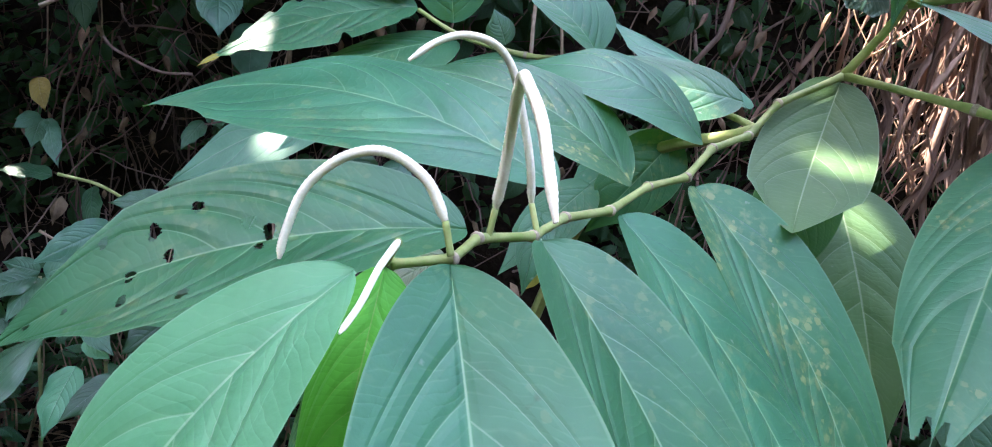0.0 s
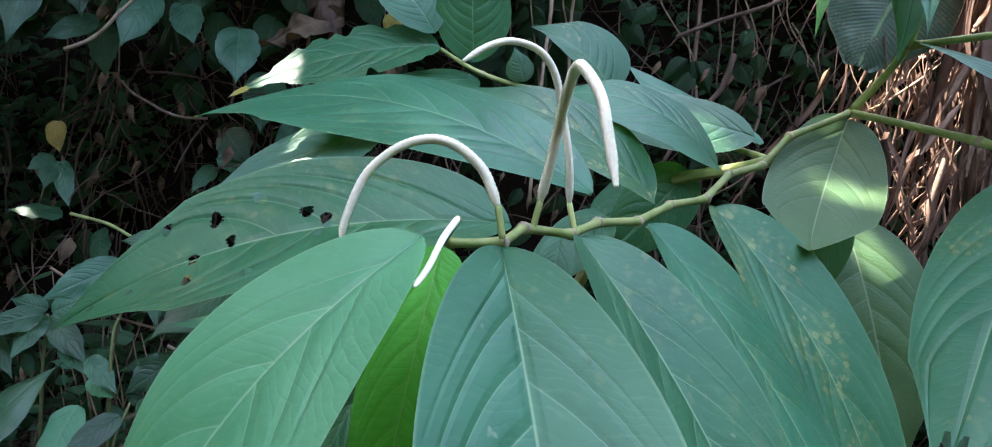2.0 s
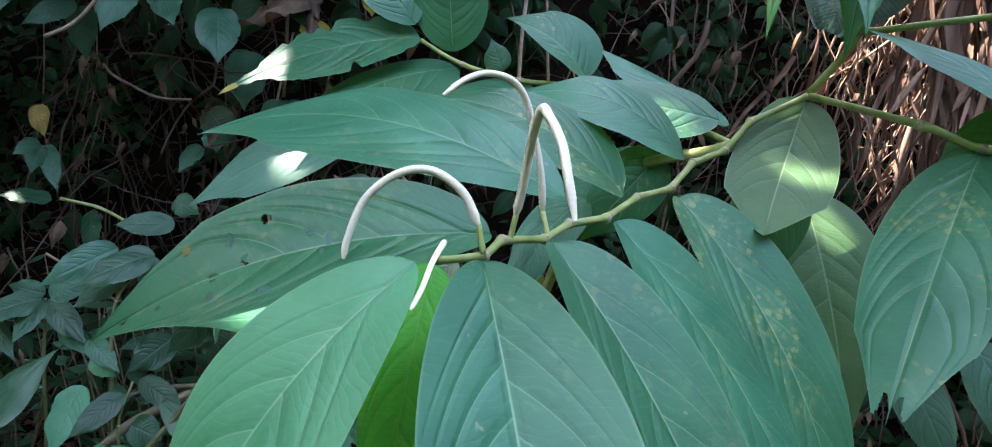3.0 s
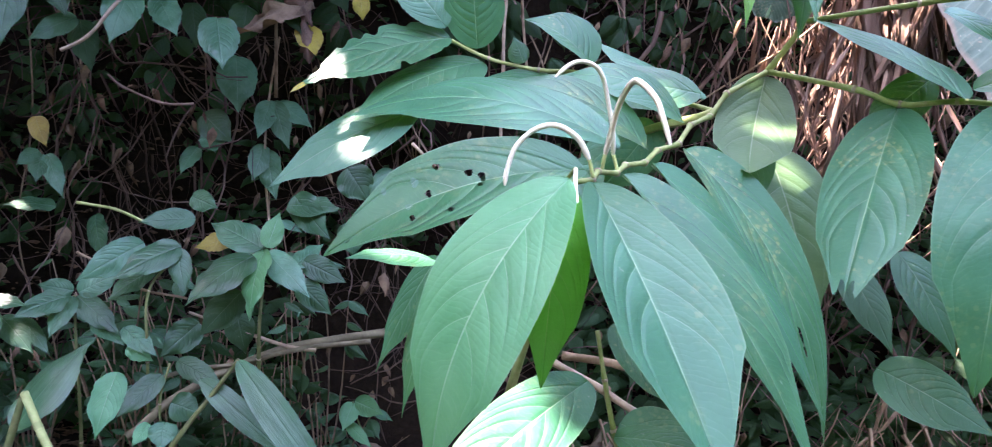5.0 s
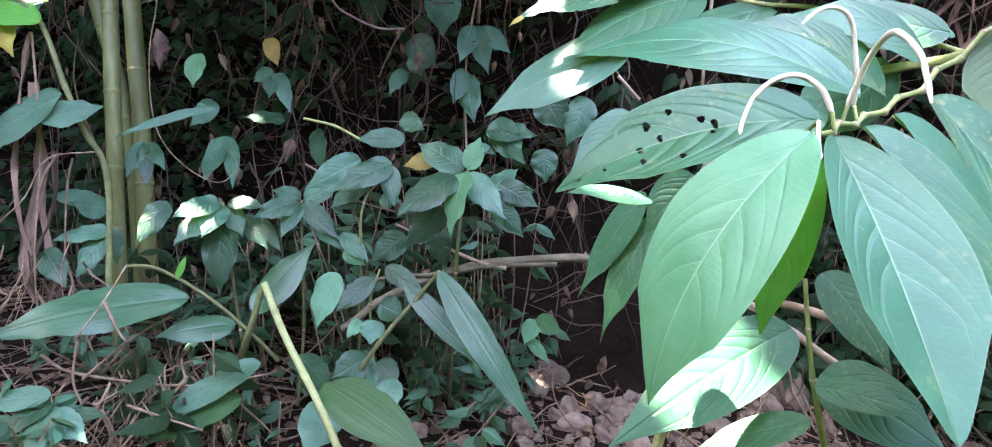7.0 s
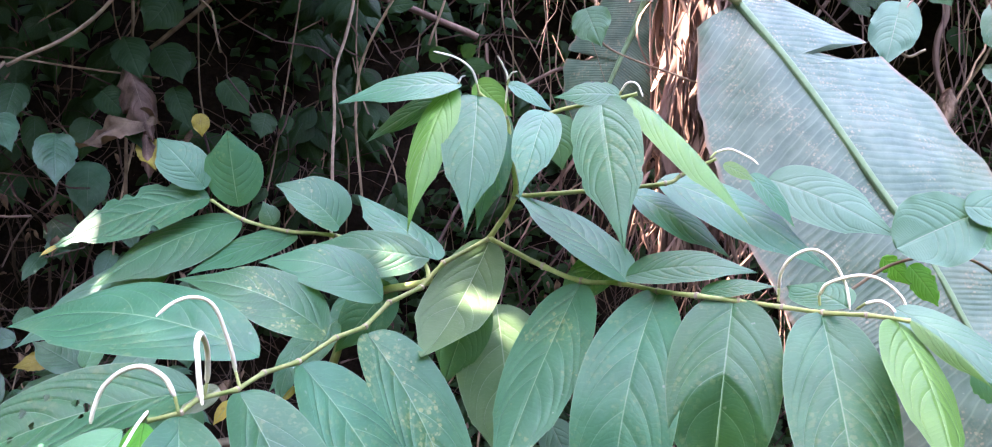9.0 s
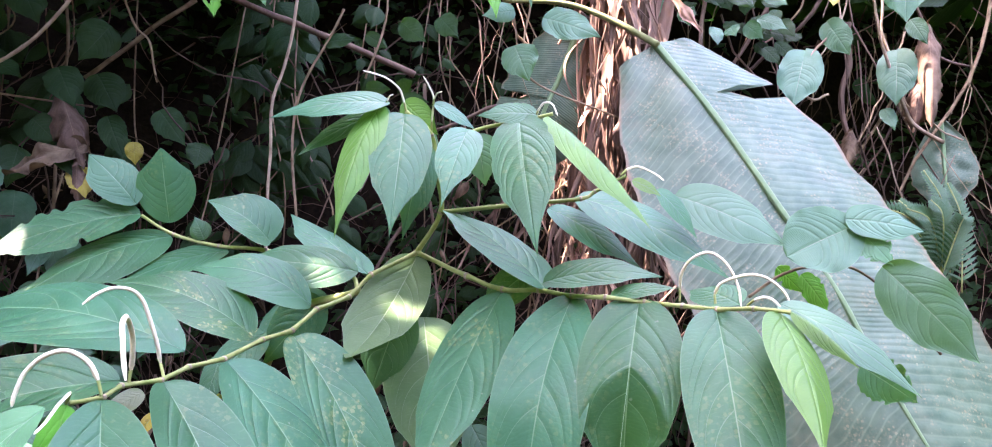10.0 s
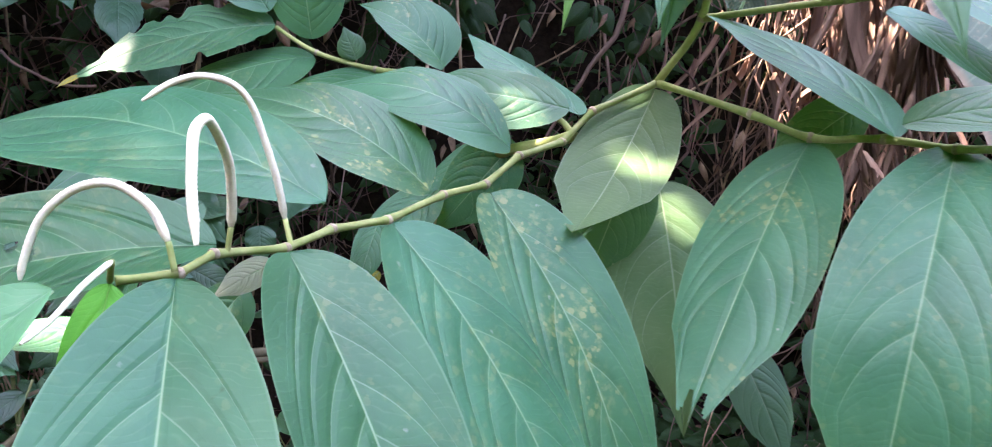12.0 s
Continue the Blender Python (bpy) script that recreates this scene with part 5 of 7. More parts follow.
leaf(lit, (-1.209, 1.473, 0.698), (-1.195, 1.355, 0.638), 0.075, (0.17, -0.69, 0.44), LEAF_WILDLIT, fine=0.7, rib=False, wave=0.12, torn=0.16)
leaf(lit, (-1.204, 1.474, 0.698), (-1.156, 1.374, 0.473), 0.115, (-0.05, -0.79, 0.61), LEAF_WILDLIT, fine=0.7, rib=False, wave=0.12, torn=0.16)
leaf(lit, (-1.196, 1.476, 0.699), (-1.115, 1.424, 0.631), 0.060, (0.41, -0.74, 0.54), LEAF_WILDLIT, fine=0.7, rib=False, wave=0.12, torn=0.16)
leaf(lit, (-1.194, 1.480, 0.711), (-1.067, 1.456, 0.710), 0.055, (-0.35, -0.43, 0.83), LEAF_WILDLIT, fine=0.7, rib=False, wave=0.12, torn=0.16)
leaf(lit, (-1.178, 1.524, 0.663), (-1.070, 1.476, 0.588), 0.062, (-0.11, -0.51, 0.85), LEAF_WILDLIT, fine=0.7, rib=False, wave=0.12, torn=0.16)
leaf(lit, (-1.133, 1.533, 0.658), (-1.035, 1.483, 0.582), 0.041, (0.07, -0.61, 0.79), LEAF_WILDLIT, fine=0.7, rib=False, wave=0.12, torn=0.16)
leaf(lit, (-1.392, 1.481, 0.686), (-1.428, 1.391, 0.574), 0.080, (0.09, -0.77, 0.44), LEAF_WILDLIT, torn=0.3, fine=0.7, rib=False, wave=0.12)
settle(lit)

lit2 = thing("undergrowth_plant", (-0.971, 1.490, 0.552), "dark green plant with spreading pointed leaves", "undergrowth plant", "undergrowth plants")
stem(lit2, [(-1.000, 1.528, 0.725), (-0.989, 1.514, 0.580), (-0.995, 1.536, 0.342), (-1.030, 1.565, 0.077)], 0.003, 0.005, STEM_DULL, "stem", 0.2)
leaf(lit2, (-1.007, 1.526, 0.724), (-1.100, 1.441, 0.682), 0.070, (0.03, -0.71, 0.54), LEAF_WILDLIT, fine=0.7, rib=False, wave=0.12, torn=0.16)
leaf(lit2, (-1.003, 1.526, 0.721), (-1.016, 1.449, 0.638), 0.064, (-0.11, -0.82, 0.56), LEAF_WILDLIT, fine=0.7, rib=False, wave=0.12, torn=0.16)
leaf(lit2, (-0.993, 1.528, 0.722), (-0.865, 1.484, 0.641), 0.062, (0.35, -0.84, 0.42), LEAF_WILDLIT, fine=0.7, rib=False, wave=0.12, torn=0.16)
leaf(lit2, (-0.991, 1.531, 0.730), (-0.898, 1.565, 0.780), 0.063, (0.28, -0.76, 0.5), LEAF_WILDLIT, fine=0.7, rib=False, wave=0.12, torn=0.16)
leaf(lit2, (-1.002, 1.530, 0.735), (-1.082, 1.515, 0.750), 0.049, (0.48, -0.85, 0.22), LEAF_WILDLIT, fine=0.7, rib=False, wave=0.12, torn=0.16)
leaf(lit2, (-0.952, 1.523, 0.665), (-0.854, 1.480, 0.617), 0.054, (-0.19, -0.27, 0.95), LEAF_WILDLIT, fine=0.7, rib=False, wave=0.12, torn=0.16)
settle(lit2)

climb = thing("climbing_plant", (-0.674, 2.000, 1.039), "climbing plant with dark pointed leaves on the bank", "climber", "climbers")
stem(climb, [(-0.675, 2.102, 1.433), (-0.689, 2.047, 1.235), (-0.683, 1.998, 1.038), (-0.646, 1.976, 0.717)], 0.003, 0.004, TWIG, "stem", 0.1)
leaf(climb, (-0.683, 2.049, 1.235), (-0.696, 1.962, 1.117), 0.068, (0.29, -0.92, 0.25), LEAF_WILDLIT, fine=0.7, rib=False, wave=0.12, torn=0.16)
leaf(climb, (-0.675, 2.050, 1.232), (-0.604, 1.976, 1.089), 0.072, (-0.06, -0.85, 0.52), LEAF_WILDLIT, fine=0.7, rib=False, wave=0.12, torn=0.16)
leaf(climb, (-0.658, 2.052, 1.227), (-0.543, 2.007, 1.157), 0.065, (-0.03, -0.86, 0.51), LEAF_WILDLIT, fine=0.7, rib=False, wave=0.12, torn=0.16)
leaf(climb, (-0.691, 2.011, 1.097), (-0.701, 1.929, 0.991), 0.068, (0.45, -0.8, 0.4), LEAF_WILDLIT, fine=0.7, rib=False, wave=0.12, torn=0.16)
leaf(climb, (-0.679, 2.009, 1.078), (-0.627, 1.932, 0.939), 0.080, (-0.1, -0.97, 0.22), LEAF_WILDLIT, fine=0.7, rib=False, wave=0.12, torn=0.16)
leaf(climb, (-0.811, 2.107, 1.369), (-0.772, 2.017, 1.189), 0.126, (0.31, -0.95, -0.04), LEAF_WILDLIT, fine=0.7, rib=False, wave=0.12, torn=0.16)
leaf(climb, (-0.888, 2.041, 1.182), (-0.780, 1.992, 1.100), 0.102, (0.33, -0.94, 0.02), LEAF_WILDLIT, fine=0.7, rib=False, wave=0.12, torn=0.16)
leaf(climb, (-0.860, 2.033, 1.124), (-0.825, 1.973, 1.068), 0.081, (0.34, -0.94, 0.04), LEAF_WILDLIT, fine=0.7, rib=False, wave=0.12, torn=0.16)
leaf(climb, (-0.895, 2.014, 1.081), (-0.915, 1.936, 1.002), 0.057, (0.07, -0.95, 0.31), LEAF_WILDLIT, fine=0.7, rib=False, wave=0.12, torn=0.16)
leaf(climb, (-1.364, 1.977, 1.149), (-1.295, 1.918, 1.062), 0.059, (0.0, -0.85, 0.53), LEAF_YELLOW, fine=0.7, rib=False, wave=0.12, torn=0.16)
leaf(climb, (-1.341, 1.956, 1.048), (-1.368, 1.887, 1.007), 0.048, (0.36, -0.85, 0.14), LEAF_WILDLIT, fine=0.7, rib=False, wave=0.12, torn=0.16)
leaf(climb, (-1.335, 1.955, 1.038), (-1.312, 1.888, 0.960), 0.060, (0.39, -0.83, 0.28), LEAF_WILDLIT, fine=0.7, rib=False, wave=0.12, torn=0.16)
leaf(climb, (-1.319, 1.959, 1.039), (-1.236, 1.893, 0.916), 0.057, (-0.02, -0.65, 0.76), LEAF_WILDLIT, fine=0.7, rib=False, wave=0.12, torn=0.16)
leaf(climb, (-1.279, 1.929, 0.888), (-1.394, 1.852, 0.894), 0.074, (-0.12, -0.51, 0.71), LEAF_WILDLIT, fine=0.7, rib=False, wave=0.12, torn=0.16)
leaf(climb, (-1.397, 1.784, 0.839), (-1.395, 1.645, 0.709), 0.081, (0.07, -0.76, 0.65), LEAF_WILDLIT, fine=0.7, rib=False, wave=0.12, torn=0.16)
leaf(climb, (-1.393, 1.785, 0.839), (-1.303, 1.663, 0.697), 0.054, (0.69, -0.72, 0.04), LEAF_WILDLIT, fine=0.7, rib=False, wave=0.12, torn=0.16)
leaf(climb, (-1.459, 1.729, 1.091), (-1.427, 1.659, 0.995), 0.067, (0.14, -0.74, 0.26), LEAF_FRESH, fine=0.7, rib=False, wave=0.12, torn=0.16)
leaf(climb, (-1.517, 1.544, 0.835), (-1.513, 1.469, 0.744), 0.056, (0.24, -0.77, 0.59), LEAF_WILDLIT, fine=0.7, rib=False, wave=0.12, torn=0.16)
leaf(climb, (-1.511, 1.544, 0.830), (-1.454, 1.475, 0.717), 0.049, (0.47, -0.68, 0.56), LEAF_WILDLIT, fine=0.7, rib=False, wave=0.12, torn=0.16)
leaf(climb, (-1.505, 1.547, 0.835), (-1.408, 1.499, 0.770), 0.048, (0.09, -0.59, 0.8), LEAF_WILDLIT, fine=0.7, rib=False, wave=0.12, torn=0.16)
leaf(climb, (-1.480, 1.844, 0.938), (-1.518, 1.762, 0.860), 0.068, (0.58, -0.81, 0.12), LEAF_WILDLIT, fine=0.7, rib=False, wave=0.12, torn=0.16)
leaf(climb, (-1.173, 1.947, 0.865), (-1.109, 1.878, 0.744), 0.083, (-0.4, -0.85, 0.35), LEAF_WILDLIT, fine=0.7, rib=False, wave=0.12, torn=0.16)
leaf(climb, (-1.574, 1.436, 0.670), (-1.701, 1.360, 0.691), 0.065, (0.27, -0.51, 0.82), LEAF_PALE, fine=0.7, rib=False, wave=0.12, torn=0.16)
leaf(climb, (-1.554, 1.436, 0.654), (-1.621, 1.374, 0.676), 0.071, (0.67, -0.71, 0.23), LEAF_WILDLIT, fine=0.7, rib=False, wave=0.12, torn=0.16)
leaf(climb, (-1.501, 1.383, 0.608), (-1.619, 1.298, 0.586), 0.059, (0.27, -0.53, 0.81), LEAF_WILDLIT, fine=0.7, rib=False, wave=0.12, torn=0.16)
leaf(climb, (-1.509, 1.379, 0.599), (-1.540, 1.292, 0.492), 0.078, (0.15, -0.72, 0.6), LEAF_WILDLIT, fine=0.7, rib=False, wave=0.12, torn=0.16)
leaf(climb, (-1.632, 1.288, 0.560), (-1.522, 1.241, 0.484), 0.074, (0.51, -0.68, 0.53), LEAF_WILDLIT, fine=0.7, rib=False, wave=0.12, torn=0.16)
leaf(climb, (-1.494, 1.387, 0.617), (-1.472, 1.366, 0.516), 0.049, (0.24, -0.72, 0.65), LEAF_WILDLIT, fine=0.7, rib=False, wave=0.12, torn=0.16)
settle(climb)

deadleaf = thing("dead_leaf", (-1.534, 1.665, 1.113), "crumpled brown dead leaf caught on a hanging tendril", "dead leaf")
leaf(deadleaf, (-1.553, 1.672, 1.157), (-1.530, 1.646, 1.036), 0.060, (0.33, -0.88, 0.33), LEAF_DRY, torn=1.0, curl=0.9, fold=0.6, wave=0.5, fine=1.5, rib=False)
settle(deadleaf)

tendril = thing("hanging_tendril", (-1.310, 1.617, 0.728), "long pale tendril hanging in a curl", "tendril")
stem(tendril, [(-1.579, 1.734, 1.422), (-1.563, 1.691, 1.239), (-1.566, 1.652, 1.092), (-1.538, 1.616, 0.928), (-1.492, 1.602, 0.830), (-1.406, 1.602, 0.758), (-1.319, 1.614, 0.727), (-1.274, 1.634, 0.763), (-1.278, 1.642, 0.800), (-1.307, 1.642, 0.824)], 0.0018, 0.0014, TWIG, "tendril", 0)
settle(tendril)

seedling = thing("seedling", (-0.384, 2.001, 0.172), "small two-leaved seedling among the stones", "seedling")
stem(seedling, [(-0.392, 1.982, 0.309), (-0.375, 1.972, 0.255), (-0.349, 2.010, 0.175)], 0.002, 0.002, STEM_GREEN, "stem", 0)
leaf(seedling, (-0.392, 1.981, 0.305), (-0.408, 1.908, 0.241), 0.062, (0.15, -0.91, 0.38), LEAF_FRESH, fine=0.7, rib=False, wave=0.12, torn=0.16)
leaf(seedling, (-0.386, 1.983, 0.310), (-0.289, 1.946, 0.284), 0.067, (0.12, -0.92, 0.37), LEAF_FRESH, fine=0.7, rib=False, wave=0.12, torn=0.16)
leaf(seedling, (-0.404, 1.962, 0.243), (-0.317, 1.915, 0.188), 0.042, (-0.45, -0.5, 0.74), LEAF_FRESH, fine=0.7, rib=False, wave=0.12, torn=0.16)
settle(seedling)

# dry stalks by the bamboo

reed = thing("dry_stalk", (-1.619, 1.238, 0.353), "bent straw-coloured dead stalk", "dry stalk", "dry stalks")
stem(reed, [(-1.695, 1.368, 1.130), (-1.661, 1.335, 0.970), (-1.629, 1.296, 0.793), (-1.615, 1.241, 0.567), (-1.619, 1.238, 0.353)], 0.0033, 0.0024, TWIG, "stalk", 0.1, per=4, sides=7)
settle(reed)

reed = thing("dry_stalk", (-1.634, 1.251, 0.418), "bent straw-coloured dead stalk", "dry stalk", "dry stalks")
stem(reed, [(-1.590, 1.312, 0.821), (-1.621, 1.286, 0.745), (-1.624, 1.247, 0.599), (-1.634, 1.251, 0.418)], 0.0044, 0.0032, TWIG, "stalk", 0.1, per=4, sides=7)
settle(reed)

reed = thing("dry_stalk", (-1.574, 1.292, 0.523), "bent straw-coloured dead stalk", "dry stalk", "dry stalks")
stem(reed, [(-1.589, 1.362, 0.806), (-1.594, 1.339, 0.722), (-1.574, 1.292, 0.523)], 0.0033, 0.0024, TWIG, "stalk", 0.1, per=4, sides=7)
settle(reed)

reed = thing("dry_stalk", (-1.494, 1.338, 0.836), "bent straw-coloured dead stalk", "dry stalk", "dry stalks")
stem(reed, [(-1.670, 1.199, 0.655), (-1.615, 1.229, 0.723), (-1.572, 1.264, 0.821), (-1.494, 1.338, 0.836)], 0.0022, 0.0016, TWIG, "stalk", 0.1, per=4, sides=7)
settle(reed)

reed = thing("dry_stalk", (-0.946, 1.279, 0.328), "bent straw-coloured dead stalk", "dry stalk", "dry stalks")
stem(reed, [(-1.324, 0.960, 0.449), (-1.282, 1.007, 0.390), (-1.086, 1.142, 0.331), (-0.946, 1.279, 0.328)], 0.0039, 0.0028, TWIG, "stalk", 0.1, per=4, sides=7)
settle(reed)

reed = thing("dry_stalk", (-1.201, 1.089, 0.636), "bent straw-coloured dead stalk", "dry stalk", "dry stalks")
stem(reed, [(-1.254, 0.986, 0.489), (-1.218, 1.035, 0.567), (-1.201, 1.089, 0.636)], 0.0022, 0.0016, TWIG, "stalk", 0.1, per=4, sides=7)
settle(reed)

reed = thing("dry_stalk", (-1.144, 1.011, 0.490), "bent straw-coloured dead stalk", "dry stalk", "dry stalks")
stem(reed, [(-1.218, 1.035, 0.567), (-1.168, 1.012, 0.515), (-1.144, 1.011, 0.490)], 0.0039, 0.0028, TWIG, "stalk", 0.1, per=4, sides=7)
settle(reed)

reed = thing("dry_stalk", (-1.222, 0.957, 0.347), "bent straw-coloured dead stalk", "dry stalk", "dry stalks")
stem(reed, [(-1.250, 0.985, 0.482), (-1.249, 0.964, 0.400), (-1.222, 0.957, 0.347)], 0.0033, 0.0024, TWIG, "stalk", 0.1, per=4, sides=7)
settle(reed)

reed = thing("dry_stalk", (-1.152, 1.168, 0.491), "bent straw-coloured dead stalk", "dry stalk", "dry stalks")
stem(reed, [(-1.266, 1.007, 0.377), (-1.213, 1.090, 0.446), (-1.152, 1.168, 0.491)], 0.0033, 0.0024, TWIG, "stalk", 0.1, per=4, sides=7)
settle(reed)

reed = thing("dry_stalk", (-1.080, 1.211, 0.386), "bent straw-coloured dead stalk", "dry stalk", "dry stalks")
stem(reed, [(-1.195, 0.963, 0.349), (-1.166, 1.079, 0.362), (-1.080, 1.211, 0.386)], 0.0022, 0.0016, TWIG, "stalk", 0.1, per=4, sides=7)
settle(reed)

reed = thing("dry_stalk", (-0.957, 1.008, 0.311), "bent straw-coloured dead stalk", "dry stalk", "dry stalks")
stem(reed, [(-1.127, 0.980, 0.354), (-0.957, 1.008, 0.311)], 0.0033, 0.0024, TWIG, "stalk", 0.1, per=4, sides=7)
settle(reed)


def straw_tuft(at, spread, count, length, seed):
    rnd = random.Random(seed)
    owner = thing("straw_tuft", at, "tuft of dead straw-coloured fibres drooping to the soil", "straw", "straw tufts")
    strands = []
    for _ in range(count):
        a = rnd.uniform(0, 6.283)
        r = rnd.choice((0.001, 0.0015, 0.002, 0.004))
        strands.append((strand(rnd, (rnd.gauss(0, spread), rnd.gauss(0, spread), rnd.uniform(0.02, length * 0.8)), (math.cos(a) * 0.6, math.sin(a) * 0.6 - 0.2, -0.9), length * rnd.uniform(0.5, 1.0), 0.14, 7), r, r * 0.5))
    part_of("tuft", strand_mesh("tuft", strands), TWIG, owner)
    return owner



straw_tuft((-1.237, 1.109, 0.215), 0.09, 28, 0.26, 300)
straw_tuft((-1.131, 1.178, 0.185), 0.08, 28, 0.26, 301)
straw_tuft((-1.185, 1.005, 0.178), 0.08, 28, 0.26, 302)
straw_tuft((-1.643, 1.275, 0.398), 0.05, 28, 0.26, 303)
straw_tuft((-1.034, 1.139, 0.155), 0.06, 28, 0.26, 304)
straw_tuft((0.705, 1.026, 0.546), 0.07, 28, 0.26, 305)
straw_tuft((0.804, 1.072, 0.519), 0.06, 28, 0.26, 306)
straw_tuft((0.208, 1.229, 0.429), 0.08, 28, 0.26, 307)


# ---- banana plant ----
def banana_leaf(owner, pts, widths, face, label="", tears=(), seed=0):
    """A pleated banana blade along pts, with half widths, torn along the pleats at the given places (side, from, to)."""
    line = catmull(pts, 40)
    n = len(line)
    face = Vector(face).normalized()
    for side in (-1, 1):
        rows, uvs = [], []
        for k, p in enumerate(line):
            t = k / (n - 1)
            tan = (line[min(k + 1, n - 1)] - line[max(k - 1, 0)]).normalized()
            sd = tan.cross(face).normalized() * side
            nn = sd.cross(tan) * side
            x = t * (len(widths) - 1)
            i = min(int(x), len(widths) - 2)
            w = widths[i] + (widths[i + 1] - widths[i]) * (x - i)
            w *= 1 + 0.05 * noise.noise(Vector((t * 16, side, seed)))
            for s_, a, b in tears:
                if s_ == side and a < t < b:
                    w *= 0.35 + 0.3 * abs(t - a) / (b - a)
            row, uv = [], []
            for j in range(17):
                s = j / 16
                pleat = 0.0003 * math.sin(k * 1.9 + 0.8 * math.sin(s * 3 + seed)) * min(1, s * 4)
                sag = -0.22 * w * s ** 1.6
                row.append(p + sd * (w * s) + tan * (0.12 * w * s) + nn * (sag + pleat + 0.012 * noise.noise(Vector((t * 6, s * 2, side + seed)))))
                uv.append((0.5 + side * s / 2, t))
            rows.append(row)
            uvs.append(uv)
        part_of("blade_half", grid_mesh("blade_half", rows, uvs), BANANA, owner, label)
    part_of("midrib", tube_mesh("midrib", line, lambda k, m_, a: 0.0105 - 0.006 * k / m_, 10), RIB, owner, "pale green midrib")



banana = thing("banana_plant", (0.952, 1.620, 0.000), "banana plant with huge pleated leaf and dry brown sheaths", "banana plant")
stem(banana, [(0.607, 1.576, 1.954), (0.764, 1.508, 1.941), (0.884, 1.446, 1.887), (0.973, 1.368, 1.815)], 0.006, 0.009, STEM_DULL, "petiole", 0)
banana_leaf(banana, [(0.972, 1.388, 1.825), (1.076, 1.263, 1.637), (1.175, 1.130, 1.422), (1.255, 1.027, 1.247), (1.300, 0.957, 1.116), (1.410, 0.815, 0.839)], (0.11, 0.22, 0.26, 0.275, 0.28, 0.28, 0.28, 0.27), (-0.25, -0.7, 0.65), "huge pleated grey-green blade with torn edge", ((-1, 0.15, 0.185),), 1)
banana_leaf(banana, [(0.860, 1.697, 1.961), (0.818, 1.729, 1.816), (0.769, 1.740, 1.683), (0.714, 1.754, 1.513)], (0.05, 0.12, 0.15, 0.16, 0.15, 0.11, 0.03), (-0.25, -0.93, 0.25), "", ((1, 0.55, 0.60),), 2)
banana_leaf(banana, [(2.296, 1.987, 1.834), (2.315, 1.989, 1.734), (2.305, 1.964, 1.642), (2.303, 1.949, 1.530)], (0.02, 0.08, 0.11, 0.10, 0.04), (-0.45, -0.6, 0.1), "", (), 3)
def ribbon(line, wide, seed):
    """A crumpled papery strip along a line, frayed towards its end."""
    rows, uvs = [], []
    n = len(line)
    for q, p in enumerate(line):
        tan = (line[min(q + 1, n - 1)] - line[max(q - 1, 0)]).normalized()
        turn = 0.8 * math.sin(seed * 2.3) + 0.9 * noise.noise(Vector((seed * 1.7, q * 0.12, 0)))
        sd = tan.cross(Vector((math.sin(turn), -math.cos(turn), 0.1))).normalized()
        nn = sd.cross(tan)
        w = wide * (0.75 + 0.5 * noise.noise(Vector((q * 0.35, seed, 3)))) * min(1.0, 0.2 + (n - 1 - q) * 0.15)
        rows.append([p + sd * (w * j / 3) + nn * (w * 0.9 * noise.noise(Vector((j * 0.8, q * 0.3, seed * 3.0))) + 0.3 * w * (j / 3) ** 2) for j in range(-3, 4)])
        uvs.append([((j + 3) / 6, q / (n - 1)) for j in range(-3, 4)])
    return grid_mesh("dry_sheath", rows, uvs)


rnd = random.Random(35)
for k, (top, foot) in enumerate((((-1.700, 1.370, 1.130), (-1.625, 1.240, 0.560)), ((-1.690, 1.360, 1.000), (-1.640, 1.250, 0.420)), ((-1.600, 1.320, 0.830), (-1.630, 1.250, 0.420)), ((-1.660, 1.330, 0.800), (-1.600, 1.240, 0.400)))):
    strip = thing("dry_leaf_strip", foot, "limp brown strip of dead leaf hanging beside the bamboo", "dry leaf", "dry leaf strips")
    top, foot = Vector(top), Vector(foot)
    line = catmull([top, top.lerp(foot, 0.4) + Vector((rnd.gauss(0, 0.02), rnd.gauss(0, 0.02), 0)), top.lerp(foot, 0.75) + Vector((rnd.gauss(0, 0.02), rnd.gauss(0, 0.02), 0)), foot], 8)
    part_of("strip", ribbon(line, rnd.uniform(0.010, 0.018), 60 + k), DRY_SHEATH, strip)
    settle(strip)

rnd = random.Random(31)
for k in range(230):
    x0 = Vector((0.949, 1.577, 2.165)) + Vector((rnd.gauss(0, 0.036), rnd.gauss(0.05, 0.05), 0))
    foot = Vector((0.983, 1.570, 1.086)) + Vector((rnd.gauss(0, 0.06), rnd.gauss(0, 0.08), rnd.uniform(0.0, 0.8)))
    top = x0 + Vector((0, 0, rnd.uniform(-0.45, 0.35)))
    line = catmull([top, top.lerp(foot, 0.35) + Vector((rnd.gauss(0, 0.022), rnd.gauss(0, 0.03), 0)), top.lerp(foot, 0.7) + Vector((rnd.gauss(0, 0.03), rnd.gauss(0, 0.04), 0)), foot], 7)
    wide = rnd.choice((0.0025, 0.004, 0.006, 0.010, 0.016, 0.024))
    part_of("dry_sheath", ribbon(line, wide, k), DRY_SHEATH, banana)

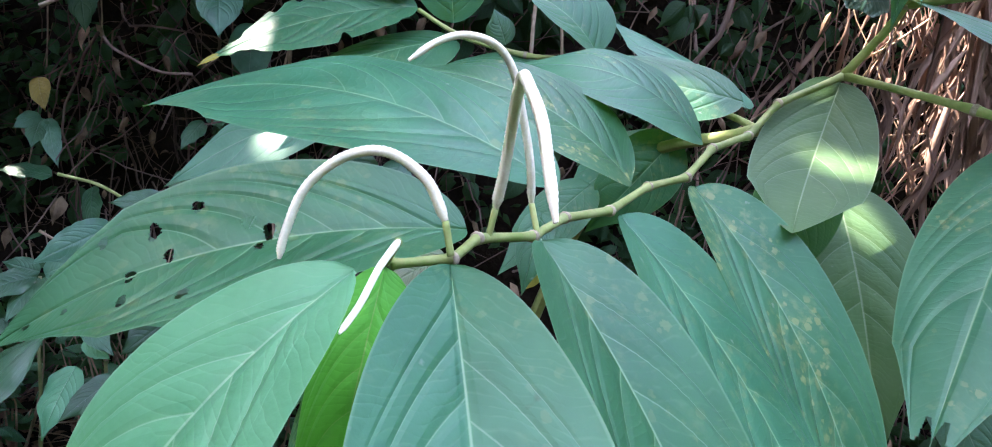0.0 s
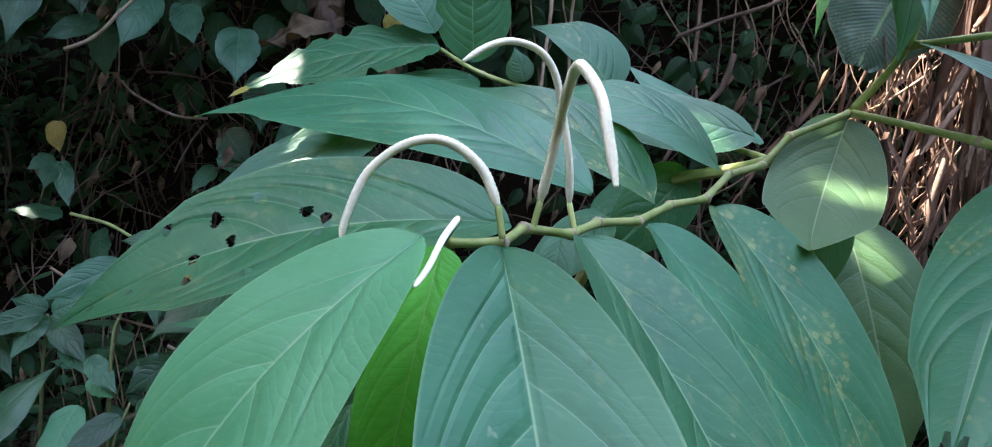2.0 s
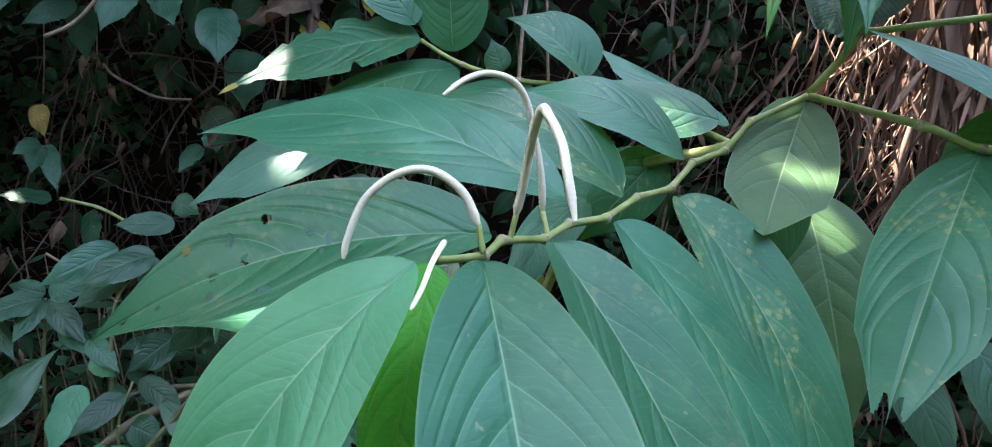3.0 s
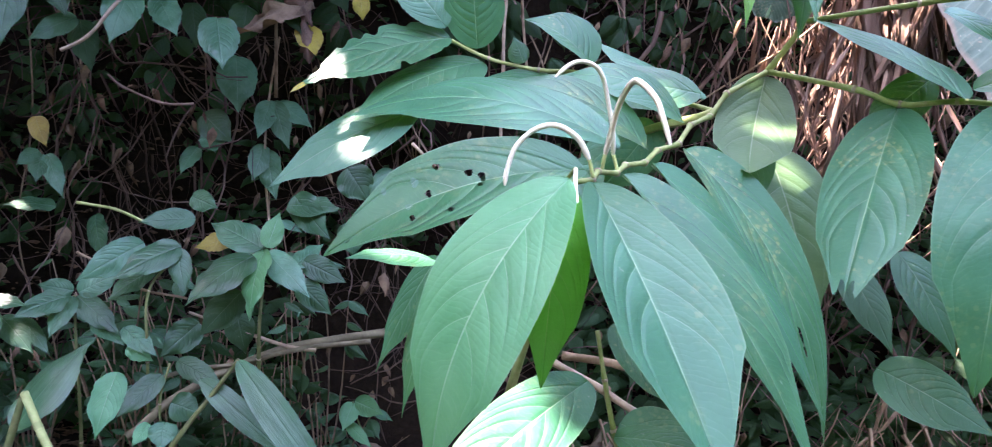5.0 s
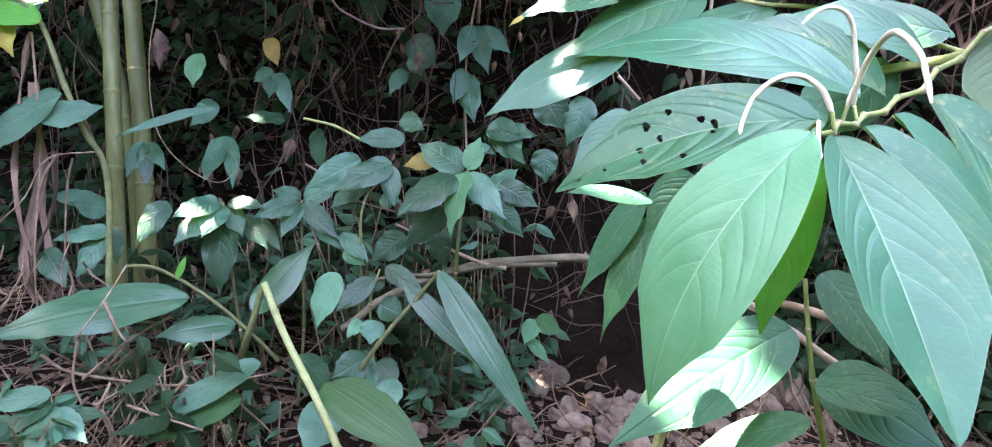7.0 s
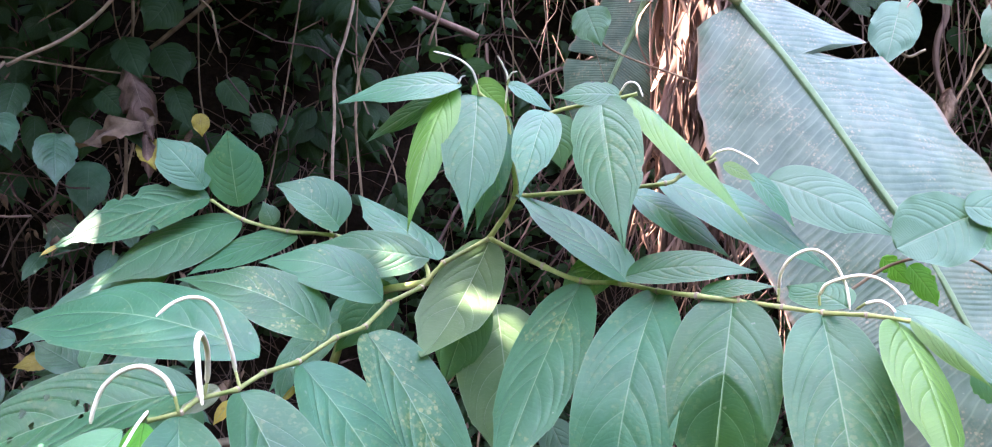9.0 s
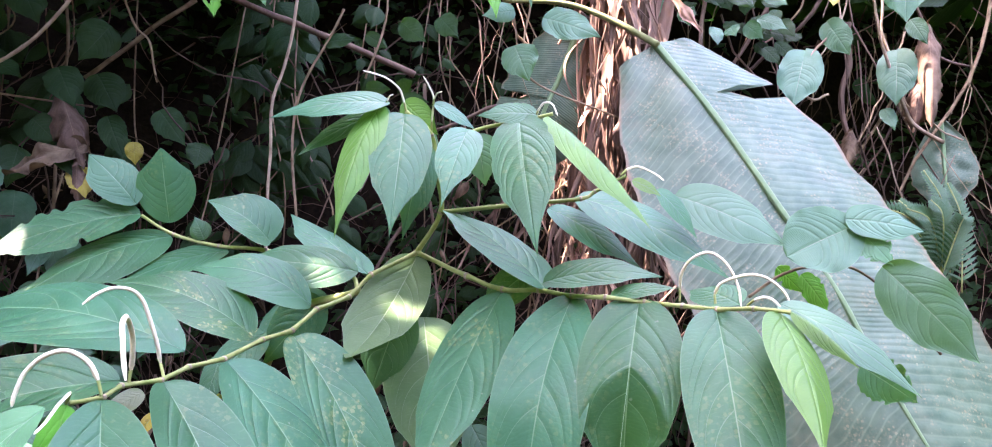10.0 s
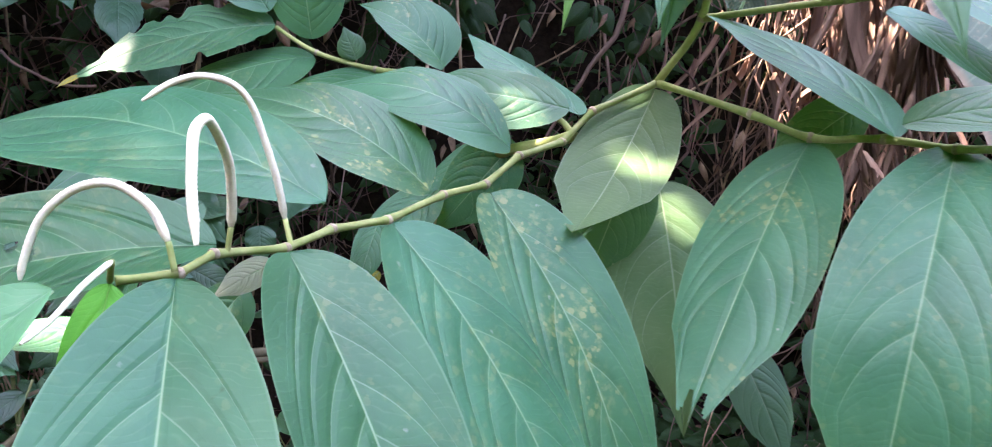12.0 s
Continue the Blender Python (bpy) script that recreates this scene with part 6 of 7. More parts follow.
for k in range(130):
    base_ = Vector((0.930, 1.530, 2.144)).lerp(Vector((0.954, 1.520, 1.158)), rnd.random()) + Vector((rnd.gauss(0, 0.05), rnd.gauss(0.0, 0.05), 0))
    way = Vector((rnd.gauss(0, 0.35), rnd.gauss(-0.15, 0.25), -1)).normalized()
    leaf(banana, base_, base_ + way * rnd.uniform(0.05, 0.22), rnd.uniform(0.006, 0.022), (rnd.gauss(0, 0.5), -0.8, 0.3), DRY_SHEATH, arch=rnd.uniform(-0.1, 0.15), fold=rnd.uniform(0.2, 1.2), torn=0.6, wave=0.25, seed=k, fine=0.35, rib=False, drip=0.3, b=0.6, name="dry_scrap")

for k in range(220):
    base_ = Vector((1.097, 2.107, 1.843)).lerp(Vector((1.063, 1.990, 1.202)), rnd.random()) + Vector((rnd.gauss(0, 0.14), rnd.gauss(0, 0.07), 0))
    way = Vector((rnd.gauss(0, 0.4), rnd.gauss(-0.1, 0.25), -1)).normalized()
    long = rnd.uniform(0.06, 0.28)
    if k % 3:
        part_of("dry_sheath", ribbon([base_ + way * (long * 1.6 * q / 9) + Vector((0.01 * math.sin(q + k), 0, 0)) for q in range(10)], rnd.choice((0.003, 0.005, 0.009, 0.014)), 400 + k), DRY_SHEATH, banana)
    else:
        leaf(banana, base_, base_ + way * long, rnd.uniform(0.005, 0.016), (rnd.gauss(0, 0.5), -0.8, 0.3), DRY_SHEATH, arch=rnd.uniform(-0.1, 0.15), fold=rnd.uniform(0.2, 1.2), torn=0.6, wave=0.25, seed=k, fine=0.35, rib=False, drip=0.3, b=0.6, name="dry_scrap")

settle(banana)

rnd = random.Random(32)
for _ in range(190):
    x, y = rnd.uniform(0.45, 2.9), rnd.uniform(1.8, 2.8)
    z = rnd.uniform(0.9, 2.6)
    r = rnd.choice((0.0015, 0.002, 0.003, 0.004, 0.008))
    line = strand(rnd, (x, y, z), (rnd.gauss(0, 0.35), rnd.gauss(0, 0.2), -1), rnd.uniform(0.3, 1.3), 0.15)
    root = part_of("hanging_root", strand_mesh("hanging_root", [(line, r, r * 0.6)], 6), TWIG if rnd.random() < 0.35 else BARK)
    tagged(root, "thin reddish brown dry root hanging beside the banana", "root", "hanging roots")


arum = thing("climbing_arum", (1.745, 1.590, 2.022), "climber with heart-shaped blue-green leaves on grey roots", "climber", "climbers")
stem(arum, [(1.715, 1.584, 2.241), (1.736, 1.591, 2.021), (1.790, 1.592, 1.858), (1.850, 1.590, 1.750), (1.978, 1.578, 1.683)], 0.004, 0.006, DEADWOOD, "root", 0, wob=0.02)
stem(arum, [(1.633, 1.594, 2.237), (1.635, 1.604, 2.016), (1.541, 1.620, 1.901), (1.527, 1.625, 1.809), (1.566, 1.622, 1.774), (1.610, 1.616, 1.794)], 0.003, 0.004, DEADWOOD, "root", 0, wob=0.01)
stem(arum, [(1.853, 1.769, 2.247), (1.908, 1.772, 2.028), (1.995, 1.771, 1.830), (2.181, 1.754, 1.718)], 0.004, 0.003, DEADWOOD, "root", 0.1, wob=0.02)
stem(arum, [(1.989, 1.803, 2.272), (2.058, 1.801, 2.110), (2.115, 1.799, 2.010), (2.229, 1.787, 1.974)], 0.006, 0.004, BARK, "root", 0.1, wob=0.02)
stem(arum, [(1.743, 1.782, 2.242), (1.737, 1.790, 2.080), (1.680, 1.804, 1.916), (1.671, 1.810, 1.815)], 0.003, 0.002, DEADWOOD, "root", 0, wob=0.02)
stem(arum, [(1.692, 1.889, 2.255), (1.637, 1.902, 2.105), (1.517, 1.921, 1.994)], 0.004, 0.003, TWIG, "root", 0, wob=0.02)
stem(arum, [(1.899, 1.786, 1.745), (1.944, 1.785, 1.646), (1.986, 1.784, 1.548), (1.995, 1.784, 1.518)], 0.003, 0.0025, DEADWOOD, "root", 0, wob=0.01)
stem(arum, [(1.962, 2.062, 2.179), (1.981, 2.066, 2.021), (1.971, 2.074, 1.883), (2.008, 2.076, 1.726)], 0.012, 0.009, BARK, "root", 0.1, wob=0.02)
leaf(arum, (1.523, 1.622, 1.891), (1.474, 1.584, 1.739), 0.131, (-0.51, -0.83, -0.21), LEAF_PALE, a=0.38, b=0.75, lobe=0.3, fine=0.7, rib=False, wave=0.12, torn=0.16)
leaf(arum, (1.805, 1.588, 1.914), (1.777, 1.547, 1.766), 0.112, (-0.6, -0.77, -0.21), LEAF_PALE, a=0.38, b=0.75, lobe=0.3, fine=0.7, rib=False, wave=0.12, torn=0.16)
leaf(arum, (1.600, 1.609, 1.993), (1.630, 1.559, 1.903), 0.083, (-0.54, -0.8, -0.26), LEAF_PALE, a=0.38, b=0.75, lobe=0.3, fine=0.7, rib=False, wave=0.12, torn=0.16)
leaf(arum, (1.666, 1.394, 2.109), (1.647, 1.354, 1.940), 0.120, (-0.59, -0.75, -0.3), LEAF_PALE, a=0.4, b=0.75, lobe=0.3, fine=0.7, rib=False, wave=0.12, torn=0.16)
leaf(arum, (1.064, 1.668, 2.081), (1.078, 1.621, 1.979), 0.073, (-0.34, -0.89, -0.31), LEAF_WILDLIT, fine=0.7, rib=False, wave=0.12, torn=0.16)
leaf(arum, (1.154, 1.656, 2.122), (1.200, 1.604, 2.035), 0.073, (-0.38, -0.86, -0.33), LEAF_WILDLIT, fine=0.7, rib=False, wave=0.12, torn=0.16)
leaf(arum, (1.159, 1.659, 2.021), (1.160, 1.612, 1.952), 0.055, (-0.38, -0.88, -0.29), LEAF_WILDLIT, fine=0.7, rib=False, wave=0.12, torn=0.16)
leaf(arum, (1.284, 1.642, 2.092), (1.344, 1.588, 2.015), 0.062, (-0.32, -0.87, -0.04), LEAF_WILDLIT, fine=0.7, rib=False, wave=0.12, torn=0.16)
leaf(arum, (1.380, 1.634, 2.004), (1.445, 1.578, 1.964), 0.052, (-0.43, -0.72, 0.28), LEAF_WILDLIT, fine=0.7, rib=False, wave=0.12, torn=0.16)
leaf(arum, (1.344, 1.639, 1.984), (1.375, 1.588, 1.932), 0.054, (-0.46, -0.85, -0.27), LEAF_WILDLIT, fine=0.7, rib=False, wave=0.12, torn=0.16)
leaf(arum, (1.299, 1.645, 1.973), (1.294, 1.597, 1.935), 0.050, (-0.43, -0.86, -0.27), LEAF_WILDLIT, fine=0.7, rib=False, wave=0.12, torn=0.16)
leaf(arum, (1.253, 1.651, 1.971), (1.243, 1.604, 1.902), 0.046, (-0.05, -0.84, 0.39), LEAF_WILDLIT, fine=0.7, rib=False, wave=0.12, torn=0.16)
leaf(arum, (1.394, 1.629, 2.079), (1.441, 1.575, 2.032), 0.047, (-0.42, -0.74, 0.1), LEAF_WILDLIT, fine=0.7, rib=False, wave=0.12, torn=0.16)
leaf(arum, (1.594, 1.605, 2.097), (1.570, 1.560, 2.038), 0.045, (0.0, -0.76, 0.65), LEAF_YELLOW, fine=0.7, rib=False, wave=0.12, torn=0.16)
leaf(arum, (1.836, 1.579, 2.035), (1.857, 1.530, 1.949), 0.056, (-0.49, -0.77, -0.11), LEAF_WILDLIT, fine=0.7, rib=False, wave=0.12, torn=0.16)
leaf(arum, (1.777, 1.598, 1.765), (1.781, 1.550, 1.694), 0.046, (-0.4, -0.69, 0.23), LEAF_WILDLIT, fine=0.7, rib=False, wave=0.12, torn=0.16)
for base_, tip_, w_, sd_ in (((2.041, 1.754, 2.095), (2.041, 1.719, 1.745), 0.11, 4), ((2.031, 1.763, 1.913), (2.001, 1.754, 1.731), 0.09, 7), ((1.685, 1.612, 1.696), (1.677, 1.618, 1.576), 0.07, 9)):
    leaf(arum, base_, tip_, w_, (-0.5, -0.8, 0.2), LEAF_DRY, curl=0.9, fold=0.7, fine=1.5, rib=False, wave=0.6, torn=0.9, b=0.6, seed=sd_, name="dry_leaf")
rnd = random.Random(91)
for k in range(34):
    base_ = Vector((1.196, 1.851, 2.155)).lerp(Vector((1.562, 1.812, 2.052)), rnd.random()) + Vector((rnd.gauss(0, 0.05), rnd.gauss(0.05, 0.05), rnd.gauss(0, 0.05)))
    way = Vector((rnd.gauss(0, 0.7), -0.35, rnd.uniform(-1.0, 0.1))).normalized()
    leaf(arum, base_, base_ + way * rnd.uniform(0.06, 0.10), rnd.uniform(0.04, 0.06), (rnd.gauss(-0.3, 0.3), -0.8, 0.5), LEAF_WILDSHADE, fine=0.4, rib=False, wave=0.12, seed=k)
settle(arum)

vineX = thing("vine", (0.926, 0.610, 1.290), "slender vine with pale green three-lobed leaves hanging before the banana leaf", "vine")
stem(vineX, [(0.846, 0.622, 1.244), (0.892, 0.615, 1.279), (0.943, 0.608, 1.295), (0.996, 0.602, 1.293), (1.059, 0.596, 1.252), (1.132, 0.591, 1.177)], 0.0022, 0.0018, TWIG, "stem", 0.1)
leaf(vineX, (0.968, 0.572, 1.352), (0.874, 0.575, 1.305), 0.100, (-0.28, -0.86, 0.42), LEAF_PALE, a=0.55, b=0.55, arch=0.03, fold=-0.10, base_fold=0.0, drip=0.2, lobe=0.12, wave=0.06)
leaf(vineX, (0.958, 0.574, 1.362), (1.060, 0.545, 1.350), 0.058, (-0.25, -0.80, 0.50), LEAF_PALE, a=0.4, b=0.8, arch=0.06, wave=0.05)
leaf(vineX, (0.972, 0.572, 1.350), (1.012, 0.541, 1.300), 0.052, (-0.30, -0.85, 0.35), LEAF_MINT, torn=0.8, fine=2, wave=0.08)
leaf(vineX, (1.001, 0.551, 1.299), (1.106, 0.493, 1.180), 0.093, (-0.48, -0.72, 0.22), LEAF_PALE, b=0.75, fine=0.7, rib=False, wave=0.12, torn=0.16)
leaf(vineX, (1.016, 0.606, 1.154), (1.090, 0.579, 1.108), 0.069, (-0.62, -0.77, 0.17), LEAF, torn=0.5, fine=0.7, rib=False, wave=0.12)
leaf(vineX, (0.894, 0.634, 1.289), (0.936, 0.631, 1.253), 0.030, (-0.43, -0.83, 0.17), LEAF_YOUNG, torn=0.7, fine=0.7, rib=False, wave=0.12)
leaf(vineX, (0.930, 0.630, 1.280), (0.975, 0.627, 1.226), 0.040, (-0.22, -0.79, 0.42), LEAF_YOUNG, torn=0.8, fine=0.7, rib=False, wave=0.12)
settle(vineX)

vineY = thing("vine", (0.629, 1.326, 1.850), "climber with broad pale leaves beside the dry banana sheaths", "vine")
stem(vineY, [(0.605, 1.321, 2.028), (0.635, 1.324, 1.880), (0.626, 1.330, 1.776), (0.653, 1.331, 1.688), (0.834, 1.362, 1.637), (0.944, 1.400, 1.619)], 0.003, 0.002, TWIG, "stem", 0.1)
leaf(vineY, (0.667, 1.322, 1.837), (0.795, 1.259, 1.786), 0.083, (-0.02, -0.84, 0.09), LEAF_PALE, fine=0.7, rib=False, wave=0.12, torn=0.16)
leaf(vineY, (0.600, 1.330, 1.849), (0.517, 1.291, 1.816), 0.050, (-0.14, -0.88, -0.08), LEAF_PALE, fine=0.7, rib=False, wave=0.12, torn=0.16)
leaf(vineY, (0.601, 1.313, 1.762), (0.636, 1.283, 1.674), 0.090, (-0.18, -0.96, -0.23), LEAF_PALE, fine=0.7, rib=False, wave=0.12, torn=0.16)
leaf(vineY, (0.463, 0.845, 1.790), (0.482, 0.798, 1.659), 0.049, (0.11, -0.9, 0.42), LEAF_YOUNG, fine=0.7, rib=False, wave=0.12, torn=0.16)
leaf(vineY, (0.578, 1.229, 1.917), (0.621, 1.228, 1.828), 0.053, (0.29, -0.76, 0.39), LEAF_PALE, fine=0.7, rib=False, wave=0.12, torn=0.16)
leaf(vineY, (0.273, 1.165, 1.880), (0.285, 1.148, 1.776), 0.062, (0.02, -0.95, -0.32), LEAF_PALE, fine=0.7, rib=False, wave=0.12, torn=0.16)
leaf(vineY, (-0.016, 1.001, 1.804), (0.007, 0.985, 1.665), 0.086, (0.22, -0.93, -0.28), LEAF_YOUNG, torn=0.4, fine=3, holes=((0.25,0.62,0.14,0.05),(0.05,0.45,0.08,0.03),(0.4,0.78,0.2,0.05)), rib=False, wave=0.12)
leaf(vineY, (0.052, 0.994, 1.796), (0.095, 0.973, 1.692), 0.067, (0.17, -0.94, -0.29), LEAF_FRESH, fine=0.7, rib=False, wave=0.12, torn=0.16)
leaf(vineY, (0.088, 1.038, 1.840), (0.113, 0.990, 1.719), 0.059, (0.31, -0.86, 0.41), LEAF_PALE, fine=0.7, rib=False, wave=0.12, torn=0.16)
leaf(vineY, (0.388, 1.250, 1.936), (0.399, 1.252, 1.866), 0.039, (0.28, -0.82, 0.49), LEAF_PALE, fine=0.7, rib=False, wave=0.12, torn=0.16)
settle(vineY)

stick = thing("bare_stem", (0.029, 1.631, 1.114), "bare woody stem hanging in the thicket", "stem", "bare stems")
stem(stick, [(0.062, 1.585, 2.082), (0.066, 1.591, 1.932), (0.044, 1.602, 1.731), (0.017, 1.611, 1.613), (0.021, 1.622, 1.347), (0.029, 1.631, 1.114)], 0.004, 0.004, DEADWOOD, "stem", 0.12, per=6, sides=8, wob=0.006)
settle(stick)

stick = thing("bare_stem", (0.092, 1.717, 1.282), "bare woody stem hanging in the thicket", "stem", "bare stems")
stem(stick, [(0.181, 1.679, 1.917), (0.134, 1.689, 1.810), (0.072, 1.703, 1.667), (0.067, 1.711, 1.491), (0.092, 1.717, 1.282)], 0.0035, 0.0035, TWIG, "stem", 0.12, per=6, sides=8, wob=0.006)
settle(stick)

stick = thing("bare_stem", (-0.780, 1.605, 1.591), "bare woody stem hanging in the thicket", "stem", "bare stems")
stem(stick, [(-0.456, 1.549, 1.986), (-0.464, 1.556, 1.843), (-0.582, 1.577, 1.696), (-0.780, 1.605, 1.591)], 0.0045, 0.0045, DEADWOOD, "stem", 0.12, per=6, sides=8, wob=0.006)
settle(stick)

stick = thing("bare_stem", (-0.585, 1.979, 1.718), "bare woody stem hanging in the thicket", "stem", "bare stems")
stem(stick, [(-0.273, 1.931, 1.974), (-0.420, 1.954, 1.851), (-0.585, 1.979, 1.718)], 0.007, 0.007, TWIG, "stem", 0.12, per=6, sides=8, wob=0.006)
settle(stick)

stick = thing("bare_stem", (0.392, 1.961, 1.814), "bare woody stem hanging in the thicket", "stem", "bare stems")
stem(stick, [(-0.626, 2.068, 2.108), (-0.322, 2.034, 2.062), (-0.016, 2.003, 1.956), (0.126, 1.988, 1.912), (0.392, 1.961, 1.814)], 0.010, 0.010, BARK, "stem", 0.12, per=6, sides=8, wob=0.006)
settle(stick)

stick = thing("bare_stem", (-0.312, 1.747, 1.683), "bare woody stem hanging in the thicket", "stem", "bare stems")
stem(stick, [(-0.450, 1.750, 1.992), (-0.386, 1.749, 1.838), (-0.335, 1.745, 1.788), (-0.312, 1.747, 1.683)], 0.003, 0.003, TWIG, "stem", 0.12, per=6, sides=8, wob=0.006)
settle(stick)

stick = thing("bare_stem", (0.255, 1.578, 1.708), "bare woody stem hanging in the thicket", "stem", "bare stems")
stem(stick, [(0.296, 1.560, 2.027), (0.297, 1.567, 1.860), (0.255, 1.578, 1.708)], 0.003, 0.003, TWIG, "stem", 0.12, per=6, sides=8, wob=0.006)
settle(stick)

stick = thing("bare_stem", (-0.819, 1.800, 1.209), "bare woody stem hanging in the thicket", "stem", "bare stems")
stem(stick, [(-1.034, 1.767, 1.274), (-0.994, 1.768, 1.241), (-0.908, 1.779, 1.207), (-0.819, 1.800, 1.209)], 0.0036, 0.0036, BARK, "stem", 0.12, per=6, sides=8, wob=0.006)
settle(stick)

stick = thing("bare_stem", (-0.708, 1.492, 0.738), "bare woody stem hanging in the thicket", "stem", "bare stems")
stem(stick, [(-0.958, 1.462, 0.845), (-0.888, 1.468, 0.806), (-0.800, 1.475, 0.756), (-0.708, 1.492, 0.738)], 0.003, 0.003, TWIG, "stem", 0.12, per=6, sides=8, wob=0.006)
settle(stick)

stick = thing("bare_stem", (-0.903, 1.698, 0.888), "bare woody stem hanging in the thicket", "stem", "bare stems")
stem(stick, [(-1.071, 1.671, 0.933), (-0.979, 1.688, 0.918), (-0.903, 1.698, 0.888)], 0.004, 0.004, STEM_GREEN, "stem", 0.12, per=6, sides=8, wob=0.006)
settle(stick)

stick = thing("bare_stem", (0.257, 0.819, 0.764), "bare woody stem hanging in the thicket", "stem", "bare stems")
stem(stick, [(0.121, 0.907, 0.815), (0.190, 0.863, 0.790), (0.257, 0.819, 0.764)], 0.006, 0.006, DEADWOOD, "stem", 0.12, per=6, sides=8, wob=0.006)
settle(stick)

stick = thing("bare_stem", (0.421, 0.906, 0.750), "bare woody stem hanging in the thicket", "stem", "bare stems")
stem(stick, [(0.142, 0.963, 0.810), (0.236, 0.930, 0.804), (0.341, 0.897, 0.787), (0.421, 0.906, 0.750)], 0.007, 0.007, TWIG, "stem", 0.12, per=6, sides=8, wob=0.006)
settle(stick)

stick = thing("bare_stem", (-0.095, 1.092, 1.105), "bare woody stem hanging in the thicket", "stem", "bare stems")
stem(stick, [(-0.141, 1.091, 1.144), (-0.095, 1.092, 1.105)], 0.003, 0.003, DEADWOOD, "stem", 0.12, per=6, sides=8, wob=0.006)
settle(stick)

stick = thing("bare_stem", (0.400, 1.233, 0.684), "bare woody stem hanging in the thicket", "stem", "bare stems")
stem(stick, [(0.416, 1.260, 0.894), (0.400, 1.233, 0.684)], 0.003, 0.003, TWIG, "stem", 0.12, per=6, sides=8, wob=0.006)
settle(stick)

fringe = thing("climbing_plant", (-0.900, 1.830, 1.620), "fringe of pointed green climber leaves over the dark hollow", "climber", "climbers")
stem(fringe, [(-0.529, 1.906, 1.621), (-0.746, 1.866, 1.631), (-0.928, 1.833, 1.642), (-1.125, 1.792, 1.616), (-1.305, 1.754, 1.591), (-1.485, 1.777, 1.632)], 0.003, 0.003, TWIG, "stem", 0.1)
leaf(fringe, (-1.373, 1.761, 1.524), (-1.377, 1.677, 1.381), 0.085, (0.30, -0.85, 0.25), LEAF_WILDLIT, fine=0.8, rib=False, wave=0.12, torn=0.2)
leaf(fringe, (-1.222, 1.689, 1.536), (-1.210, 1.595, 1.314), 0.096, (0.30, -0.85, 0.25), LEAF_WILDLIT, fine=0.8, rib=False, wave=0.12, torn=0.2)
leaf(fringe, (-1.174, 1.751, 1.547), (-1.096, 1.683, 1.407), 0.094, (0.30, -0.85, 0.25), LEAF_WILDLIT, fine=0.8, rib=False, wave=0.12, torn=0.2)
leaf(fringe, (-1.131, 1.792, 1.423), (-1.210, 1.703, 1.344), 0.062, (0.30, -0.85, 0.25), LEAF_WILDLIT, fine=0.8, rib=False, wave=0.12, torn=0.2)
leaf(fringe, (-1.149, 1.839, 1.421), (-1.080, 1.769, 1.276), 0.079, (0.30, -0.85, 0.25), LEAF_WILDSHADE, fine=0.8, rib=False, wave=0.12, torn=0.2)
leaf(fringe, (-0.955, 1.734, 1.498), (-0.967, 1.646, 1.341), 0.099, (0.30, -0.85, 0.25), LEAF_WILDLIT, fine=0.8, rib=False, wave=0.12, torn=0.2)
leaf(fringe, (-0.910, 1.792, 1.485), (-0.833, 1.728, 1.379), 0.083, (0.30, -0.85, 0.25), LEAF_WILDLIT, fine=0.8, rib=False, wave=0.12, torn=0.2)
leaf(fringe, (-0.845, 1.856, 1.486), (-0.804, 1.781, 1.353), 0.066, (0.30, -0.85, 0.25), LEAF_WILDSHADE, fine=0.8, rib=False, wave=0.12, torn=0.2)
leaf(fringe, (-0.743, 1.765, 1.436), (-0.700, 1.690, 1.297), 0.107, (0.30, -0.85, 0.25), LEAF_WILDLIT, fine=0.8, rib=False, wave=0.12, torn=0.2)
leaf(fringe, (-0.586, 1.859, 1.521), (-0.518, 1.792, 1.402), 0.098, (0.30, -0.85, 0.25), LEAF_WILDSHADE, fine=0.8, rib=False, wave=0.12, torn=0.2)
leaf(fringe, (-0.529, 1.837, 1.438), (-0.479, 1.771, 1.351), 0.078, (0.30, -0.85, 0.25), LEAF_YELLOW, fine=0.8, rib=False, wave=0.12, torn=0.2)
leaf(fringe, (-1.058, 1.813, 1.474), (-0.953, 1.781, 1.534), 0.058, (0.30, -0.85, 0.25), LEAF_WILDLIT, fine=0.8, rib=False, wave=0.12, torn=0.2)
leaf(fringe, (-0.899, 1.859, 1.576), (-0.888, 1.779, 1.443), 0.089, (0.30, -0.85, 0.25), LEAF_WILDLIT, fine=0.8, rib=False, wave=0.12, torn=0.2)
leaf(fringe, (-1.368, 1.846, 1.403), (-1.364, 1.796, 1.471), 0.069, (0.30, -0.85, 0.25), LEAF_WILDSHADE, fine=0.8, rib=False, wave=0.12, torn=0.2)
settle(fringe)
stick = thing("bare_stem", (-0.889, 1.610, 1.483), "thin bleached twig hanging down bare and broken", "stem", "bare stems")
stem(stick, [(-1.035, 1.556, 1.312), (-0.983, 1.572, 1.351), (-0.934, 1.592, 1.422), (-0.889, 1.610, 1.483), (-0.820, 1.663, 1.606)], 0.0045, 0.0040, DEADWOOD, "stem", 0.15, per=6, sides=8, wob=0.005)
settle(stick)
hearts = thing("climbing_plant", (-1.800, 2.040, 1.430), "heart-shaped pale leaves lit by the sun against the bamboo", "climber", "climbers")
stem(hearts, [(-1.880, 2.060, 1.600), (-1.876, 2.045, 1.500), (-1.873, 2.032, 1.431)], 0.002, 0.002, STEM_DULL, "stem", 0)
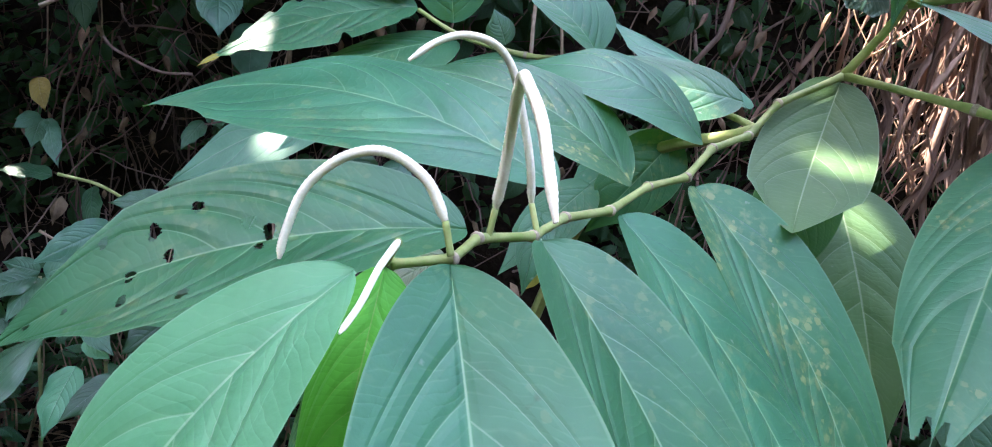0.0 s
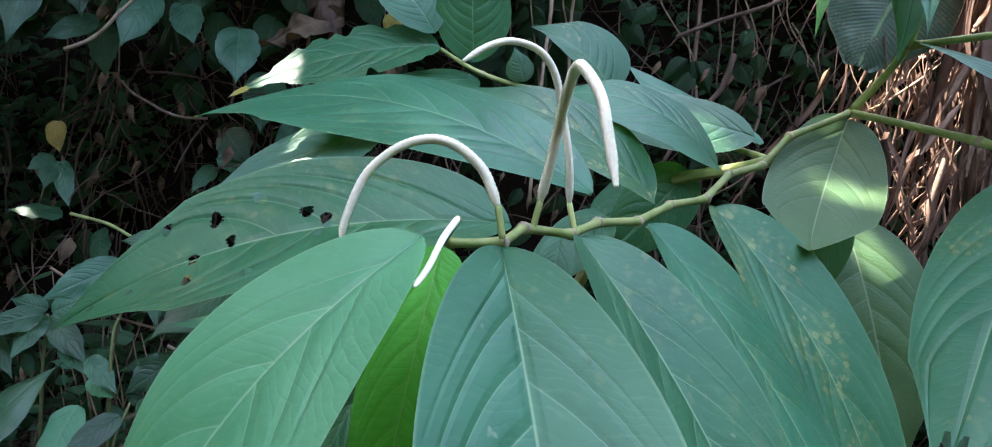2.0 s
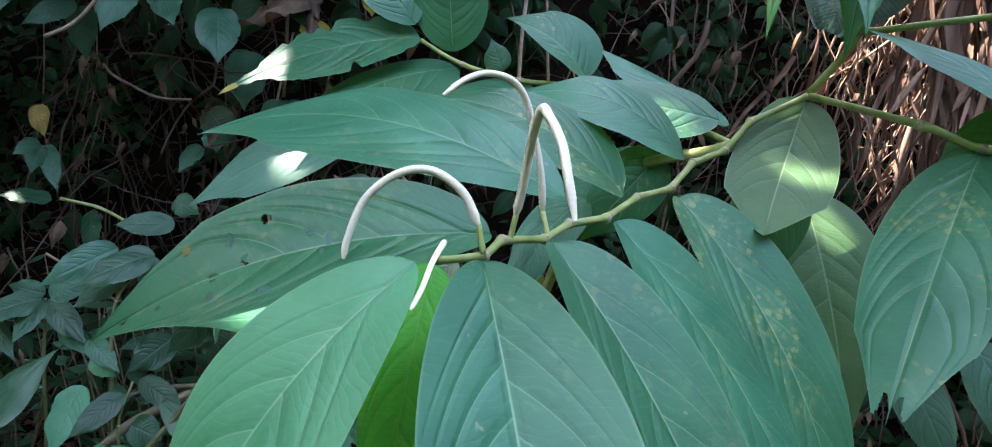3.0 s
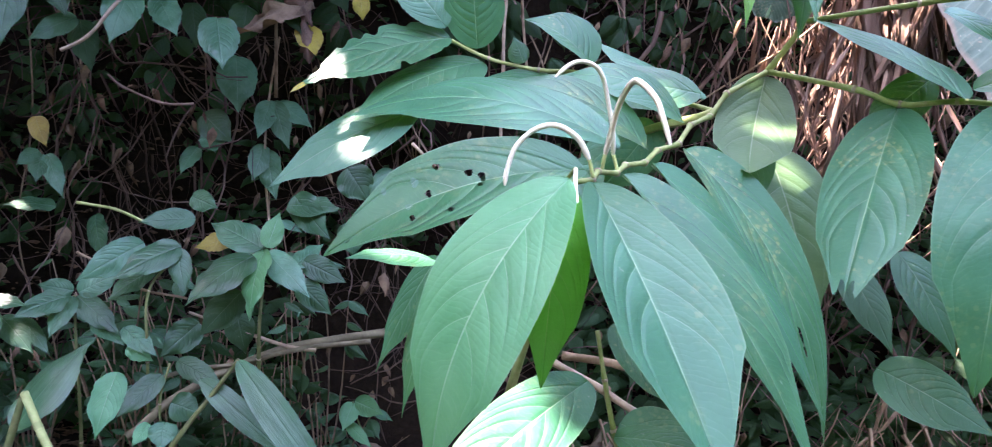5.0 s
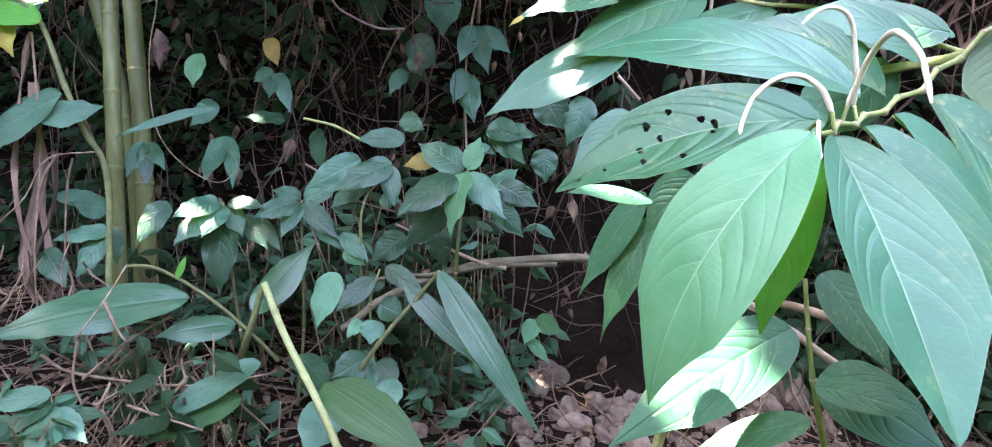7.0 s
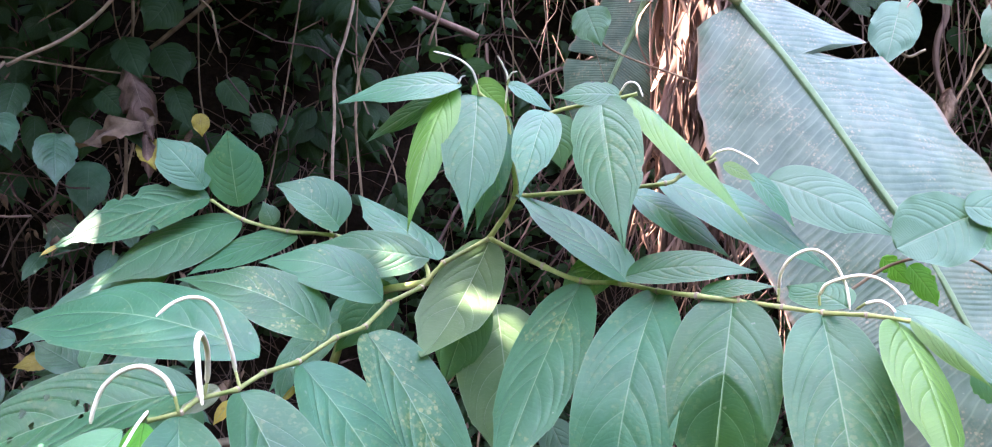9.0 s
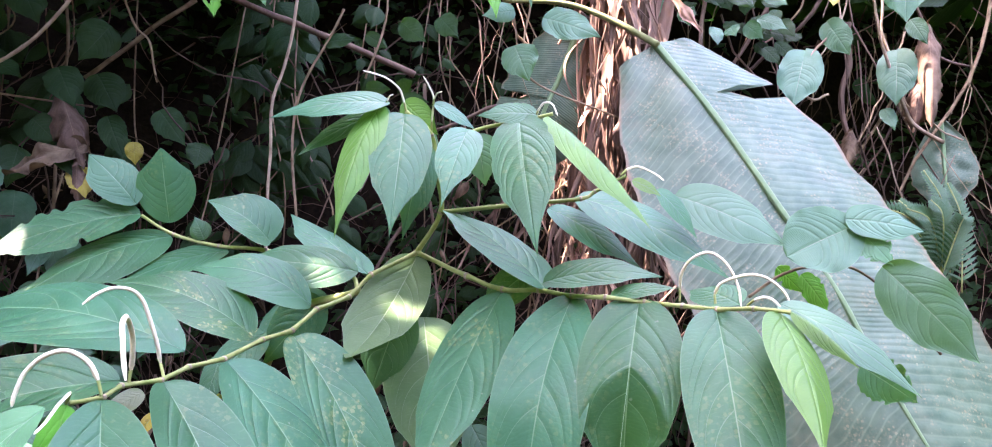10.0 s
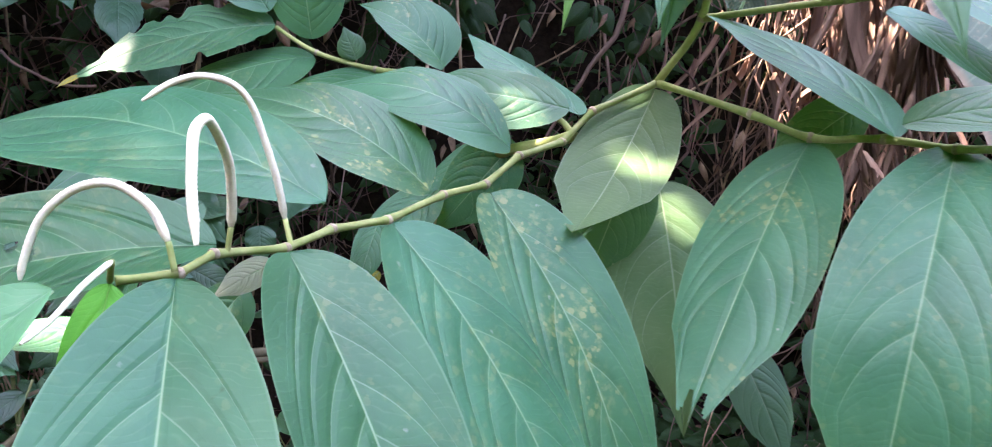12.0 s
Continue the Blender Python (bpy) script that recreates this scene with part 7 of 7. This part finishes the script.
leaf(hearts, (-1.873, 2.032, 1.431), (-1.748, 1.985, 1.300), 0.125, (0.30, -0.75, 0.55), LEAF_PALE, b=0.7, a=0.4, fine=1, rib=False, wave=0.10, torn=0.1)
leaf(hearts, (-1.870, 2.050, 1.425), (-1.765, 2.050, 1.440), 0.090, (0.2, -0.85, 0.45), LEAF_YELLOW, b=0.5, a=0.4, fine=0.8, rib=False, wave=0.10)
# pale underside colour stands in for sun on this strip
leaf(hearts, (-1.759, 1.992, 1.294), (-1.831, 1.947, 1.226), 0.044, (0.2, -0.70, 0.65), LEAF_BACK_OR_SUNLIT, fine=0.8, rib=False, wave=0.08)
leaf(hearts, (-1.961, 1.924, 1.507), (-1.925, 1.855, 1.343), 0.090, (0.30, -0.80, 0.40), LEAF_WILDLIT, fine=0.8, rib=False, wave=0.12, torn=0.2)
leaf(hearts, (-2.033, 1.786, 1.365), (-1.991, 1.718, 1.205), 0.080, (0.30, -0.80, 0.40), LEAF_WILDLIT, fine=0.8, rib=False, wave=0.12, torn=0.2)
leaf(hearts, (-2.046, 1.881, 1.329), (-1.964, 1.834, 1.254), 0.060, (0.30, -0.80, 0.40), LEAF_WILDLIT, fine=0.8, rib=False, wave=0.12, torn=0.2)
settle(hearts)

bigleaf = thing("climbing_plant", (-0.654, 1.994, 1.570), "green climber leaves coloured dark for shade, and a withered leaf", "climber", "climbers")
stem(bigleaf, [(-0.683, 1.973, 2.128), (-0.640, 1.980, 1.841), (-0.654, 1.994, 1.570), (-0.656, 2.009, 1.242)], 0.004, 0.005, TWIG, "stem", 0.1)
# green leaves take the darkened tone that carries the shade
leaf(bigleaf, (-0.831, 1.898, 1.935), (-0.823, 1.854, 1.758), 0.105, (0.45, -0.87, -0.2), LEAF_WILDSHADE, fine=0.7, rib=False, wave=0.12, torn=0.16)
leaf(bigleaf, (-0.741, 1.887, 1.958), (-0.656, 1.832, 1.829), 0.117, (0.41, -0.88, -0.23), LEAF_WILDSHADE, fine=0.7, rib=False, wave=0.12, torn=0.16)
leaf(bigleaf, (-0.479, 1.860, 1.851), (-0.544, 1.823, 1.736), 0.114, (0.35, -0.92, -0.19), LEAF_WILDSHADE, fine=0.7, rib=False, wave=0.12, torn=0.16)
leaf(bigleaf, (-0.619, 1.882, 1.724), (-0.546, 1.829, 1.601), 0.103, (0.38, -0.92, -0.14), LEAF_WILDSHADE, fine=0.7, rib=False, wave=0.12, torn=0.16)
leaf(bigleaf, (-0.509, 1.870, 1.711), (-0.430, 1.815, 1.597), 0.113, (0.34, -0.93, -0.14), LEAF_WILDSHADE, fine=0.7, rib=False, wave=0.12, torn=0.16)
leaf(bigleaf, (-0.692, 1.851, 1.486), (-0.696, 1.806, 1.367), 0.092, (0.42, -0.91, -0.04), LEAF_WILDSHADE, fine=0.7, rib=False, wave=0.12, torn=0.16)
leaf(bigleaf, (-0.684, 1.897, 1.574), (-0.576, 1.837, 1.491), 0.086, (0.39, -0.92, -0.08), LEAF_WILDSHADE, fine=0.7, rib=False, wave=0.12, torn=0.16)
leaf(bigleaf, (-0.475, 1.871, 1.593), (-0.406, 1.818, 1.473), 0.078, (-0.12, -0.86, 0.5), LEAF_WILDSHADE, fine=0.7, rib=False, wave=0.12, torn=0.16)
leaf(bigleaf, (-0.330, 1.853, 1.619), (-0.238, 1.796, 1.517), 0.088, (0.27, -0.96, -0.1), LEAF_WILDSHADE, fine=0.7, rib=False, wave=0.12, torn=0.16)
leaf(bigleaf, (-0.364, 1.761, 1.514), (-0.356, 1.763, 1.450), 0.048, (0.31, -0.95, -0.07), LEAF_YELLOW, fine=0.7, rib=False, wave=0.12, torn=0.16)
leaf(bigleaf, (-0.600, 1.850, 1.660), (-0.500, 1.800, 1.430), 0.110, (0.32, -0.85, 0.42), LEAF_DRY, curl=0.9, fold=0.5, fine=1.5, rib=True, wave=0.55, torn=0.9, b=0.6, seed=3)
leaf(bigleaf, (-0.500, 1.810, 1.500), (-0.690, 1.790, 1.400), 0.090, (0.0, -0.76, 0.65), LEAF_DRY, curl=-0.8, fold=0.6, fine=1.5, rib=True, wave=0.6, torn=0.9, b=0.6, seed=8)
leaf(bigleaf, (-0.520, 1.800, 1.450), (-0.500, 1.780, 1.330), 0.060, (0.2, -0.9, 0.2), LEAF_DRY, curl=0.9, fold=0.8, fine=1.5, rib=False, wave=0.6, torn=0.9, b=0.5, seed=5)
leaf(bigleaf, (-0.206, 1.842, 1.532), (-0.208, 1.795, 1.455), 0.075, (0.23, -0.97, -0.07), LEAF_WILDSHADE, fine=0.7, rib=False, wave=0.12, torn=0.16)
leaf(bigleaf, (0.134, 1.689, 1.819), (0.225, 1.657, 1.830), 0.053, (-0.21, -0.74, 0.33), LEAF_WILDSHADE, fine=0.7, rib=False, wave=0.12, torn=0.16)
leaf(bigleaf, (0.246, 1.674, 1.850), (0.309, 1.648, 1.810), 0.042, (0.08, -0.92, -0.07), LEAF_WILDSHADE, fine=0.7, rib=False, wave=0.12, torn=0.16)
leaf(bigleaf, (0.341, 1.761, 1.918), (0.414, 1.704, 1.853), 0.069, (-0.03, -0.97, -0.26), LEAF_WILDSHADE, fine=0.7, rib=False, wave=0.12, torn=0.16)
leaf(bigleaf, (0.449, 1.747, 1.941), (0.502, 1.693, 1.876), 0.072, (-0.08, -0.96, -0.27), LEAF_WILDSHADE, fine=0.7, rib=False, wave=0.12, torn=0.16)
leaf(bigleaf, (0.253, 1.680, 1.702), (0.323, 1.651, 1.701), 0.045, (0.01, -0.98, -0.18), LEAF_WILDSHADE, fine=0.7, rib=False, wave=0.12, torn=0.16)
leaf(bigleaf, (0.340, 1.669, 1.706), (0.382, 1.643, 1.730), 0.041, (-0.02, -0.98, -0.19), LEAF_WILDSHADE, fine=0.7, rib=False, wave=0.12, torn=0.16)
leaf(bigleaf, (0.350, 1.669, 1.680), (0.428, 1.640, 1.672), 0.046, (-0.07, -0.93, -0.01), LEAF_WILDSHADE, fine=0.7, rib=False, wave=0.12, torn=0.16)
leaf(bigleaf, (-0.821, 1.906, 1.733), (-0.693, 1.843, 1.675), 0.082, (0.3, -0.78, 0.55), LEAF_WILDSHADE, fine=0.7, rib=False, wave=0.12, torn=0.16)
settle(bigleaf)


# ---- stones on the ground ----
def stone(at, size, seed):
    bm = bmesh.new()
    bmesh.ops.create_icosphere(bm, subdivisions=3, radius=1.0)
    off = Vector((seed * 3.1, seed * 1.7, 0))
    for v in bm.verts:
        k = 1 + 0.5 * noise.noise(v.co * 0.9 + off) + 0.22 * noise.noise(v.co * 2.2 + off) - 0.12 * abs(noise.noise(v.co * 3.5 + off))
        v.co = Vector((v.co.x * k * size, v.co.y * k * size * 0.85, v.co.z * k * size * 0.68))
    ob = part("stone", bm, STONE, None, "", pose(at[0], at[1], at[2] + size * 0.3, seed * 37, seed * 17, seed * 53))
    return tagged(ob, "rough grey-brown stone half sunk in the litter", "stone", "stones")


stone((-0.351, 2.201, rise(-0.351, 2.201) - 0.01), 0.077, 1)
stone((-0.164, 2.090, rise(-0.164, 2.090) - 0.01), 0.057, 2)
stone((-0.072, 2.030, rise(-0.072, 2.030) - 0.01), 0.064, 6)
stone((-0.655, 1.997, rise(-0.655, 1.997) - 0.01), 0.039, 8)
stone((-0.934, 2.233, rise(-0.934, 2.233) - 0.01), 0.048, 9)
stone((-0.207, 1.909, rise(-0.207, 1.909) - 0.01), 0.057, 10)
stone((-0.119, 1.965, rise(-0.119, 1.965) - 0.01), 0.033, 11)
stone((-0.521, 1.925, rise(-0.521, 1.925) - 0.01), 0.029, 12)
stone((-0.286, 1.946, rise(-0.286, 1.946) - 0.01), 0.033, 13)
stone((-0.641, 1.808, rise(-0.641, 1.808) - 0.01), 0.028, 14)
stone((-0.519, 1.648, rise(-0.519, 1.648) - 0.01), 0.038, 15)
stone((0.500, 2.352, rise(0.500, 2.352) - 0.01), 0.109, 16)
stone((0.414, 2.268, rise(0.414, 2.268) - 0.01), 0.070, 17)
stone((-0.662, 1.652, rise(-0.662, 1.652) - 0.01), 0.035, 18)
stone((-0.346, 1.712, rise(-0.346, 1.712) - 0.01), 0.031, 19)
stone((-0.758, 1.558, rise(-0.758, 1.558) - 0.01), 0.026, 20)
stone((-0.170, 1.779, rise(-0.170, 1.779) - 0.01), 0.035, 21)
stone((-0.488, 2.118, rise(-0.488, 2.118) - 0.01), 0.027, 22)
stone((-0.009, 1.839, rise(-0.009, 1.839) - 0.01), 0.048, 23)
stone((-0.627, 2.235, rise(-0.627, 2.235) - 0.01), 0.033, 24)

rnd = random.Random(44)
for k in range(70):
    x, y = rnd.uniform(-0.5, 1.1), rnd.uniform(1.75, 2.2)
    stone((x, y, rise(x, y) - 0.012), rnd.choice((0.018, 0.025, 0.03, 0.04, 0.055)), 40 + k)


fern = thing("fern", (1.830, 1.415, 1.200), "bluish green fern fronds growing beside the banana leaf", "fern")
rnd = random.Random(61)
for a0, a1 in (((1.846, 1.413, 1.201), (1.637, 1.380, 1.359)), ((1.853, 1.410, 1.235), (1.685, 1.400, 1.476)), ((1.860, 1.408, 1.268), (1.761, 1.407, 1.564)), ((1.848, 1.414, 1.168), (1.650, 1.383, 1.262)), ((1.894, 1.406, 1.237), (1.829, 1.400, 1.533)), ((1.714, 1.274, 1.280), (1.505, 1.243, 1.393)), ((1.714, 1.274, 1.280), (1.531, 1.243, 1.327)), ((1.714, 1.274, 1.280), (1.577, 1.232, 1.441)), ((1.714, 1.274, 1.280), (1.635, 1.225, 1.466)), ((1.714, 1.274, 1.280), (1.549, 1.244, 1.261)), ((1.714, 1.274, 1.280), (1.718, 1.216, 1.425)), ((1.714, 1.274, 1.280), (1.480, 1.244, 1.444))):
    a0, a1 = Vector(a0), Vector(a1)
    rib_line = catmull([a0, a0.lerp(a1, 0.5) + Vector((0, -0.02, 0.05)), a1], 12)
    part_of("frond_stalk", tube_mesh("frond_stalk", rib_line, lambda q, m_, a: 0.002, 5), STEM_GREEN, fern)
    for k in range(2, len(rib_line) - 1):
        for sd in (-1, 1):
            d = (rib_line[k + 1] - rib_line[k - 1]).normalized()
            out_way = (d.cross(Vector((0, -1, 0.3))) * sd + d * 0.5).normalized()
            ln = 0.055 * (1 - k / len(rib_line)) + 0.012
            leaf(fern, rib_line[k], rib_line[k] + out_way * ln, 0.010, (0.0, -0.8, 0.5), LEAF_STRAP, fine=0.2, rib=False, seed=k, name="leaflet")

settle(fern)


# ---- climbers hanging down the shaded bank ----
def climber(top, drop, count, size, seed):
    rnd = random.Random(seed)
    owner = thing("hanging_climber", top, "climber with broad green leaves, coloured dull for the shade it hangs in", "climber", "hanging climbers")
    line = catmull([Vector((0, 0, 0.4)), Vector((rnd.gauss(0, 0.05), rnd.gauss(0, 0.03), -drop * 0.3)), Vector((rnd.gauss(0, 0.08), rnd.gauss(0, 0.04), -drop * 0.7)), Vector((rnd.gauss(0, 0.1), rnd.gauss(0, 0.05), -drop))], 8)
    part_of("stem", tube_mesh("stem", line, lambda q, m_, a: 0.0028, 5), TWIG, owner)
    for k in range(count):
        p = line[rnd.randrange(4, len(line))]
        a = rnd.uniform(0, 6.283)
        d = Vector((math.cos(a) * 0.7, -0.25, -0.75 + 0.4 * math.sin(a))).normalized()
        n = Vector((rnd.gauss(0, 0.35), -0.85, 0.45))
        n = (n - d * n.dot(d)).normalized()
        sd = d.cross(n)
        ln = size * rnd.uniform(0.7, 1.2)
        w = ln * rnd.uniform(0.5, 0.68)
        m = Matrix((sd * w, d * ln, n * ln)).transposed().to_4x4()
        m.translation = p + d * 0.02
        part_of("leaf", SHAPES[rnd.randrange(4)], LEAF_WILDSHADE, owner, "", m)
    return owner





# ---- small shrubs that fill the bank ----
# same leaf forms in the shade tone and the brighter lit tone
SHAPES, LIT_SHAPES = [], []
for k in range(4):
    pts_, uvs_ = leaf_shape(9, 6, 0.6 + 0.05 * k, 1.2 + 0.1 * k, 0.10 + 0.03 * k, 0.2 + 0.08 * k)
    SHAPES.append(grid_mesh("leaf", pts_, uvs_))
    SHAPES[-1].materials.append(LEAF_WILDSHADE)
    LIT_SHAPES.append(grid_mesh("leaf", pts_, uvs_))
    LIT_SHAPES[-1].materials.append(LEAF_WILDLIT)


def bush(at, height, count, size, seed, material=None):
    rnd = random.Random(seed)
    owner = thing("undergrowth_shrub", at, "small shrub on the bank, leaf colour toned for shade or sun", "shrub", "shrubs on the bank")
    tops = []
    for _ in range(max(2, count // 6)):
        top = Vector((rnd.gauss(0, 0.12), rnd.gauss(-0.06, 0.08), height * rnd.uniform(0.6, 1.0)))
        line = catmull([(0, 0, -0.03), top * 0.5 + Vector((rnd.gauss(0, 0.03), rnd.gauss(0, 0.03), 0)), top], 5)
        part_of("stem", tube_mesh("stem", line, lambda q, m_, a: 0.004 - 0.0025 * q / m_, 5), TWIG, owner)
        tops.append(line)
    for k in range(count):
        line = tops[k % len(tops)]
        p = line[rnd.randrange(len(line) // 3, len(line))]
        a = rnd.uniform(0, 6.283)
        d = Vector((math.cos(a), math.sin(a) * 0.8 - 0.25, rnd.uniform(-0.7, 0.25))).normalized()
        n = Vector((rnd.gauss(0, 0.3), -0.6, 0.8))
        n = (n - d * n.dot(d)).normalized()
        s = d.cross(n)
        ln = size * rnd.uniform(0.7, 1.25)
        w = ln * rnd.uniform(0.36, 0.5)
        m = Matrix((s * w, d * ln, n * ln)).transposed().to_4x4()
        m.translation = p
        # lit tone when a material is given, otherwise the tone darkened for shade
        part_of("leaf", LIT_SHAPES[rnd.randrange(4)] if material else SHAPES[rnd.randrange(4)], material or LEAF_WILDSHADE, owner, "", m)
    return owner


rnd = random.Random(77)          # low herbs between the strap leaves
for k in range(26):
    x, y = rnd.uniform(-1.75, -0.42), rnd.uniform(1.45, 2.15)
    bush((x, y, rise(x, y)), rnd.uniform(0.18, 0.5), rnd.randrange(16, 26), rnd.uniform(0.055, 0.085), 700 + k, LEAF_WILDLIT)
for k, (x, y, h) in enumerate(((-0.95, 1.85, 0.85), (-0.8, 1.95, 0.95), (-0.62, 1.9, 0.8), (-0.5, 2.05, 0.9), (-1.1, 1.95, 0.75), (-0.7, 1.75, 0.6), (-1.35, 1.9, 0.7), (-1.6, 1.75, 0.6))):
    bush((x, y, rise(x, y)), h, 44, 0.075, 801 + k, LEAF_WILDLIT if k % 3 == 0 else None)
bush((-0.98, 1.05, 0.0), 0.5, 26, 0.12, 901)
bush((-1.25, 1.35, 0.0), 0.45, 24, 0.11, 902)
rnd = random.Random(41)
for k in range(125):
    x = rnd.uniform(-3.4, 2.6)
    y = rnd.uniform(2.05, 3.5)
    if -0.7 < x < 0.3 and y < 2.9:
        continue
    if -1.6 < x < 0.2 and y > 2.6 and k % 2:
        continue
    if -2.1 < x < -0.9 and y > 2.2 and k % 3:
        continue
    bush((x, y, rise(x, y)), rnd.uniform(0.25, 0.7), rnd.randrange(16, 30), rnd.uniform(0.07, 0.13), k)
for k in range(34):
    x = rnd.uniform(-2.6, 0.55)
    if -2.1 < x < -0.3 and k % 5:
        continue
    climber((x, rnd.uniform(2.05, 2.6), rnd.uniform(1.5, 2.3)), rnd.uniform(0.5, 1.1), rnd.randrange(8, 16), rnd.uniform(0.07, 0.12), 200 + k)
for k in range(10):
    climber((rnd.uniform(0.6, 2.4), rnd.uniform(2.3, 2.7), rnd.uniform(1.7, 2.3)), rnd.uniform(0.3, 0.8), rnd.randrange(6, 12), rnd.uniform(0.07, 0.11), 300 + k)

rnd = random.Random(52)          # large leaves above the undergrowth, deep shade put into their dull colour
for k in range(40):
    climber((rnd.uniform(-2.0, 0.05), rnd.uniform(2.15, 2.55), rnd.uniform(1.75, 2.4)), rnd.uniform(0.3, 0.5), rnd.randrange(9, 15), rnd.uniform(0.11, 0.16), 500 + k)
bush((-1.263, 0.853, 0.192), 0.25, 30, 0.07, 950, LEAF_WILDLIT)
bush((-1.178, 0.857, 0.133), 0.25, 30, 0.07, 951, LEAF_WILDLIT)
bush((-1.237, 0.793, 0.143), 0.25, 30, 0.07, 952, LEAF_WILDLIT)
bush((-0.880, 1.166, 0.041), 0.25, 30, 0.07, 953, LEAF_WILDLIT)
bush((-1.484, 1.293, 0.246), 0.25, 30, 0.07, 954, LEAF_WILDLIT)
